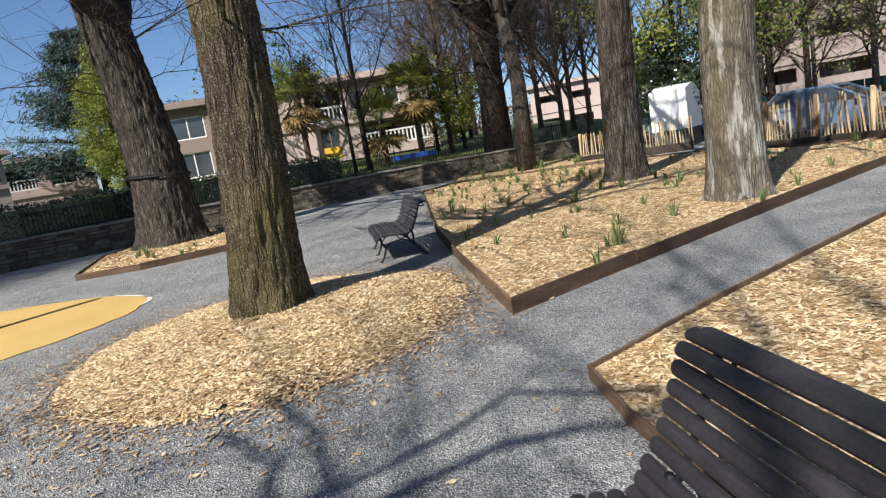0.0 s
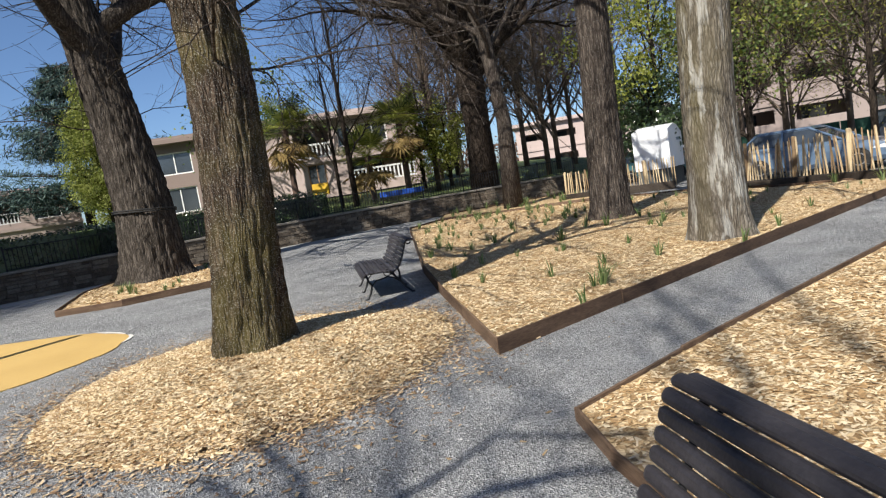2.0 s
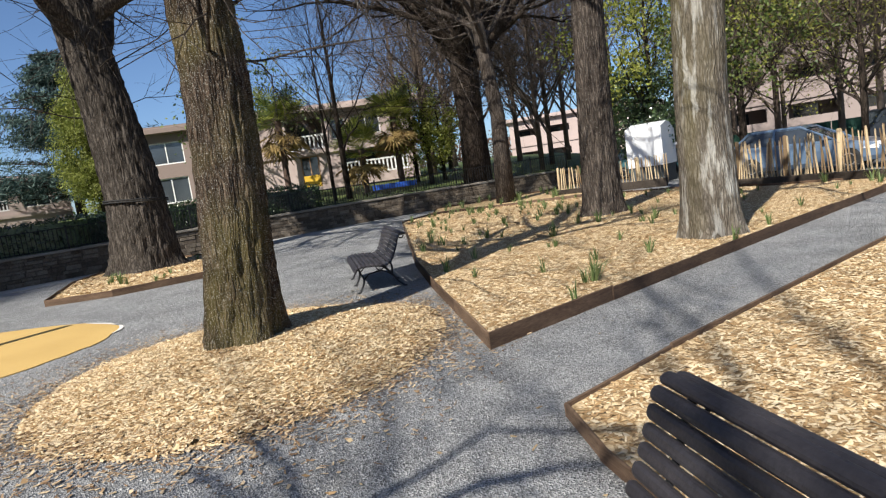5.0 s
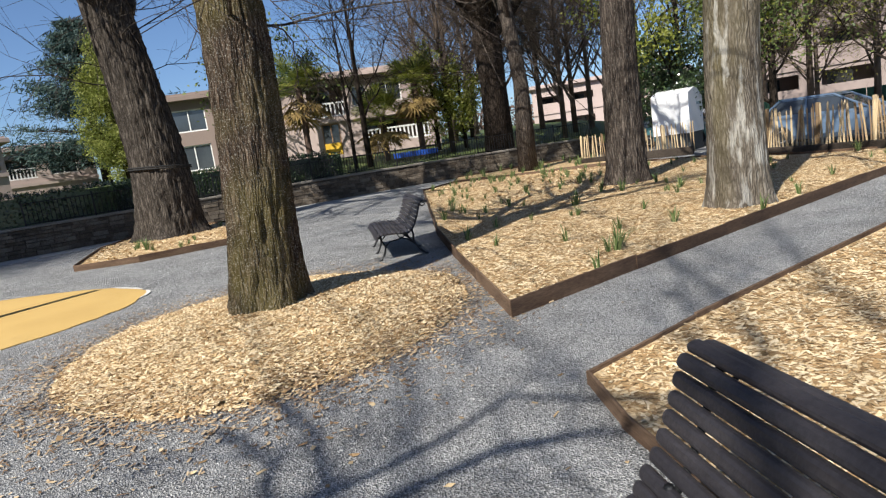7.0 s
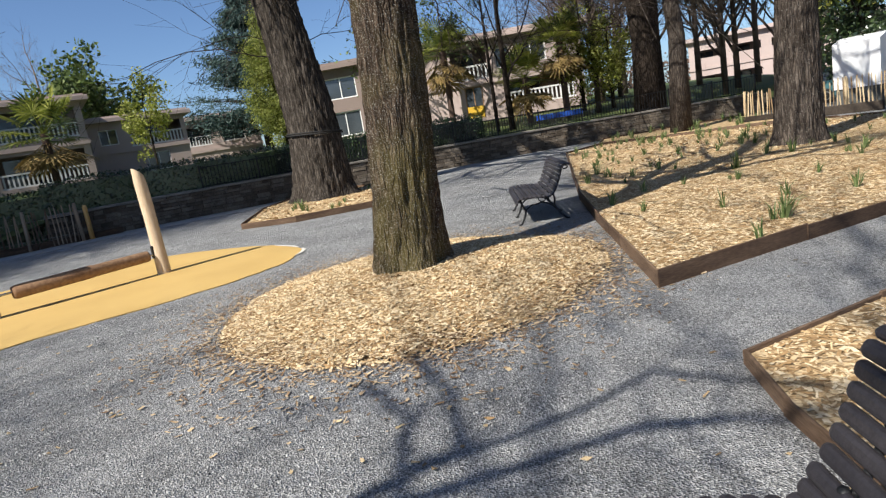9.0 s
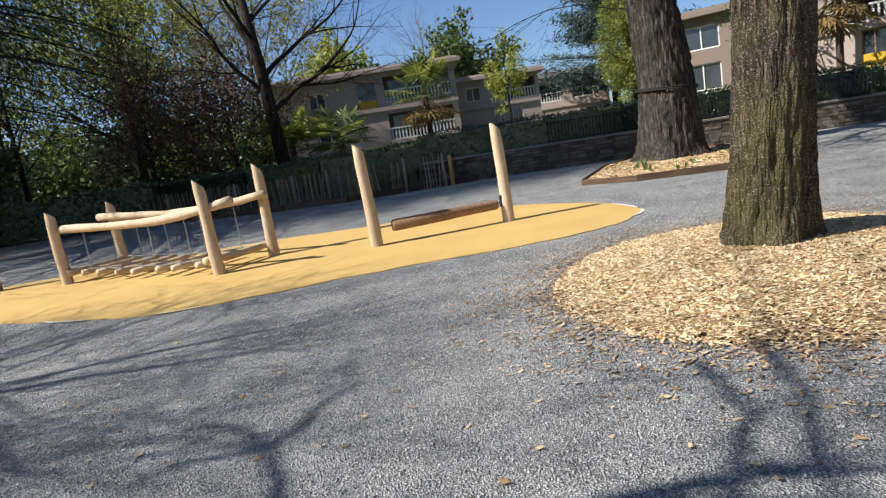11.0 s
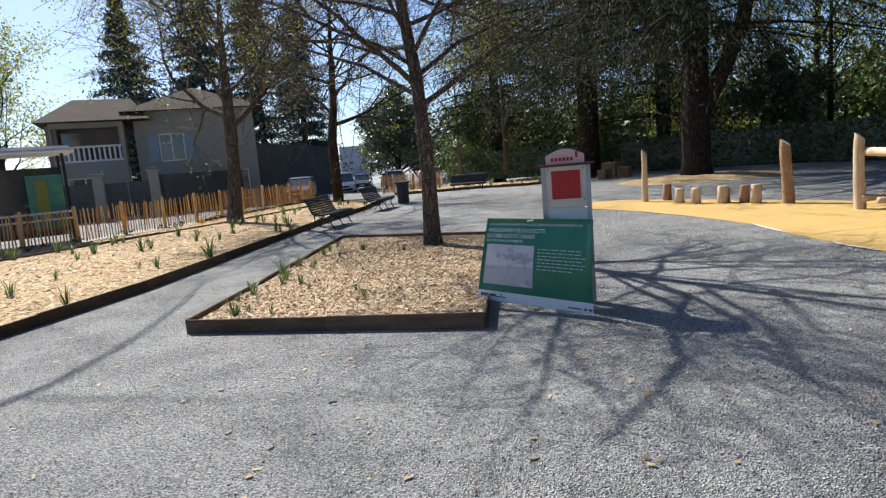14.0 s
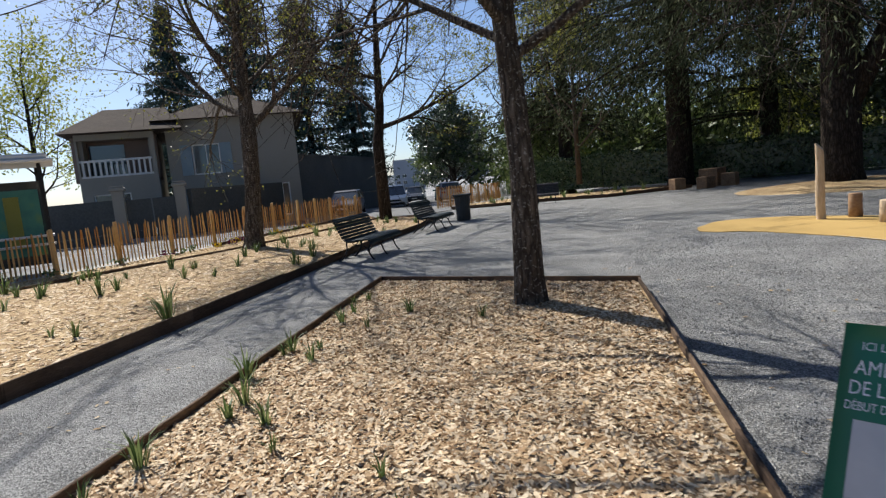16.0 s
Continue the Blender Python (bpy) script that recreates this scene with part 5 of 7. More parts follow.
for row in range(7):
    u, v = 0.535, 0.345 + row * 0.038
    end = 0.955 if row < 6 else 0.84
    while u < end - 0.03:
        w = rs.uniform(0.015, 0.06)
        part("text_bar", sign_patch(u, v, min(u + w, end), v + 0.010, 0.004, 2, 1), M["sign_text"], sign)
        u += w + 0.012
for u0, u1, v0, v1 in ((0.03, 0.10, 0.915, 0.955), (0.12, 0.17, 0.92, 0.945), (0.215, 0.225, 0.905, 0.93), (0.17, 0.27, 0.94, 0.952), (0.80, 0.91, 0.955, 0.967), (0.93, 0.95, 0.95, 0.972), (0.965, 0.99, 0.95, 0.972)):
    part("logo_bar", sign_patch(u0, v0, u1, v1, 0.005, 2, 1), M["paint_dark"], sign)
part("cable_tie", Shape().tube([on_sign(0.47, 0.01, 0.01), on_sign(0.45, 0.03, 0.012), on_sign(0.43, 0.015, 0.01), on_sign(0.41, 0.035, 0.01)], 0.006, 5), M["sign_white"], sign, smooth=True)

panel = thing("play_panel", "small cream play panel with red square and arched top", "play panel", pose(0.875, 6.36, 0, 0, 0, -10))
for x in (-0.215, 0.215):
    part("side_post", Shape().box(x - 0.022, -0.05, 0, x + 0.022, 0.09, 1.39, bevel=0.008), M["grey_metal"], panel, "grey metal side post")
part("front_board", Shape().box(-0.193, -0.035, 0.98, 0.193, -0.015, 1.385, bevel=0.004), M["cream_panel"], panel, "cream board")
arch = [(-0.193, 0.35), (0.193, 0.35)] + [(0.193 - 0.386 * k / 12, 0.965 + 0.05 * math.sin(math.pi * k / 12)) for k in range(13)]
s = Shape()
n = len(arch)
s.add([(x, -0.012, z) for x, z in arch] + [(x, 0.008, z) for x, z in arch], [tuple(range(n)), tuple(range(n, 2 * n))[::-1]] + [(j, j + n, (j + 1) % n + n, (j + 1) % n) for j in range(n)])
part("lower_board", s, M["sign_white"], panel, "white arched lower board")
s = Shape().box(-0.138, -0.048, 1.065, 0.138, -0.036, 1.34, bevel=0.006)
part("red_square", s, M["red_panel"], panel, "plain red square plate")
for x in (-0.17, 0.17):
    for z in (1.05, 1.36):
        part("bolt", Shape().lathe([(0.009, 0), (0.009, 0.006), (0.004, 0.009)], 8, pose(x, -0.036, z, 90)), M["grey_metal"], panel)
part("ledge", Shape().box(-0.28, -0.11, 1.39, 0.28, 0.12, 1.408, bevel=0.006), M["maroon"], panel, "dark red overhanging ledge")
top = [(-0.185, 1.408), (0.185, 1.408)] + [(0.185 - 0.37 * k / 14, 1.49 + 0.06 * math.sin(math.pi * k / 14)) for k in range(15)]
s = Shape()
n = len(top)
s.add([(x, -0.03, z) for x, z in top] + [(x, 0.0, z) for x, z in top], [tuple(range(n)), tuple(range(n, 2 * n))[::-1]] + [(j, j + n, (j + 1) % n + n, (j + 1) % n) for j in range(n)])
part("header", s, M["pink_panel"], panel, "pale pink arched header")
for k in range(6):
    part("wordmark_bar", Shape().box(-0.135 + k * 0.037, -0.035, 1.435, -0.107 + k * 0.037, -0.031, 1.468), M["red_panel"], panel)
part("emblem", Shape().box(0.10, -0.035, 1.46, 0.125, -0.031, 1.52), M["red_panel"], panel, "small red mark")

# ---- white cabinet, strap, stone cubes ----
cab = thing("cabinet", "white peaked cabinet behind pale palings", "cabinet", pose(21.35, -16.15, 0.1, 0, 0, -53.4))
pent = [(-0.95, 0.6), (0.95, 0.6), (0.95, 1.95), (0.25, 2.28), (-0.1, 2.3), (-0.95, 2.1)]
s = Shape()
n = len(pent)
s.add([(x, -0.7, z) for x, z in pent] + [(x, 0.7, z) for x, z in pent], [tuple(range(n)), tuple(range(n, 2 * n))[::-1]] + [(j, j + n, (j + 1) % n + n, (j + 1) % n) for j in range(n)])
part("body", s, M["white_tarp"], cab, "white sheet body")
part("base", Shape().box(-0.9, -0.65, -0.1, 0.9, 0.65, 0.6, bevel=0.02), M["concrete_dark"], cab, "dark base")
for k in range(6):
    part("text_bar", Shape().box(0.1 + k * 0.11, -0.705, 1.62, 0.18 + k * 0.11, -0.7, 1.74), M["shutter_blue"], cab)
s = Shape()
ring = [(0.0 + 0.86 * math.cos(a), 0.86 * math.sin(a), 0.06 * math.sin(a)) for a in np.linspace(0, 2 * math.pi, 33)]
for dz in (-0.03, 0.025):
    s.tube([(x, y, z + dz) for x, y, z in ring], 0.024, 6, cap=False)
solo("trunk_strap", s, M["tyre"], "dark rubber strap wound round the old trunk", "strap", pose(20.2, 2.72, 2.12), smooth=True)
for x, y, sz in ((6.2, 31.0, 0.5), (7.3, 31.6, 0.55), (6.9, 32.6, 0.8), (5.4, 32.4, 0.5)):
    s = Shape().box(-sz / 2, -sz / 2, -0.02, sz / 2, sz / 2, sz * 0.95, bevel=0.03)
    solo("stone_block", s, M["log_dark"], "dark squared block used as a seat", "block", pose(x, y, gz(x, y), 0, 0, 20 * x), group="seat blocks")


# ---- buildings ----
def holed(W, H, holes, t):
    """A wall W wide and H high with openings (x0, z0, x1, z1), t thick, its face at y = 0."""
    s = Shape()
    xs2 = sorted({0.0, W, *[h[0] for h in holes], *[h[2] for h in holes]})
    for a, b in zip(xs2, xs2[1:]):
        cut = sorted((h[1], h[3]) for h in holes if h[0] <= a + 1e-6 and h[2] >= b - 1e-6)
        z = 0.0
        for c0, c1 in cut + [(H, H)]:
            if c0 > z + 1e-6:
                s.box(a, 0, z, b, t, c0)
            z = max(z, c1)
    return s


def facade(root, m, W, H, items, wall_mat, deep=1.5, solid=False):
    """One face of a house: a holed wall with windows, doors and loggias behind balustrades."""
    part("wall", holed(W, H, [i[1:5] for i in items], 0.3), wall_mat, root, m=m)
    for kind, x0, z0, x1, z1 in items:
        if kind == "loggia":
            # Recess walls are darker than the front: part of their shade is colour.
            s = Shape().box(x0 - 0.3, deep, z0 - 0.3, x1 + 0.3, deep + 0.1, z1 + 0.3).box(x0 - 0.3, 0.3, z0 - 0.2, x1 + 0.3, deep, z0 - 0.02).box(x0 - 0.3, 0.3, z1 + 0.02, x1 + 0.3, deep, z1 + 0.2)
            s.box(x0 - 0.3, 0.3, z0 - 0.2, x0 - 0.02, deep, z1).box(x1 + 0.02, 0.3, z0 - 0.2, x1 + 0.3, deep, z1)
            part("loggia", s, M["plaster_shaded"], root, "shaded loggia", m=m)
            part("window", Shape().box(x0 + 0.3, deep - 0.06, z0 + 0.1, (x0 + x1) / 2 + 0.3, deep - 0.02, z1 - 0.15), M["pane"], root, "dark glazed opening", m=m)
            b = Shape().box(x0, 0.02, z0 + 0.78, x1, 0.14, z0 + 0.88).box(x0, 0.04, z0 - 0.0, x1, 0.12, z0 + 0.1)
            if solid:
                part("parapet", Shape().box(x0, 0.02, z0, x1, 0.14, z0 + 0.8), wall_mat, root, m=m)
                continue
            part("balcony_rail", b, M["plaster_white"], root, m=m)
            nb = max(2, int((x1 - x0) / 0.24))
            for k in range(nb):
                x = x0 + (k + 0.5) * (x1 - x0) / nb
                part("baluster", Shape().box(x - 0.05, 0.05, z0 + 0.1, x + 0.05, 0.11, z0 + 0.78), M["plaster_white"], root, m=m)
        else:
            w = part("window" if kind == "window" else "door", Shape().box(x0, 0.14, z0, x1, 0.17, z1), M["pane"], root, "dark glass in a pale frame", m=m)
            f = 0.07
            s = Shape().box(x0, 0.08, z0, x0 + f, 0.2, z1).box(x1 - f, 0.08, z0, x1, 0.2, z1).box(x0 + f, 0.08, z1 - f, x1 - f, 0.2, z1).box(x0 + f, 0.08, z0, x1 - f, 0.2, z0 + f)
            xm = (x0 + x1) / 2
            s.box(xm - 0.03, 0.1, z0 + f, xm + 0.03, 0.19, z1 - f)
            part("window_frame", s, M["white_paint"] if kind == "window" else M["log_dark"], root, m=m)
            if kind == "door":
                part("yellow_panel", Shape().box(x0 + 0.05, -0.02, z0, x1 - 0.05, 0.06, z0 + (z1 - z0) * 0.38), M["yellow_paint"], root, "yellow panel", m=m)


def villa(label, x, y, z, turn, W, D, H, items, side_items, over=0.5, wall_mat=None, name="house", bands=()):
    """A flat-roofed house; its front faces its own -y, its side its own +x."""
    root = thing(name, label, "house", pose(x, y, z, 0, 0, turn))
    wm = wall_mat or M["plaster"]
    facade(root, Matrix(), W, H, items, wm, solid=name == "apartment_building")
    facade(root, pose(W, 0.3, 0, 0, 0, 90), D - 0.3, H, side_items, wm, solid=name == "apartment_building")
    part("back_wall", Shape().box(0, D, 0, W - 0.3, D + 0.3, H).box(0, 0.3, 0, 0.3, D, H), wm, root)
    part("core", Shape().box(1.2, 2.2, 0, W - 2.4, D - 0.6, H - 0.2), M["plaster_shaded"], root)
    r = Shape().box(-over, -over, H, W + over, D + over, H + 0.3, bevel=0.02).box(-over + 0.2, -over + 0.2, H + 0.3, W + over - 0.2, D + over - 0.2, H + 0.42)
    part("roof", r, wm, root, "flat overhanging roof slab")
    for zb in bands:
        part("floor_band", Shape().box(-0.06, -0.12, zb - 0.14, W + 0.06, -0.002, zb + 0.14), wm, root)
    return root


villa("pink rendered two-storey villa with loggias and yellow door", 39.5, -1.45, 1.7, -97, 10.0, 9, 4.75,
      [("loggia", 2.1, 2.55, 4.3, 4.45), ("window", 4.8, 3.0, 5.7, 4.2), ("window", 6.1, 3.05, 7.9, 4.25), ("door", 2.7, 0.25, 3.8, 2.15), ("loggia", 5.1, 0.6, 9.4, 2.15)],
      [("window", 2, 3.0, 3.4, 4.1), ("window", 5, 3.0, 6.4, 4.1)], bands=(2.35,))
# Villa plaster again, darkened for the shade this front lies in.
villa("shaded two-storey annexe with plaster darkened to stand for shade", 40.3, 5.0, 1.7, -97, 6.4, 7, 4.6, [("window", 0.6, 0.5, 2.6, 2.0), ("window", 3.6, 0.5, 5.6, 2.0), ("window", 0.6, 2.8, 2.6, 4.1), ("window", 3.6, 2.8, 5.6, 4.1)], [("window", 2, 1.2, 3.4, 2.2)], wall_mat=M["plaster_shaded"])
villa("pink flat-roofed villa with loggias above the hedge", 34.6, 30.6, 1.6, -59.2, 12.7, 6.5, 5.45,
      [("window", 2.2, 3.6, 3.4, 4.7), ("door", 5.7, 2.9, 7.0, 4.9), ("loggia", 7.6, 3.35, 12.3, 5.15), ("loggia", 7.6, 0.7, 12.3, 2.6), ("window", 2.5, 0.9, 4.2, 2.2)],
      [("loggia", 0.3, 3.35, 2.0, 5.1), ("window", 2.8, 3.7, 4.4, 4.8), ("window", 5.0, 3.7, 5.9, 4.8), ("window", 0.6, 0.5, 1.8, 2.4), ("loggia", 2.8, 0.4, 5.2, 2.4)], bands=(2.95,))
villa("smaller pink villa farther along the lane", 46.0, 22.0, 1.8, -62, 6.5, 6, 4.2,
      [("loggia", 2.6, 2.3, 6.2, 3.9), ("window", 0.6, 2.6, 1.8, 3.7), ("window", 3.4, 0.4, 5.0, 1.7)], [("window", 1.2, 2.5, 2.5, 3.7), ("window", 3.6, 2.5, 4.8, 3.7), ("window", 1.4, 0.5, 2.6, 1.6)], bands=(2.1,))
villa("far pink villa at the end of the lane", 58.0, 22.0, 0.7, -72, 9, 7, 5.4,
      [("loggia", 1.0, 3.1, 4.6, 4.8), ("window", 5.6, 3.2, 7.6, 4.5), ("window", 1.4, 0.6, 3.6, 2.0)], [("window", 1.2, 3.2, 2.5, 4.4), ("window", 3.6, 3.2, 4.8, 4.4)], bands=(2.6,))
storeys = []
for k in range(4):
    for j in range(6):
        storeys.append(("loggia", 1.2 + j * 4.9, 0.9 + k * 2.9, 4.6 + j * 4.9, 2.75 + k * 2.9))
villa("long pink apartment block with deep balconies", 42.5, -37.5, 0.2, -139, 31, 10, 12.2, storeys, [("window", 2, 1 + 2.9 * k, 3.6, 2.3 + 2.9 * k) for k in range(4)], over=0.9, wall_mat=M["plaster_block"], name="apartment_building", bands=(3.2, 6.1, 9.0))
st2 = [("loggia", 0.8 + 3.6 * j, 0.7 + 2.7 * k, 3.4 + 3.6 * j, 2.3 + 2.7 * k) for k in range(2) for j in range(5)]
villa("pale pink apartment house beyond the trees", 68.5, -32.0, 0.4, -118, 14, 8, 6.0, st2, [("window", 2, 1.0, 3.4, 2.2)], over=0.5, name="apartment_building", bands=(3.1,))

# house across the road
home = thing("house", "grey rendered house with tiled roof and blue shutters", "house", pose(-19.4, 35.2, -0.2, 0, 0, 23))
facade(home, Matrix(), 6.6, 5.9, [("window", 1.2, 3.0, 2.6, 4.6), ("window", 1.2, 0.6, 2.6, 2.0), ("window", 5.2, 0.4, 6.0, 2.2)], M["plaster_grey"])
for x0, y0, x1 in ((6.3, 0.3, 6.6), (0.0, 0.3, 0.3), (0.3, 8.7, 6.3)):
    part("side_wall", Shape().box(x0, y0, 0, x1, 9, 5.9), M["plaster_grey"], home)
for x0, x1, z0, z1 in ((0.62, 1.18, 3.0, 4.6), (2.62, 3.18, 3.0, 4.6), (0.62, 1.18, 0.6, 2.0), (2.62, 3.18, 0.6, 2.0), (4.72, 5.18, 0.4, 2.2)):
    part("shutter", Shape().box(x0, -0.05, z0, x1, -0.004, z1, bevel=0.01), M["shutter_blue"], home, "closed blue wooden shutter")
roofs = Shape()
roofs.add([(-0.6, -0.6, 5.9), (7.2, -0.6, 5.9), (7.2, 9.6, 5.9), (-0.6, 9.6, 5.9), (3.3, 3.4, 7.6), (3.3, 5.8, 7.6)], [(0, 1, 4), (1, 2, 5, 4), (2, 3, 5), (3, 0, 4, 5), (3, 2, 1, 0)])
part("roof", roofs, M["roof_tile"], home, "brown tiled hip roof")
wing = thing("house", "house wing with white fretwork balcony and dark tiled roof", "house", pose(-22.75, 32.73, 0.3, 0, 0, 29))
facade(wing, Matrix(), 3.6, 4.9, [("loggia", 0.1, 2.75, 3.4, 4.6), ("window", 0.5, 0.4, 2.2, 1.9)], M["plaster_grey"])
for x in (0.0, 3.3):
    part("side_wall", Shape().box(x, 0.3, 0, x + 0.3, 7, 4.9), M["plaster_grey"], wing)
roofs = Shape()
roofs.add([(-0.6, -0.9, 4.9), (5.0, -0.9, 4.9), (5.0, 7.6, 4.9), (-0.6, 7.6, 4.9), (1.1, 3.2, 6.5), (4.2, 3.2, 6.5)], [(0, 1, 5, 4), (1, 2, 5), (2, 3, 4, 5), (3, 0, 4), (3, 2, 1, 0)])
part("roof", roofs, M["roof_tile"], wing, "dark tiled roof")
gw = thing("garden_wall", "long dark rendered wall along the road", "wall", kind="structure")
part("wall", Shape().box(-0.25, 0, -0.6, 0.25, 21.0, 3.6, pose(-15.2, 40.0, 0, 0, 0, -3)), M["concrete_dark"], gw)
part("coping", Shape().box(-0.32, -0.05, 3.604, 0.32, 21.05, 3.72, pose(-15.2, 40.0, 0, 0, 0, -3)), M["concrete_dark"], gw)
lw = thing("garden_wall", "low dark garden wall with a gate", "wall", kind="structure")
for x0, y0, x1, y1, h in ((-22.5, 26.5, -18.2, 28.7, 1.7), (-15.6, 30.2, -14.2, 37.0, 1.9)):
    L, a = math.hypot(x1 - x0, y1 - y0), math.degrees(math.atan2(y1 - y0, x1 - x0))
    part("wall", Shape().box(0, -0.12, -0.1, L, 0.12, h, pose(x0, y0, 0.1, 0, 0, a)), M["concrete_dark"], lw)
for x, y in ((-18.0, 28.8), (-15.9, 30.0)):
    s = Shape().box(-0.22, -0.22, -0.1, 0.22, 0.22, 2.15).box(-0.3, -0.3, 2.15, 0.3, 0.3, 2.3, bevel=0.03).box(-0.24, -0.24, 2.3, 0.24, 0.24, 2.38, bevel=0.03)
    solo("gate_pillar", s, M["plaster_grey"], "square grey rendered gate pillar with a cap", "pillar", pose(x, y, 0.0, 0, 0, 28), group="gate pillars")
g = thing("metal_gate", "dark sheet metal gate between two pillars", "gate", pose(-17.8, 28.95, 0.05, 0, 0, 29))
for x in (0.0, 1.02):
    part("gate_leaf", Shape().box(x + 0.02, -0.03, 0.05, x + 0.98, 0.03, 1.7, bevel=0.01), M["concrete_dark"], g)

# bus shelter beyond the fence
sh = thing("bus_shelter", "glazed bus shelter with pale roof beside the road", "bus shelter", pose(-14.1, 16.25, 0.02, 0, 0, 40))
for x in (0.0, 2.6):
    for y in (0.0, 1.3):
        part("post", Shape().box(x - 0.04, y - 0.04, 0, x + 0.04, y + 0.04, 2.65, bevel=0.008), M["iron"], sh)
part("roof", Shape().box(-0.5, -0.35, 2.65, 2.9, 1.6, 2.73, bevel=0.02).box(-0.4, -0.25, 2.73, 2.8, 1.5, 2.86, bevel=0.05), M["white_paint"], sh, "pale curved roof")
part("poster", Shape().box(1.6, -0.03, 0.5, 2.5, 0.03, 2.05, bevel=0.01), M["poster"], sh, "blue-green poster panel")
part("poster_stripe", Shape().box(1.8, -0.045, 0.7, 2.1, -0.034, 1.9), M["leaf_lime"], sh, "yellow-green stripe")
for z in (0.75, 0.95):
    part("rail", Shape().tube([(-0.2, -0.1, z), (2.7, -0.1, z)], 0.03, 8), M["white_paint"], sh)
part("back_panel", Shape().box(0.04, 1.28, 0.2, 2.56, 1.3, 2.3), M["pane"], sh, "dark glass wall")


# ---- cars ----
def car(label, x, y, turn, paint, L=4.3, H=1.5, Wd=1.78, van=False, z=None):
    """A car with a lofted body; its nose points to its own +x."""
    root = thing("car", label, "car", pose(x, y, gz(x, y) + 0.02 if z is None else z, 0, 0, turn), group="cars")
    h = Wd / 2
    if van:
        secs = [(-0.5, 0.35, 0.95, 0.88), (-0.48, 0.25, 1.02, 0.95), (-0.3, 0.2, 1.03, 1.0), (0.1, 0.2, 1.0, 1.0), (0.28, 0.2, 0.96, 1.0), (0.42, 0.22, 0.82, 0.96), (0.49, 0.28, 0.66, 0.85), (0.5, 0.35, 0.55, 0.78)]
        cab_ = [(-0.485, 0.84), (-0.44, 1.0), (0.12, 1.0), (0.33, 0.62)]
    else:
        secs = [(-0.5, 0.36, 0.86, 0.80), (-0.485, 0.26, 0.93, 0.92), (-0.36, 0.2, 0.95, 1.0), (0.0, 0.19, 0.93, 1.0), (0.22, 0.19, 0.90, 1.0), (0.38, 0.21, 0.80, 0.97), (0.475, 0.25, 0.68, 0.86), (0.5, 0.33, 0.56, 0.76)]
        cab_ = [(-0.46, 0.62), (-0.33, 0.985), (0.02, 1.0), (0.24, 0.60)]
    s = Shape()
    vs = []
    for t, zb, zt, w in secs:
        X, W = t * L, h * w
        vs += [(X, -W * 0.9, zb), (X, -W, zb + 0.12), (X, -W, (zb + zt) / 2 + 0.08), (X, -W * 0.93, zt), (X, W * 0.93, zt), (X, W, (zb + zt) / 2 + 0.08), (X, W, zb + 0.12), (X, W * 0.9, zb)]
    n = 8
    s.add(vs, [(k * n + j, (k + 1) * n + j, (k + 1) * n + (j + 1) % n, k * n + (j + 1) % n) for k in range(len(secs) - 1) for j in range(n)] + [tuple(range(n)), tuple((len(secs) - 1) * n + j for j in range(n))[::-1]])
    part("body", s, paint, root, smooth=False)
    (a, _), (b, _), (c, _), (d, _) = cab_
    zt = 0.9
    wb, wt = h * 0.92, h * 0.74
    pts = [(a * L, zt), (b * L, H - 0.05), (c * L, H - 0.05), (d * L, zt - 0.02)]
    g = Shape()
    g.add([(X, -(wb if Z < 1.1 else wt), Z) for X, Z in pts] + [(X, (wb if Z < 1.1 else wt), Z) for X, Z in pts], [(0, 1, 2, 3)[::-1], (4, 5, 6, 7), (0, 4, 5, 1), (2, 6, 7, 3), (1, 5, 6, 2)])
    part("window", g, M["pane"], root, "dark tinted windows")
    r = Shape()
    r.add([(b * L - 0.12, -wt - 0.02, H - 0.075), (c * L + 0.12, -wt - 0.02, H - 0.085), (c * L + 0.12, wt + 0.02, H - 0.085), (b * L - 0.12, wt + 0.02, H - 0.075), (b * L + 0.05, -wt + 0.08, H), (c * L - 0.05, -wt + 0.08, H), (c * L - 0.05, wt - 0.08, H), (b * L + 0.05, wt - 0.08, H)], [(4, 5, 6, 7), (0, 1, 5, 4), (1, 2, 6, 5), (2, 3, 7, 6), (3, 0, 4, 7)])
    part("roof", r, paint, root)
    for X0, Z0, X1, Z1 in ((pts[0][0], pts[0][1], pts[1][0], pts[1][1]), (pts[3][0], pts[3][1], pts[2][0], pts[2][1]), ((b + c) / 2 * L, 0.9, (b + c) / 2 * L, H - 0.05)):
        for sg in (-1, 1):
            part("pillar", Shape().tube([(X0, sg * (wb + 0.004), Z0), (X1, sg * (wt + 0.012), Z1)], 0.035, 6), paint, root)
    for X in (-0.31 * L, 0.31 * L):
        for sg in (-1, 1):
            wh = part("wheel", Shape().lathe([(0.2, -0.1), (0.29, -0.1), (0.315, -0.06), (0.315, 0.06), (0.29, 0.1), (0.2, 0.1)], 20, pose(0, 0, 0, 90)), M["tyre"], root, "black tyre", smooth=True, m=pose(X, sg * (h - 0.08), 0.315))
            part("rim", Shape().lathe([(0.2, -0.095), (0.17, -0.102), (0.05, -0.09), (0.04, 0.09), (0.17, 0.102), (0.2, 0.095)], 16, pose(0, 0, 0, 90)), M["rim"], wh)
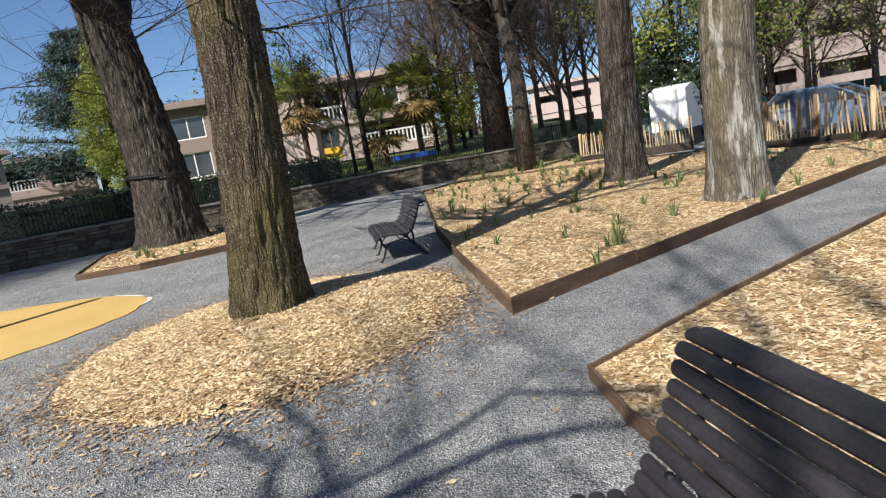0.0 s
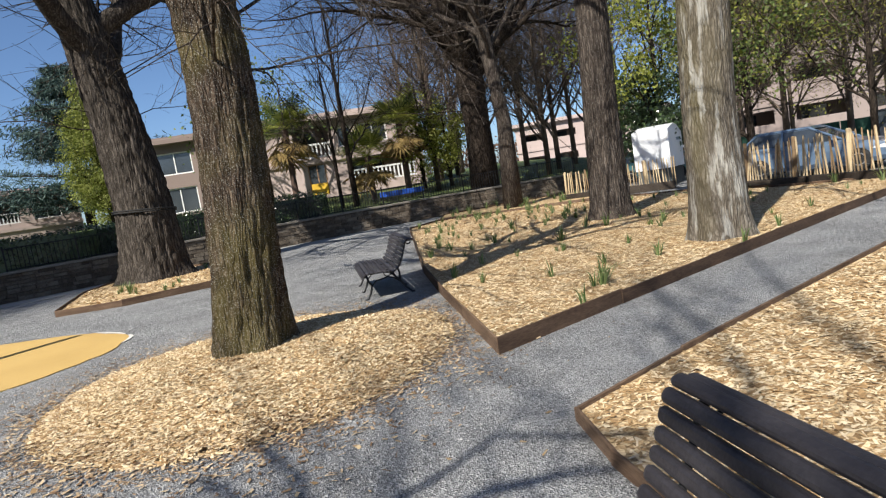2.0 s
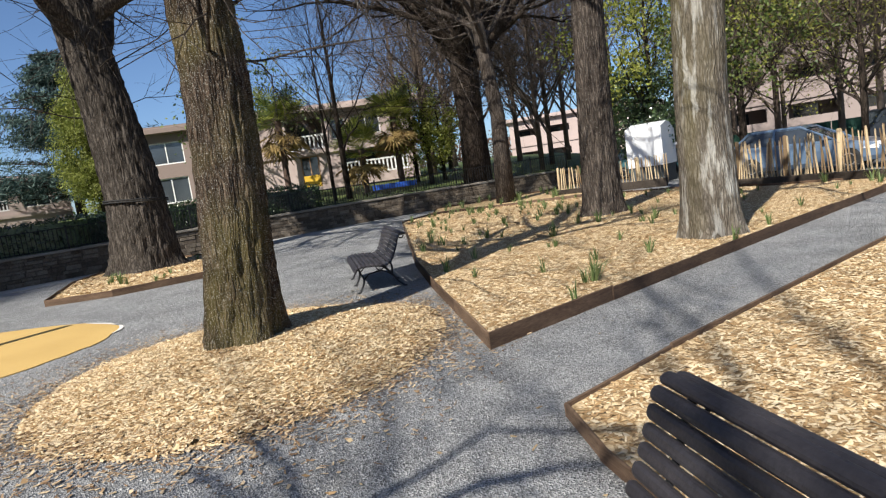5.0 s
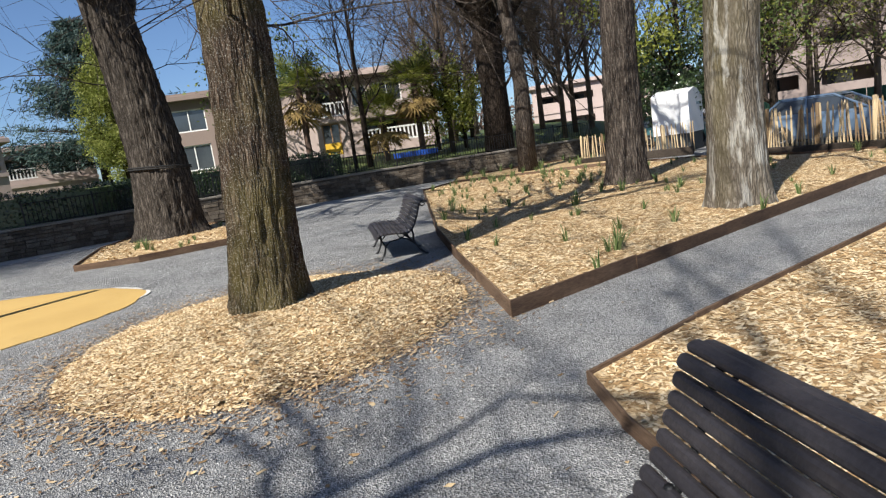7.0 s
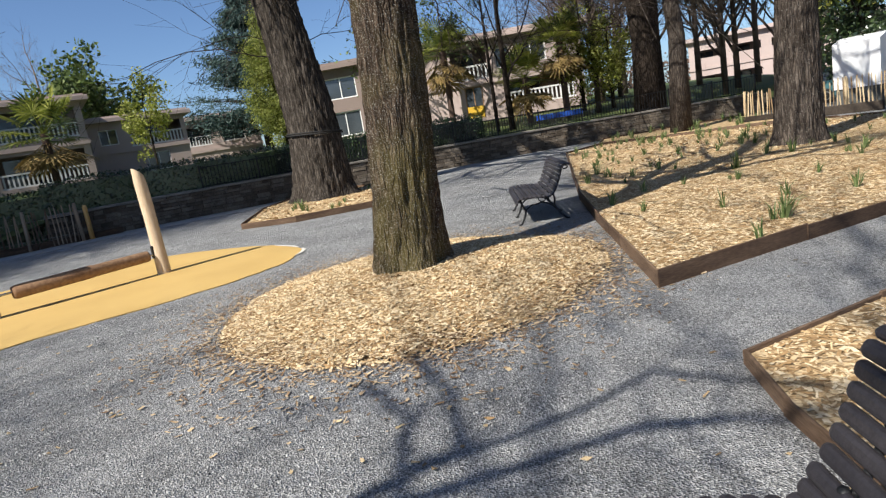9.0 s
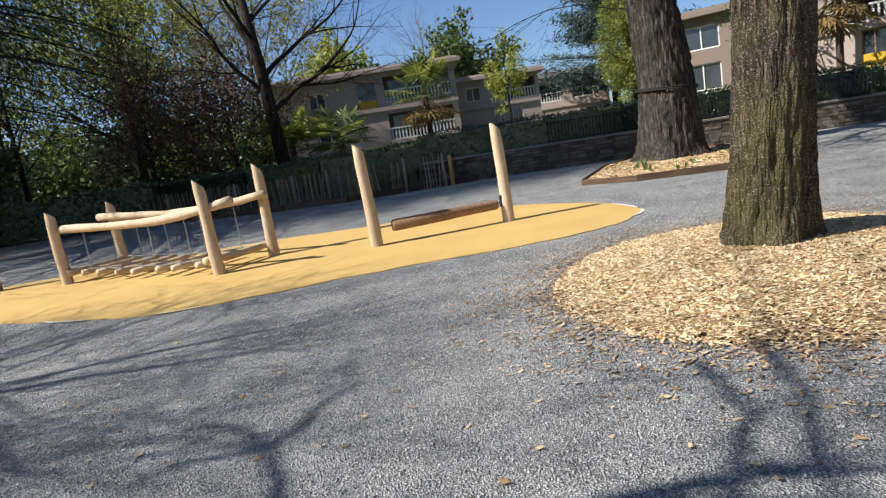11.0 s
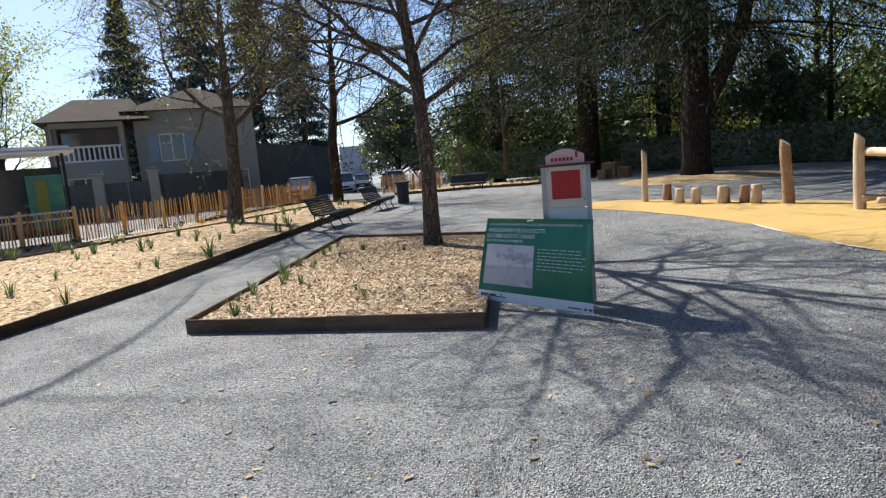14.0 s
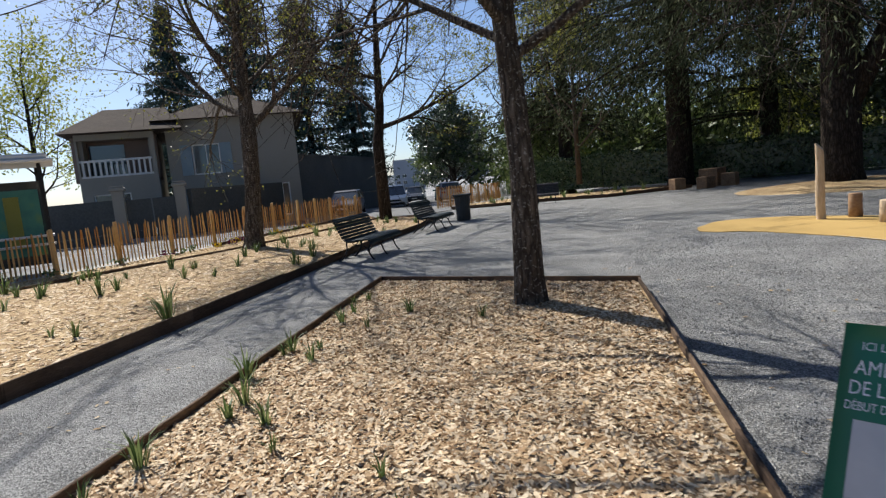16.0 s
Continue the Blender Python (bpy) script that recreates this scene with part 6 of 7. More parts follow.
    for sg in (-1, 1):
        part("headlight", Shape().box(0.44 * L, sg * h * 0.62 - 0.17, 0.6, 0.492 * L, sg * h * 0.62 + 0.17, 0.72, bevel=0.02), M["lamp_glass"], root)
        part("tail_light", Shape().box(-0.502 * L, sg * h * 0.68 - 0.14, 0.72, -0.47 * L, sg * h * 0.68 + 0.14, 0.88, bevel=0.02), M["tail_red"], root)
        part("mirror", Shape().box(0.16 * L, sg * (h + 0.09) - 0.09, 0.92, 0.19 * L, sg * (h + 0.09) + 0.09, 1.06, bevel=0.02), paint, root)
    part("bumper", Shape().box(0.47 * L, -h * 0.72, 0.26, 0.512 * L, h * 0.72, 0.42, bevel=0.02), M["tyre"], root)
    part("grille", Shape().box(0.482 * L, -h * 0.42, 0.5, 0.508 * L, h * 0.42, 0.62, bevel=0.01), M["tyre"], root)
    part("number_plate", Shape().box(0.508 * L, -0.26, 0.4, 0.52 * L, 0.26, 0.5), M["white_paint"], root)
    return root


car("white sport utility car driving down the road", -10.9, 50.5, -78, M["paint_white"], L=4.4, H=1.65, van=True)
car("dark compact car near the end of the fence", -11.8, 41.0, -82, M["paint_dark"], L=4.1, H=1.48)
car("dark green car farther along the road", -12.2, 66, -84, M["paint_dark"], L=4.4, H=1.6, van=True)
car("pale blue estate car parked beside the fence", -7.6, 57.0, 100, M["paint_silver"], L=4.4, H=1.6, van=True)
for k, nm in enumerate(("paint_teal", "paint_blue", "paint_purple", "paint_silver", "paint_dark", "paint_white", "paint_blue")):
    car("car in the row parked along the road", -9.4 - k * 0.6, 66 + k * 6.5, 98, M[nm], L=4.2, H=1.5)
car("slate blue car parked behind the palings", 14.6, -16.6, 205, M["paint_slate"], L=4.2, H=1.42)
car("dark blue car parked beside the van", 11.0, -22.5, 195, M["paint_blue"], L=4.2, H=1.5)
car("white car parked near the palings", 7.6, -20.0, 200, M["paint_white"], L=4.2, H=1.5)
car("dark car parked before the apartment block", 17.5, -26.5, 200, M["paint_dark"], L=4.4, H=1.6, van=True)
car("green car parked behind the white cabinet", 25.5, -19.5, 200, M["paint_teal"], L=4.2, H=1.5)
sc = Shape()
for k in range(12):
    sc.box(k * 2.5, -0.02, 0, k * 2.5 + 2.46, 0.02, 1.25)
solo("screen_fence", sc, M["green_mesh"], "green mesh screen along the car park", "fence", pose(30.0, -28.5, 0.1, 0, 0, -135), kind="structure")
solo("tarpaulin", Shape().box(0, 0, 0, 2.3, 0.05, 0.26, bevel=0.015), M["blue_tarp"], "blue sheeting stretched behind the railing", "sheeting", pose(31.0, -6.6, 1.25, 0, 0, -93))

# ---- far away ----
hl = Shape()
prof = [(-330, 0), (-260, 12), (-200, 24), (-170, 33), (-140, 36), (-100, 29), (-50, 18), (20, 9), (120, 0)]
hl.add([(x, 900, -14) for x, _ in prof] + [(x, 900 + 40, h - 10) for x, h in prof], [(i, i + 1, i + 1 + len(prof), i + len(prof)) for i in range(len(prof) - 1)])
solo("far_hill", hl, M["hill"], "hazy blue wooded hill in the distance", "hill", kind="structure")
st3 = [("window", 1 + 3.2 * j, 1 + 3 * k, 3 + 3.2 * j, 2.5 + 3 * k) for k in range(3) for j in range(2)]
villa("white block of flats far down the road", -64, 292, -4.0, -8, 12, 10, 15.0, st3, [("window", 2, 1 + 3 * k, 4, 2.5 + 3 * k) for k in range(4)], over=0.1, wall_mat=M["plaster_haze"], name="apartment_building")


# ---- trees and shrubs round the square ----
def conifer(label, x, y, z, height, radius, mat, seed, bare=0.15, tiers=26, per=9, leaf=0.3, n_leaf=26, trunk_r=0.35, droop=0.25, taper=1.0, name="cedar_tree", bark_mat=None, flat=0.35, sprays=1, hang=0.3, bough=0.022, fuzz=0.07):
    """An evergreen with tiers of drooping boughs hung with small needle sprays."""
    rng, nr = random.Random(seed), np.random.default_rng(seed)
    root = thing(name, label, "tree", pose(x, y, z))
    part("trunk", Shape().tube([(0, 0, -0.1), (0, 0, 0.4), (0.05, 0, height * 0.3), (0.1, 0.05, height * 0.6), (0.05, 0, height)], [trunk_r * 1.25, trunk_r, trunk_r * 0.85, trunk_r * 0.5, 0.03], 14), bark_mat or M["bark_dark"], root, smooth=True)
    s, pts, ax = Shape(), [], []
    for k in range(tiers):
        t = bare + (1 - bare) * (k + rng.random() * 0.8) / tiers
        zz = height * t
        R = radius * ((1 - t) / (1 - bare)) ** taper * rng.uniform(0.75, 1.1) + 0.15
        for j in range(per):
            a = rng.uniform(0, 2 * math.pi)
            d = Vector((math.cos(a), math.sin(a), rng.uniform(0.0, 0.3)))
            L = R * rng.uniform(0.7, 1.1)
            line = []
            for q in range(6):
                u = q / 5
                line.append(Vector((d.x * L * u, d.y * L * u, zz + d.z * L * u - droop * L * u * u)))
            s.tube(line, [max(0.005, bough * L * (1 - q / 5.5)) for q in range(6)], 4, cap=False)
            for _ in range(n_leaf):
                u = rng.uniform(0.15, 1.02)
                i = min(4, int(u * 5))
                p = line[i].lerp(line[i + 1], u * 5 - i)
                w = 0.16 * L * (1.1 - 0.5 * u) + 0.1
                pts.append((p.x + rng.gauss(0, w), p.y + rng.gauss(0, w), p.z + rng.gauss(0, 0.08) - abs(rng.gauss(0, flat)) * 0.5))
    part("bough", s, bark_mat or M["bark_dark"], root)
    p = np.repeat(np.array(pts), sprays, 0)
    p += nr.normal(0, fuzz if sprays > 1 else 0, p.shape)
    d = nr.normal(0, 0.55, p.shape) + np.array([0, 0, -hang]) + np.stack([p[:, 0], p[:, 1], 0 * p[:, 0]], 1) / (radius + 1)
    d /= np.linalg.norm(d, axis=1)[:, None]
    q = np.cross(d, nr.normal(0, 1, p.shape))
    q /= np.linalg.norm(q, axis=1)[:, None]
    spin = np.stack([d, q, np.cross(d, q)], 2)
    sz = leaf * nr.uniform(0.6, 1.4, len(p))
    v, f = scatter(nr, LEAF_V, LEAF_F, p, np.stack([sz, sz * (0.27 if sprays > 1 else 0.45), sz], 1), spin=spin)
    part("needles", raw("needles", v, f, mat), mat, root, kind="stuff")
    return root


conifer("huge old cedar shading the back of the square", 8.6, 25.2, 0.1, 26, 10.5, M["needle"], 41, bare=0.2, tiers=32, per=12, n_leaf=62, leaf=0.2, trunk_r=0.55, droop=0.3, taper=0.45, flat=1.3, sprays=9, hang=1.0, bough=0.011, fuzz=0.2)
conifer("tall cedar behind the laurel hedge", 6.4, 36.0, -0.2, 25, 8.0, M["needle"], 42, bare=0.2, tiers=28, per=10, n_leaf=50, leaf=0.26, trunk_r=0.6, droop=0.4, taper=0.6, flat=1.6, sprays=5, hang=1.0, bough=0.012, fuzz=0.18)
conifer("dark cedar at the edge of the grove", 11.0, 37.5, 0.2, 23, 7.0, M["needle"], 43, bare=0.12, tiers=22, per=9, n_leaf=48, leaf=0.36, trunk_r=0.45, droop=0.3, taper=0.6, flat=1.2, sprays=3, hang=0.8, bough=0.013, fuzz=0.15)
conifer("dark cedar deep in the grove", 1.5, 44.0, -0.4, 17, 6.0, M["needle"], 44, bare=0.22, tiers=20, per=9, n_leaf=45, leaf=0.4, trunk_r=0.45, taper=0.6, flat=1.0, sprays=2, hang=0.6)
conifer("dark conifer behind the far hedge", 31.0, 41.0, 0.9, 15, 5.0, M["needle"], 45, bare=0.08, tiers=20, per=9, n_leaf=44, leaf=0.42, trunk_r=0.4, taper=0.7)
conifer("blue-grey cedar behind the villa gardens", 58.5, 12.3, 2.0, 14.2, 8.0, M["needle_blue"], 46, bare=0.1, tiers=12, per=15, n_leaf=55, leaf=0.5, trunk_r=0.4, droop=0.02, taper=0.8, sprays=3, fuzz=0.16, flat=0.1, bough=0.012)
conifer("dark spruce behind the house roof", -32.0, 58.0, 0, 19, 5.8, M["needle_blue"], 47, tiers=28, per=9, n_leaf=44, leaf=0.55, taper=0.9, name="spruce_tree")
conifer("dark spruce beside the house", -26.6, 62.0, 0, 25, 5.8, M["needle_blue"], 48, tiers=30, per=10, n_leaf=60, leaf=0.55, taper=1.0, name="spruce_tree")
conifer("dark cypress behind the garden wall", -18.0, 66.0, -0.5, 19, 3.6, M["needle_blue"], 49, bare=0.05, tiers=30, per=10, n_leaf=56, leaf=0.5, taper=0.5, name="cypress_tree")
conifer("dark spruce behind the wall of the road", -21.6, 63.5, 0, 24, 5.4, M["needle_blue"], 50, bare=0.08, tiers=30, per=10, n_leaf=60, leaf=0.5, taper=0.8, name="spruce_tree")

big_limb = [o for o in scene.objects if o.name.startswith("cedar_tree")][0]
part("limb", Shape().tube([(0.2, -0.1, 2.4), (1.0, -0.35, 4.0), (1.6, -0.6, 5.6), (2.0, -0.8, 8.0), (2.1, -0.9, 12)], [0.34, 0.3, 0.27, 0.2, 0.08], 12), M["bark_dark"], big_limb, smooth=True)


def leafy(label, x, y, z, height, r, crown, seed, limbs=8, reach=3.0, first=0.3, rise=0.7, bark_mat=None, name="leafy_tree", depth=2, kids=4, lean=(0, 0)):
    h = height
    return tree(name, label, [(x, y, z - 0.05), (x + lean[0] * 0.3, y + lean[1] * 0.3, z + h * 0.3), (x + lean[0], y + lean[1], z + h * 0.75)], [r, r * 0.75, r * 0.35], bark_mat or M["bark_dark"], seed, limbs=limbs, reach=reach, depth=depth, near=False, first=first, rise=rise, kids=kids, crown=crown)


LM, LD, LL = M["leaf_mid"], M["leaf_dark"], M["leaf_lime"]
leafy("fresh lime-green weeping tree behind the old trunk", 45.2, 8.1, 1.7, 10.0, 0.25, (46, 0.75, 0.14, M["leaf_olive"]), 61, limbs=18, reach=1.5, first=0.06, rise=1.0)
leafy("fresh green shrubby tree beside the car park", 24.2, -18.6, 0.3, 9.5, 0.2, (14, 0.7, 0.17, M["leaf_lime"]), 62, limbs=11, reach=3.2, first=0.12, rise=0.9)
leafy("fresh green shrubby tree by the white cabinet", 21.0, -20.5, 0.2, 8.5, 0.18, (13, 0.7, 0.16, LM), 63, limbs=10, reach=3.0, first=0.12, rise=0.9)
leafy("dark evergreen shrub behind the white cabinet", 23.3, -17.6, 0.1, 3.6, 0.12, (26, 0.5, 0.14, LD), 64, limbs=9, reach=1.8, first=0.05)
leafy("young yellow-green tree in the car park", 17.6, -23.0, 0.1, 8.5, 0.14, (6, 0.6, 0.13, M["leaf_bud"]), 65, limbs=10, reach=3.0, first=0.25)
leafy("evergreen magnolia along the road", -7.9, 64, -0.8, 7.2, 0.22, (22, 0.8, 0.26, M["leaf_dark"]), 66, limbs=11, reach=3.2, first=0.18)
leafy("evergreen magnolia farther along the road", -9.6, 75, -1.0, 9, 0.25, (30, 0.9, 0.32, M["leaf_dark"]), 67, limbs=11, reach=3.4, first=0.18)
leafy("evergreen magnolia far along the road", -11.6, 92, -1.3, 10.5, 0.25, (28, 1.0, 0.36, M["leaf_mid"]), 68, limbs=11, reach=3.6, first=0.15)
leafy("evergreen tree at the far end of the road", -16.5, 122, -1.9, 12, 0.25, (24, 1.2, 0.45, M["leaf_dark"]), 69, limbs=11, reach=4.0, first=0.12)
leafy("round evergreen shrub by the entry", 0.5, 47.5, -0.5, 5.5, 0.15, (24, 0.7, 0.2, LM), 70, limbs=9, reach=2.2, first=0.1)
leafy("yellow-green shrub in the grove", 13.0, 40.0, 0.1, 5.0, 0.1, (12, 0.6, 0.2, LL), 71, limbs=8, reach=2.2, first=0.2)
leafy("fresh green tree in the grove", 23.5, 31.5, 0.8, 13, 0.22, (8, 0.9, 0.18, LL), 72, limbs=11, reach=3.8, first=0.2)
leafy("tall green tree deep in the grove", 27.0, 36.0, 0.9, 15, 0.25, (12, 1.0, 0.3, LM), 73, limbs=11, reach=4.2, first=0.2)
leafy("slender green tree between grove and hedge", 18.5, 34.0, 0.4, 11, 0.16, (6, 0.8, 0.17, LL), 85, limbs=10, reach=3.0, first=0.3)
leafy("dark green tree in the grove", 22.0, 42.0, 0.9, 14, 0.25, (10, 1.0, 0.24, LM), 74, limbs=11, reach=4.2, first=0.15)
leafy("green tree rising behind the villa", 52.0, 37.0, 2.0, 8.5, 0.25, (12, 1.2, 0.5, LL), 75, limbs=10, reach=3.6, first=0.25)
leafy("green tree beyond the villas", 62.0, 29.0, 2.0, 9.0, 0.25, (12, 1.2, 0.5, LM), 76, limbs=10, reach=3.8, first=0.25)
leafy("slim fresh green tree before the villas", 41.5, 16.0, 1.7, 6.0, 0.08, (6, 0.4, 0.2, LL), 77, limbs=8, reach=1.4, first=0.2)
leafy("bushy green tree beside the villa front", 37.2, -1.6, 1.6, 8.5, 0.2, (4, 0.8, 0.2, LM), 78, limbs=10, reach=2.8, first=0.2)
leafy("drooping yellow-green shrub near the villa", 32.9, -9.6, 1.4, 5.4, 0.12, (8, 0.5, 0.14, LL), 79, limbs=10, reach=1.3, first=0.05)
leafy("green shrub beside the villa garden", 33.0, -11.2, 1.3, 4.2, 0.12, (9, 0.5, 0.14, LL), 80, limbs=9, reach=1.2, first=0.05)
leafy("brown leafless hedge shrub in the grove", 20.5, 26.5, 0.7, 5.5, 0.1, (16, 0.8, 0.14, M["bush_brown"]), 81, limbs=10, reach=2.6, first=0.05)
leafy("brown leafless shrub behind the palings", 22.0, 22.5, 0.8, 5.0, 0.1, (16, 0.8, 0.14, M["bush_brown"]), 82, limbs=10, reach=2.6, first=0.05)
leafy("dark laurel shrub at the back of the grove", 16.5, 36.0, 0.2, 4.0, 0.12, (30, 0.7, 0.2, LD), 83, limbs=9, reach=2.4, first=0.05)
leafy("tree with fresh leaves beyond the road", -33.0, 42.0, 0.0, 12.5, 0.25, (14, 1.0, 0.2, LL), 84, limbs=10, reach=3.6, first=0.25)


def bare(label, x, y, z, height, r, seed, limbs=9, reach=4.0, first=0.3, rise=0.9, mat=None, depth=3, kids=4, lean=(0, 0), name="bare_tree", spread=0.6, crown=None):
    return tree(name, label, [(x, y, z - 0.05), (x + lean[0] * 0.4, y + lean[1] * 0.4, z + height * 0.4), (x + lean[0], y + lean[1], z + height * 0.75)], [r, r * 0.72, r * 0.35], mat or M["bark_dark"], seed, limbs=limbs, reach=reach, depth=depth, near=False, first=first, rise=rise, kids=kids, spread=spread, crown=crown)


bare("dark bare tree behind the shaded palings", 21.4, 19.0, 0.7, 13, 0.34, 91, limbs=9, reach=5.0, first=0.3, lean=(-0.4, 0.5))
bare("slender bare tree behind the railing", 30.0, -5.2, 1.1, 11, 0.15, 92, limbs=10, reach=3.6, first=0.2, rise=1.3)
bare("thin bare tree behind the hedge", 30.6, -4.6, 1.1, 9, 0.1, 93, limbs=8, reach=2.8, first=0.25, rise=1.3)
for k, (x, y, h, r) in enumerate(((36.0, -15.0, 13, 0.22), (34.0, -18.5, 12, 0.18), (40.5, -19.5, 14, 0.22), (31.5, -16.5, 11, 0.15), (44.0, -15.5, 14, 0.2), (38.0, -24.0, 13, 0.2), (30.0, -20.5, 12, 0.16), (46, -24, 13, 0.2), (34.5, -13.2, 12, 0.14), (50.0, -18.0, 15, 0.25), (33.0, -10.4, 13, 0.16), (38.5, -12.4, 15, 0.2), (43.0, -22.5, 16, 0.22), (36.0, -20.8, 15, 0.18), (47.5, -13.0, 16, 0.22))):
    bare("bare tree in the park beyond the wall", x, y, 0.9, h, r, 100 + k, limbs=13, reach=4.8, first=0.2, rise=1.1, mat=M["twig"], depth=3, kids=5)
for k, (x, y, h, r) in enumerate(((21.0, -27.5, 9, 0.16), (25.0, -31.0, 10, 0.18), (16.0, -31.0, 10, 0.18), (29.5, -27.5, 9, 0.14), (12.0, -29.0, 9, 0.16), (33.5, -32, 11, 0.2), (24.0, -26.0, 8, 0.12), (14.2, -24.5, 12, 0.16), (18.8, -25.5, 12, 0.16), (10.2, -24.0, 11, 0.15), (22.5, -24.0, 12, 0.15))):
    bare("bare budding tree before the apartment block", x, y, 0.1, h, r, 120 + k, limbs=13, reach=3.8, first=0.2, rise=0.9, mat=M["twig"], depth=3, kids=5, crown=(1, 0.3, 0.09, M["leaf_bud"]))
for k, (x, y, h) in enumerate(((15.8, 39.0, 10), (17.3, 39.6, 11), (16.6, 41.0, 9.5))):
    bare("pale-stemmed birch in the grove", x, y, 0.3, h, 0.12, 140 + k, limbs=8, reach=2.0, first=0.35, rise=1.4, mat=M["birch"], depth=2, lean=(0.5 * (k - 1), 0.3), name="birch_tree")
for k, (x, y, h, r) in enumerate(((26.0, 23.5, 11, 0.16), (29.5, 27.5, 12, 0.18), (24.5, 28.0, 11, 0.15), (32.0, 33.0, 13, 0.2), (1.8, 38.5, 8.5, 0.16), (-1.2, 46.0, 9, 0.16), (35, 38, 13, 0.2))):
    bare("bare tree among the grove", x, y, 0.4, h, r, 150 + k, limbs=10, reach=3.8, first=0.25, rise=1.0, mat=M["twig"], depth=3, kids=3, crown=(3, 0.4, 0.16, M["leaf_bud"]))
bare("bare round-crowned tree far behind the villas", 75.0, 40.0, 2.5, 15, 0.3, 170, limbs=12, reach=5.0, first=0.3, mat=M["twig"], depth=3)

# far woods closing the view
nr = np.random.default_rng(77)
for x0, y0, x1, y1, h, n, mat, label in ((-2, 62, 30, 52, 8, 20000, "leaf_mid", "dense dark green woods behind the square"), (30, 52, 48, 40, 9, 14000, "leaf_mid", "green woods behind the grove"), (48, 44, 95, 14, 4.5, 9000, "leaf_mid", "low green woods beyond the villas"), (84, -22, 80, -85, 8, 9000, "bush_brown", "brown leafless woods beyond the park"), (-45, 72, -28, 70, 12, 9000, "needle", "dark woods behind the houses"), (95, 14, 85, -25, 6, 9000, "leaf_mid", "green woods far behind the villa")):
    t = nr.random(n)
    hh = h * (0.75 + 0.25 * np.sin(t * 23) * np.sin(t * 57 + 1))
    p = np.stack([x0 + (x1 - x0) * t + nr.normal(0, 2.2, n), y0 + (y1 - y0) * t + nr.normal(0, 2.2, n), -0.5 + hh * nr.random(n) ** 0.8], 1)
    sz = nr.uniform(0.35, 0.8, n)
    v, f = scatter(nr, LEAF_V, LEAF_F, p, np.stack([sz, sz, sz], 1))
    tagged(new("far_woods", raw("far_woods", v, f, M[mat])), label, "woods", kind="stuff")


def palm(label, x, y, z, height, seed, scale=1.0):
    """A fan palm: a shaggy trunk, a skirt of dead fronds and stiff pleated fans."""
    r = random.Random(seed)
    root = thing("fan_palm", label, "palm", pose(x, y, z), group="fan palms")
    part("trunk", Shape().tube([(0, 0, -0.1), (0.03, 0, height * 0.5), (0, 0, height)], [0.17, 0.15, 0.17], 12), M["bush_brown"], root, "shaggy brown trunk")
    for k in range(46):
        dead = k < 14
        a = k * 2.4
        el = r.uniform(-1.1, -0.5) if dead else r.uniform(-0.35, 1.2)
        d = Vector((math.cos(a) * math.cos(el), math.sin(a) * math.cos(el), math.sin(el)))
        L = r.uniform(0.6, 1.0) * scale
        s = Shape()
        base = Vector((0, 0, height - (0.35 if dead else 0.0)))
        tip = base + d * L
        s.tube([base, tip], [0.02, 0.012], 4)
        side = d.cross(Vector((0, 0, 1))).normalized()
        up = side.cross(d)
        F = r.uniform(0.5, 0.75) * scale
        for j in range(15):
            b = (j - 7) / 7 * 2.1
            e = (d * math.cos(b) + side * math.sin(b) + up * 0.12 * math.cos(b)).normalized()
            w = side * math.cos(b) * 0.05 - d * math.sin(b) * 0.05
            q = tip + e * F + Vector((0, 0, -0.12 * F))
            s.add([tip - w * 0.3, tip + e * F * 0.55 - w, q, tip + e * F * 0.55 + w], [(0, 1, 2, 3)])
        part("frond", s, M["dead_frond"] if dead else (M["leaf_lime"] if r.random() < 0.55 else M["leaf_mid"]), root, "dry hanging fan leaf" if dead else "")
    return root


palm("tall fan palm by the villa front", 33.2, -2.7, 1.3, 4.2, 1, 1.4)
palm("low fan palm by the villa door", 32.4, -6.6, 1.3, 2.2, 2, 1.3)
palm("fan palm with dry skirt beside the villa", 31.8, -8.4, 1.3, 3.6, 3, 1.3)
palm("fan palm before the flat-roofed villa", 29.2, 15.8, 1.4, 2.9, 4, 1.5)
palm("low fan palm in the grove edge", 24.6, 18.2, 1.0, 1.6, 5, 1.4)
palm("low fan palm beside the bare tree", 23.4, 20.2, 1.0, 1.5, 6, 1.3)


# ---- bulbs, flowers and small growth in the beds ----
def tuft_mesh(seed, blades=16, h=0.22):
    r = random.Random(seed)
    s = Shape()
    for _ in range(blades):
        a, out, L = r.uniform(0, 6.28), r.uniform(0.15, 0.75), h * r.uniform(0.6, 1.15)
        d = Vector((math.cos(a), math.sin(a), 0))
        sd = Vector((-d.y, d.x, 0)) * r.uniform(0.005, 0.009)
        p0 = d * r.uniform(0, 0.035) + Vector((0, 0, -0.02))
        p1 = p0 + Vector((0, 0, L * 0.6)) + d * L * out * 0.35
        p2 = p0 + Vector((0, 0, L * (1 - out * 0.25))) + d * L * out
        s.add([p0 - sd, p0 + sd, p1 + sd, p1 - sd, p2], [(0, 1, 2, 3), (3, 2, 4)])
    return s.mesh("daffodil_tuft", M["blade"])


tufts = [tuft_mesh(200 + k, 12 + 3 * k, 0.2 + 0.025 * k) for k in range(5)]


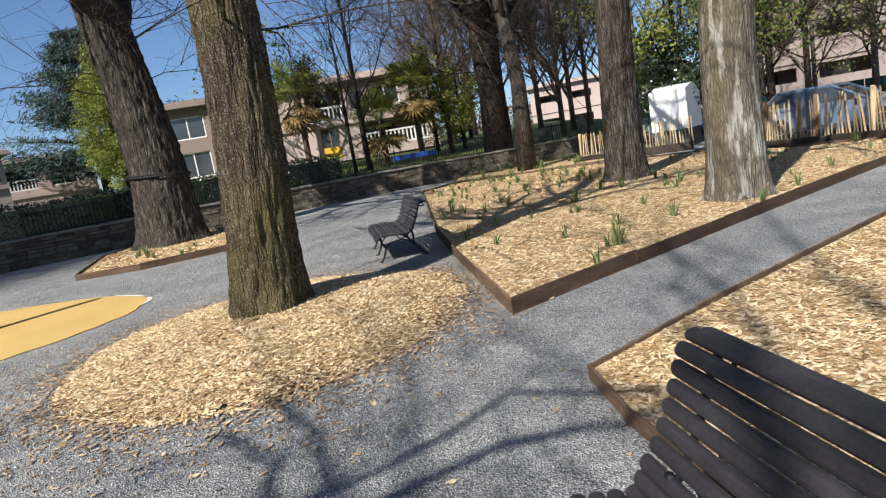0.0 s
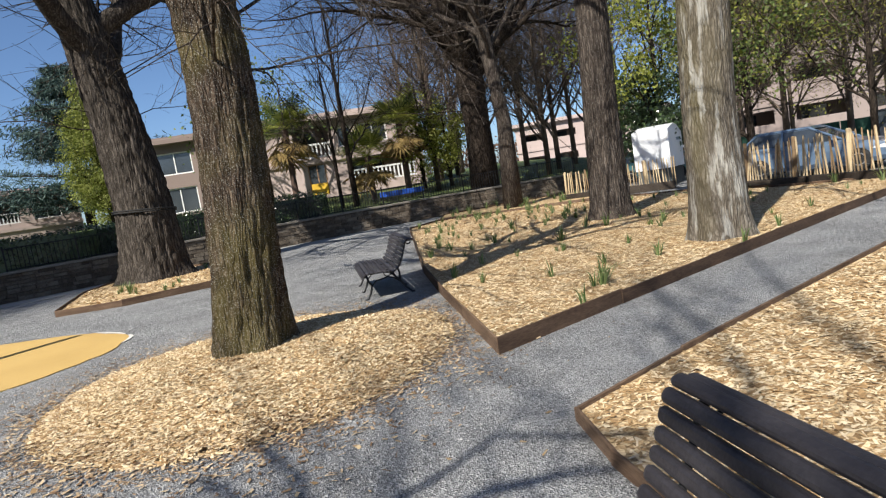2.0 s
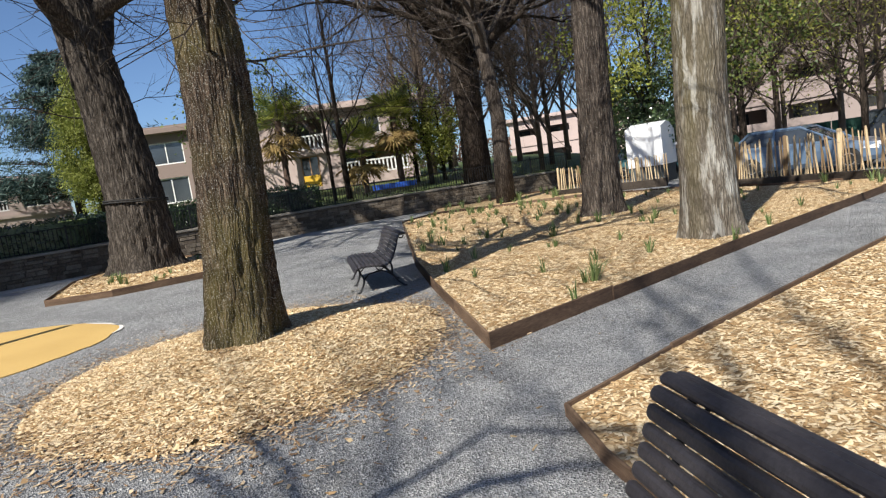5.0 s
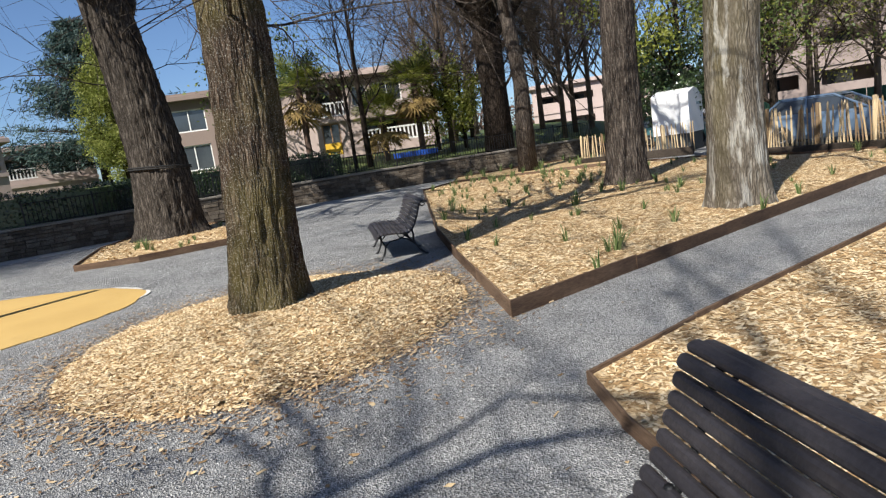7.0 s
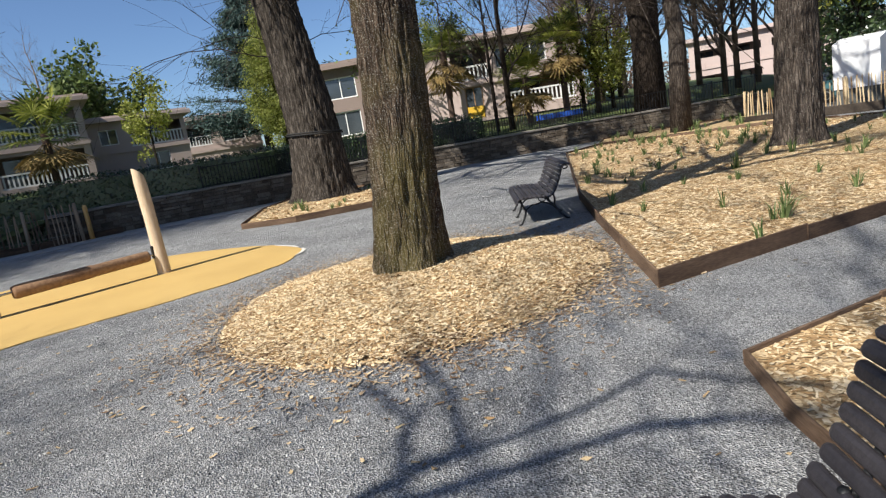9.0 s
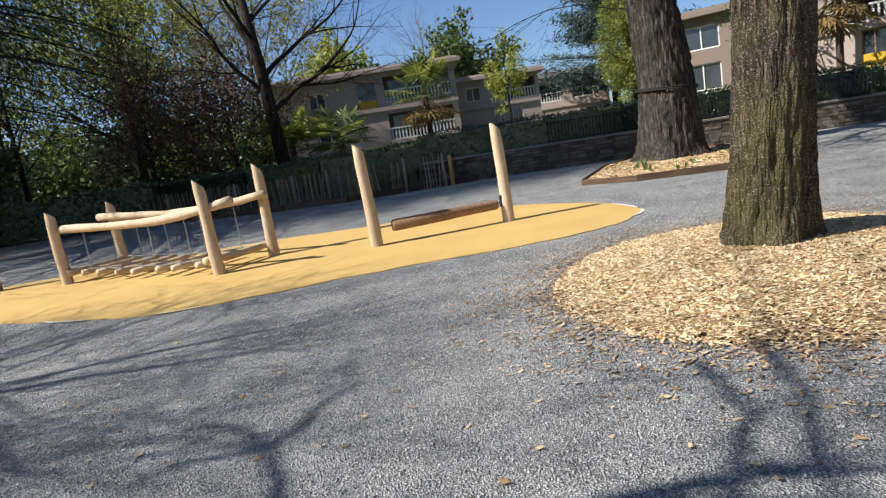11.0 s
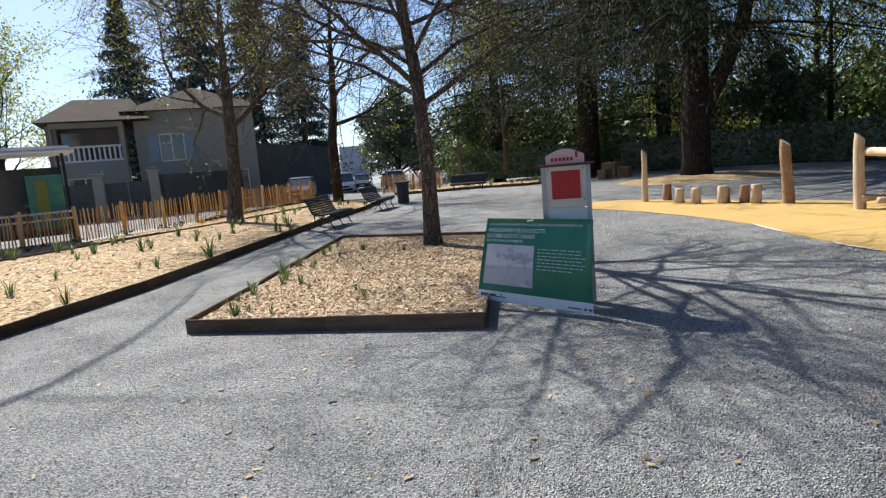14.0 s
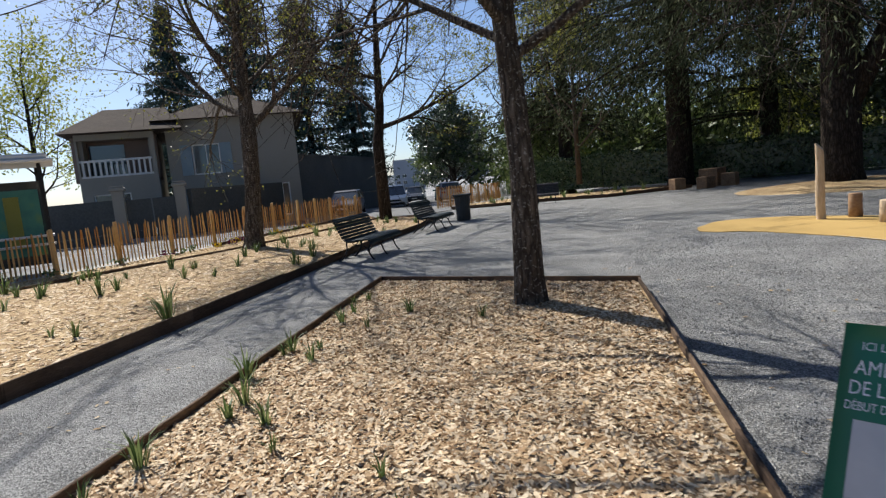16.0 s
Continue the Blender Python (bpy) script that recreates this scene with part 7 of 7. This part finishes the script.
def plant_bed(outline, count, label, seed, fill=0.09, big=1.0, keep=None):
    r = random.Random(seed)
    xs3, ys3 = [p[0] for p in outline], [p[1] for p in outline]
    made = 0
    while made < count:
        x, y = r.uniform(min(xs3), max(xs3)), r.uniform(min(ys3), max(ys3))
        if not inside(outline, np.array([x]), np.array([y]))[0] or (keep and not keep(x, y)):
            continue
        k = big * r.uniform(0.65, 1.25)
        ob = new("daffodil_tuft", r.choice(tufts))
        ob.matrix_world = pose(x, y, gz(x, y) + fill, r.gauss(0, 5), r.gauss(0, 5), r.uniform(0, 360)) @ Matrix.Scale(k, 4)
        tagged(ob, label, "plant", group="daffodil tufts")
        made += 1


plant_bed(BED_A, 120, "green daffodil tuft without flowers in pale mulch", 1, keep=lambda x, y: math.hypot(x - 7.6, y + 6.8) > 0.7 and math.hypot(x - 12.9, y + 8.3) > 0.8)
plant_bed(BED_A, 34, "green daffodil tuft at the back of the bed", 6, keep=lambda x, y: x > 14.5)
plant_bed(BED_A2, 28, "green bulb tuft in the strip by the wall", 2, big=1.25)
plant_bed(BED_B, 16, "small green daffodil tuft in pale mulch", 3, fill=0.06)
plant_bed(BED_C, 9, "thin green tuft in pale mulch", 4, big=0.75, keep=lambda x, y: x < -1.2)
for k in range(14):
    t = rnd.random()
    x, y = -2.95 + rnd.uniform(0.03, 0.45) , 6.3 + 6.2 * t
    ob = new("daffodil_tuft", rnd.choice(tufts))
    ob.matrix_world = pose(x, y, 0.09, 0, 0, rnd.uniform(0, 360)) @ Matrix.Scale(rnd.uniform(0.55, 0.95), 4)
    tagged(ob, "thin green tuft along the board edge", "plant", group="daffodil tufts")
plant_bed(BED_L, 70, "dark green daffodil tuft in pale mulch", 5, big=1.25)
plant_bed(BED_T, 14, "green tuft in mulch round the old tree", 7)
plant_bed(BED_FAR, 25, "green bulb tuft behind the far bench", 8, big=1.3)
for k, (x, y, _) in enumerate(along([(-12.6, 13.3), (-11.0, 17.6), (-9.7, 21.4), (-8.7, 27.0)], 0.55)):
    r = random.Random(300 + k)
    s = Shape()
    for _ in range(26):
        c = Vector((r.gauss(0, 0.1), r.gauss(0, 0.1), r.uniform(0.03, 0.16)))
        q = Vector((r.gauss(0, 1), r.gauss(0, 1), r.gauss(0, 1))).normalized() * 0.035
        w = q.orthogonal().normalized() * 0.03
        s.add([c - q, c - w, c + q, c + w], [(0, 1, 2, 3)])
    x += r.uniform(-0.15, 0.25)
    if r.random() < 0.65:
        solo("pansy_clump", s, M["flower_yellow"] if r.random() < 0.2 else M["flower"] if r.random() < 0.6 else M["blade"], "low clump of pansies at the fence foot", "plant", pose(x, y, 0.07), group="pansy clumps")

# ---- loose chips, stones and leaves ----
nr = np.random.default_rng(5)
SPLINTER_V = np.array([(-0.6, -0.25, 0.0), (0.55, -0.4, 0.5), (0.6, 0.2, 0.1), (-0.5, 0.35, 0.4)])
FLAKE_V = np.array([(-0.5, -0.5, 0.3), (0.35, -0.55, 0.0), (0.6, 0.45, 0.5), (-0.3, 0.6, 0.1)])
SHRED_F = np.array([(0, 1, 2), (0, 2, 3)])
PEBBLE_V = np.array([(-0.45, -0.3, -0.3), (0.45, -0.25, -0.25), (0.05, 0.48, -0.3), (0.0, 0.02, 0.4)])
CHIP_F = np.array([(0, 1, 3), (1, 2, 3), (2, 0, 3), (2, 1, 0)])


def chips(outline, count, z, name, label, mat, size=(0.055, 0.019, 0.006), edge=0.0, heap=None, keep=None, flat=0.7):
    """Wood chips strewn over an outline; heap(x, y) gives the height under them."""
    xs4, ys4 = [p[0] for p in outline], [p[1] for p in outline]
    x = nr.uniform(min(xs4) - edge, max(xs4) + edge, count * 3)
    y = nr.uniform(min(ys4) - edge, max(ys4) + edge, count * 3)
    ok = inside(outline, x, y)
    if heap is None:
        for dx, dy in ((0.045, 0.0), (-0.045, 0.0), (0.0, 0.045), (0.0, -0.045)):
            ok &= inside(outline, x + dx, y + dy)
    if keep is not None:
        ok &= keep(x, y)
    x, y = x[ok][:count], y[ok][:count]
    zz = (heap(x, y) if heap else np.array([gz(a, b) for a, b in zip(x, y)]) + z) + np.abs(nr.normal(0, 0.003, len(x)))
    n = len(x)
    szs = np.stack([size[0] * nr.uniform(0.4, 1.5, n), size[1] * nr.uniform(0.5, 1.5, n), size[2] * nr.uniform(0.6, 1.6, n)], 1)
    half = n // 2
    v, f = scatter(nr, SPLINTER_V, SHRED_F, np.stack([x, y, zz], 1)[:half], szs[:half], flat=flat)
    v2, f2 = scatter(nr, FLAKE_V, SHRED_F, np.stack([x, y, zz], 1)[half:], szs[half:], flat=flat)
    v, f = np.concatenate([v, v2]), np.concatenate([f, f2 + len(v)])
    ob = new(name, raw(name, v, f, mat))
    return tagged(ob, label, "wood chips", kind="stuff")


mx, my = sum(p[0] for p in MOUND) / len(MOUND), sum(p[1] for p in MOUND) / len(MOUND)
mr = np.array([math.hypot(x - mx, y - my) for x, y in MOUND])
ma = np.array([math.atan2(y - my, x - mx) for x, y in MOUND])
order = np.argsort(ma)


def mound_height(x, y):
    r, a = np.hypot(x - mx, y - my), np.arctan2(y - my, x - mx)
    k = r / np.interp(a, ma[order], mr[order], period=2 * math.pi)
    return 0.15 * np.interp(k, [0.25, 0.55, 0.8, 0.93, 1.0, 1.2], [1.0, 0.85, 0.5, 0.2, 0.01, 0.0]) + 0.008


def ragged(x, y):
    r, a = np.hypot(x - mx, y - my), np.arctan2(y - my, x - mx)
    k = r / np.interp(a, ma[order], mr[order], period=2 * math.pi)
    edge = 0.85 + 0.06 * np.sin(a * 7 + 1) + 0.04 * np.sin(a * 17)
    return nr.random(len(x)) < 1.0 - ((k - edge) * 5).clip(0, 0.8)


chips(MOUND, 70000, 0, "wood_chips", "pale wood chips heaped round the linden", M["chip"], heap=mound_height, keep=ragged, flat=0.78)
RIM = [(mx + (x - mx) * 1.5 + nr.uniform(-0.1, 0.1), my + (y - my) * 1.5 + nr.uniform(-0.1, 0.1)) for x, y in MOUND]


def thinning(x, y):
    r, a = np.hypot(x - mx, y - my), np.arctan2(y - my, x - mx)
    k = r / np.interp(a, ma[order], mr[order], period=2 * math.pi)
    return (k > 0.84) & (nr.random(len(x)) < np.exp(-(k - 0.92).clip(0) * 7.5))


chips(RIM, 30000, 0, "wood_chips", "stray brown wood chips spilling over the gravel", M["chip_old"], size=(0.046, 0.015, 0.006), heap=mound_height, keep=thinning, flat=0.85)
chips(BED_C, 76000, 0.094, "wood_chips", "pale wood chips in the young tree's bed", M["chip_pale"], flat=0.7)
chips(BED_A, 76000, 0.094, "wood_chips", "pale wood chips in the daffodil bed", M["chip"], keep=lambda x, y: x < 13.5, flat=0.84)
chips(BED_A, 9000, 0.094, "wood_chips", "pale wood chips at the back of the bed", M["chip"], size=(0.075, 0.035, 0.01), keep=lambda x, y: x >= 13.5)
chips(BED_B, 66000, 0.064, "wood_chips", "pale wood chips in the bed behind the bench", M["chip"], keep=lambda x, y: (x > 0.3) & (y > -8), flat=0.84)
chips(BED_L, 22000, 0.094, "wood_chips", "pale wood chips in the fence bed", M["chip_pale"], size=(0.07, 0.03, 0.008), flat=0.84)
chips(BED_T, 5000, 0.094, "wood_chips", "pale wood chips round the old tree", M["chip"], size=(0.08, 0.035, 0.01))
chips(BED_F, 5000, 0.074, "wood_chips", "wood chips at the fence foot", M["chip"], size=(0.07, 0.03, 0.008))
chips(BED_FAR, 4000, 0.094, "wood_chips", "wood chips behind the far bench", M["chip"], size=(0.09, 0.04, 0.01))

NEAR = [(-5.0, -1.5), (-4.6, 8), (-3.1, 13.5), (2.0, 13), (5.5, 5.2), (8.5, 2.2), (9.2, -0.5), (8.2, -2.4), (5.2, -1.6), (5.3, -5.5), (4.2, -2.8), (3.2, -1.6)]
chips(NEAR, 800, 0.006, "stray_chips", "scattered chips and leaf bits on the gravel", M["leaf_fallen"], size=(0.04, 0.025, 0.004), flat=0.85)
x = np.concatenate([nr.normal(1.6, 2.2, 34000), nr.uniform(-5, 9, 16000)])
y = np.concatenate([nr.normal(1.8, 2.2, 34000), nr.uniform(-2, 13, 16000)])
ok = inside(NEAR, x, y) & ~inside(BED_C, x, y) & ~inside(RUBBER, x, y) & ~inside(MOUND, x, y)
x, y = x[ok], y[ok]
n = len(x)
sz = nr.uniform(0.006, 0.017, n) * np.where(nr.random(n) < 0.03, 1.6, 1)
v, f = scatter(nr, PEBBLE_V, CHIP_F, np.stack([x, y, sz * 0.12], 1), np.stack([sz * 1.3, sz, sz * 0.8], 1))
ob = new("gravel_stones", raw("gravel_stones", v, f, M["stone_chip"]))
tagged(ob, "loose grey crushed stones on the gravel", "gravel", kind="stuff")
# coarser stones farther out
OPEN = [(3.4, -1.5), (9.2, -1.6), (15.0, 0.3), (14.6, 4.6), (17.5, 11.5), (5.5, 19.0), (0.6, 15.0), (0.4, 6.5)]
x, y = nr.uniform(0.4, 17.5, 60000), nr.uniform(-2, 19, 60000)
ok = inside(OPEN, x, y) & ~inside(BED_A, x, y) & ~inside(BED_T, x, y) & ~inside(RUBBER, x, y) & ~inside(MOUND, x, y)
x, y = x[ok], y[ok]
sz = nr.uniform(0.010, 0.026, len(x))
v, f = scatter(nr, PEBBLE_V, CHIP_F, np.stack([x, y, sz * 0.12], 1), np.stack([sz * 1.3, sz, sz * 0.6], 1))
tagged(new("gravel_stones", raw("gravel_stones", v, f, M["stone_chip"])), "coarse grey stones strewn over the open gravel", "gravel", kind="stuff")
for k in range(90):
    r = random.Random(900 + k)
    x, y = r.uniform(0.5, 7.5), r.uniform(-1.5, 5.5)
    if inside(BED_A, np.array([x]), np.array([y]))[0] or inside(RUBBER, np.array([x]), np.array([y]))[0] or inside(MOUND, np.array([x]), np.array([y]))[0] or y < -1.2:
        continue
    s = Shape()
    L, w = r.uniform(0.02, 0.036), r.uniform(0.009, 0.016)
    s.add([(-L, 0, 0.012), (-L * 0.3, -w, 0.002), (L * 0.5, -w * 0.8, 0.006), (L, 0, 0.014), (L * 0.4, w, 0.004), (-L * 0.4, w, 0.008)], [(0, 1, 2, 3, 4, 5)])
    solo("fallen_leaf", s, M["leaf_fallen"], "dry tan leaf fallen on the gravel", "leaf", pose(x, y, 0.008, r.uniform(-9, 9), r.uniform(-9, 9), r.uniform(0, 360)), group="fallen leaves")

# ---- retaining wall of coursed stone ----
wall = thing("wall_stone", "low retaining wall of coursed brown stone with coping", "wall", kind="structure")
core, cope = Shape(), []
stone_meshes = []
for k in range(6):
    r = random.Random(500 + k)
    s = Shape()
    b = [(-0.5, -0.5), (0.5, -0.5), (0.5, 0.5), (-0.5, 0.5)]
    jit = lambda: r.uniform(-0.045, 0.045)
    rows4 = []
    for yy, inset in ((-0.5, 0.09), (-0.36, 0.0), (0.5, 0.0)):
        rows4 += [(px * (1 - inset) + jit(), yy + jit(), pz * (1 - inset * 1.5) + jit()) for px, pz in b]
    s.add(rows4, [(0, 1, 2, 3)] + [(4 * q + j, 4 * q + 4 + j, 4 * q + 4 + (j + 1) % 4, 4 * q + (j + 1) % 4) for q in range(2) for j in range(4)] + [(11, 10, 9, 8)])
    stone_meshes.append(s.mesh("stone", M["wall_stone"]))
rest = Shape()
placed = 0
rw = random.Random(6)
for (x0, y0), (x1, y1) in zip(WALL, WALL[1:]):
    L, a = math.hypot(x1 - x0, y1 - y0), math.degrees(math.atan2(y1 - y0, x1 - x0))
    base = pose(x0, y0, 0, 0, 0, a)
    core.box(0, -0.02, -0.1, L, 0.34, 0.86, base)
    z = 0.0
    while z < 0.84:
        h = rw.uniform(0.10, 0.16)
        h = min(h, 0.865 - z)
        u = -rw.random() * 0.2
        while u < L:
            w = rw.uniform(0.2, 0.55)
            if u + w > 0.1 and h > 0.04:
                m = base @ pose(u + w / 2, -0.05 + rw.uniform(-0.012, 0.012), z + h / 2) @ Matrix.Diagonal((w - 0.014, 0.12, h - 0.012, 1))
                me = rw.choice(stone_meshes)
                if placed < 300 and y0 < 9:
                    part("stone", me, None, wall, m=m)
                    placed += 1
                else:
                    rest.add([m @ p.co for p in me.vertices], [tuple(q.vertices) for q in me.polygons])
            u += w
        z += h
    u = 0.0
    while u < L - 0.05:
        w = min(rw.uniform(0.6, 1.0), L - u)
        part("coping_stone", Shape().box(0.004, -0.16, 0.868, w - 0.004, 0.36, 0.95 + rw.uniform(-0.006, 0.006), bevel=0.012), M["coping"], wall, m=base @ pose(u, 0, 0))
        u += w
part("mortar_core", core, M["mortar"], wall)
part("stones", rest, M["wall_stone"], wall, kind="stuff")

sleeper = thing("timber_edging", "dark timber sleepers at the foot of the weathered palings", "edging", kind="structure")
EDGE = [(20.9, 9.6), (19.6, 11.6), (18.3, 13.6), (17.6, 16.0), (17.4, 19.5), (17.7, 24.5)]
for (x0, y0), (x1, y1) in zip(EDGE, EDGE[1:]):
    L, a = math.hypot(x1 - x0, y1 - y0), math.degrees(math.atan2(y1 - y0, x1 - x0))
    part("sleeper", Shape().box(0.01, -0.1, -0.03, L - 0.01, 0.1, 0.2, bevel=0.015), M["board"], sleeper, m=pose(x0, y0, 0, 0, 0, a))

# low sleepers before the pale palings
for line, label in (([(13.7, -12.82), (10.05, -13.52), (6.5, -14.95)], "dark timber sleepers before the palings of the car park"), ([(22.2, -12.05), (18.65, -14.65)], "dark timber sleepers before the palings of a cabinet")):
    row = thing("timber_edging", label, "edging", kind="structure")
    for (x0, y0), (x1, y1) in zip(line, line[1:]):
        L, a = math.hypot(x1 - x0, y1 - y0), math.degrees(math.atan2(y1 - y0, x1 - x0))
        n = max(1, round(L / 1.9))
        for k in range(n):
            part("sleeper", Shape().box(L * k / n + 0.008, -0.09, -0.03, L * (k + 1) / n - 0.008, 0.09, 0.27 + 0.012 * (k % 2), bevel=0.015), M["sleeper"], row, m=pose(x0, y0, 0, 0, 0, a))
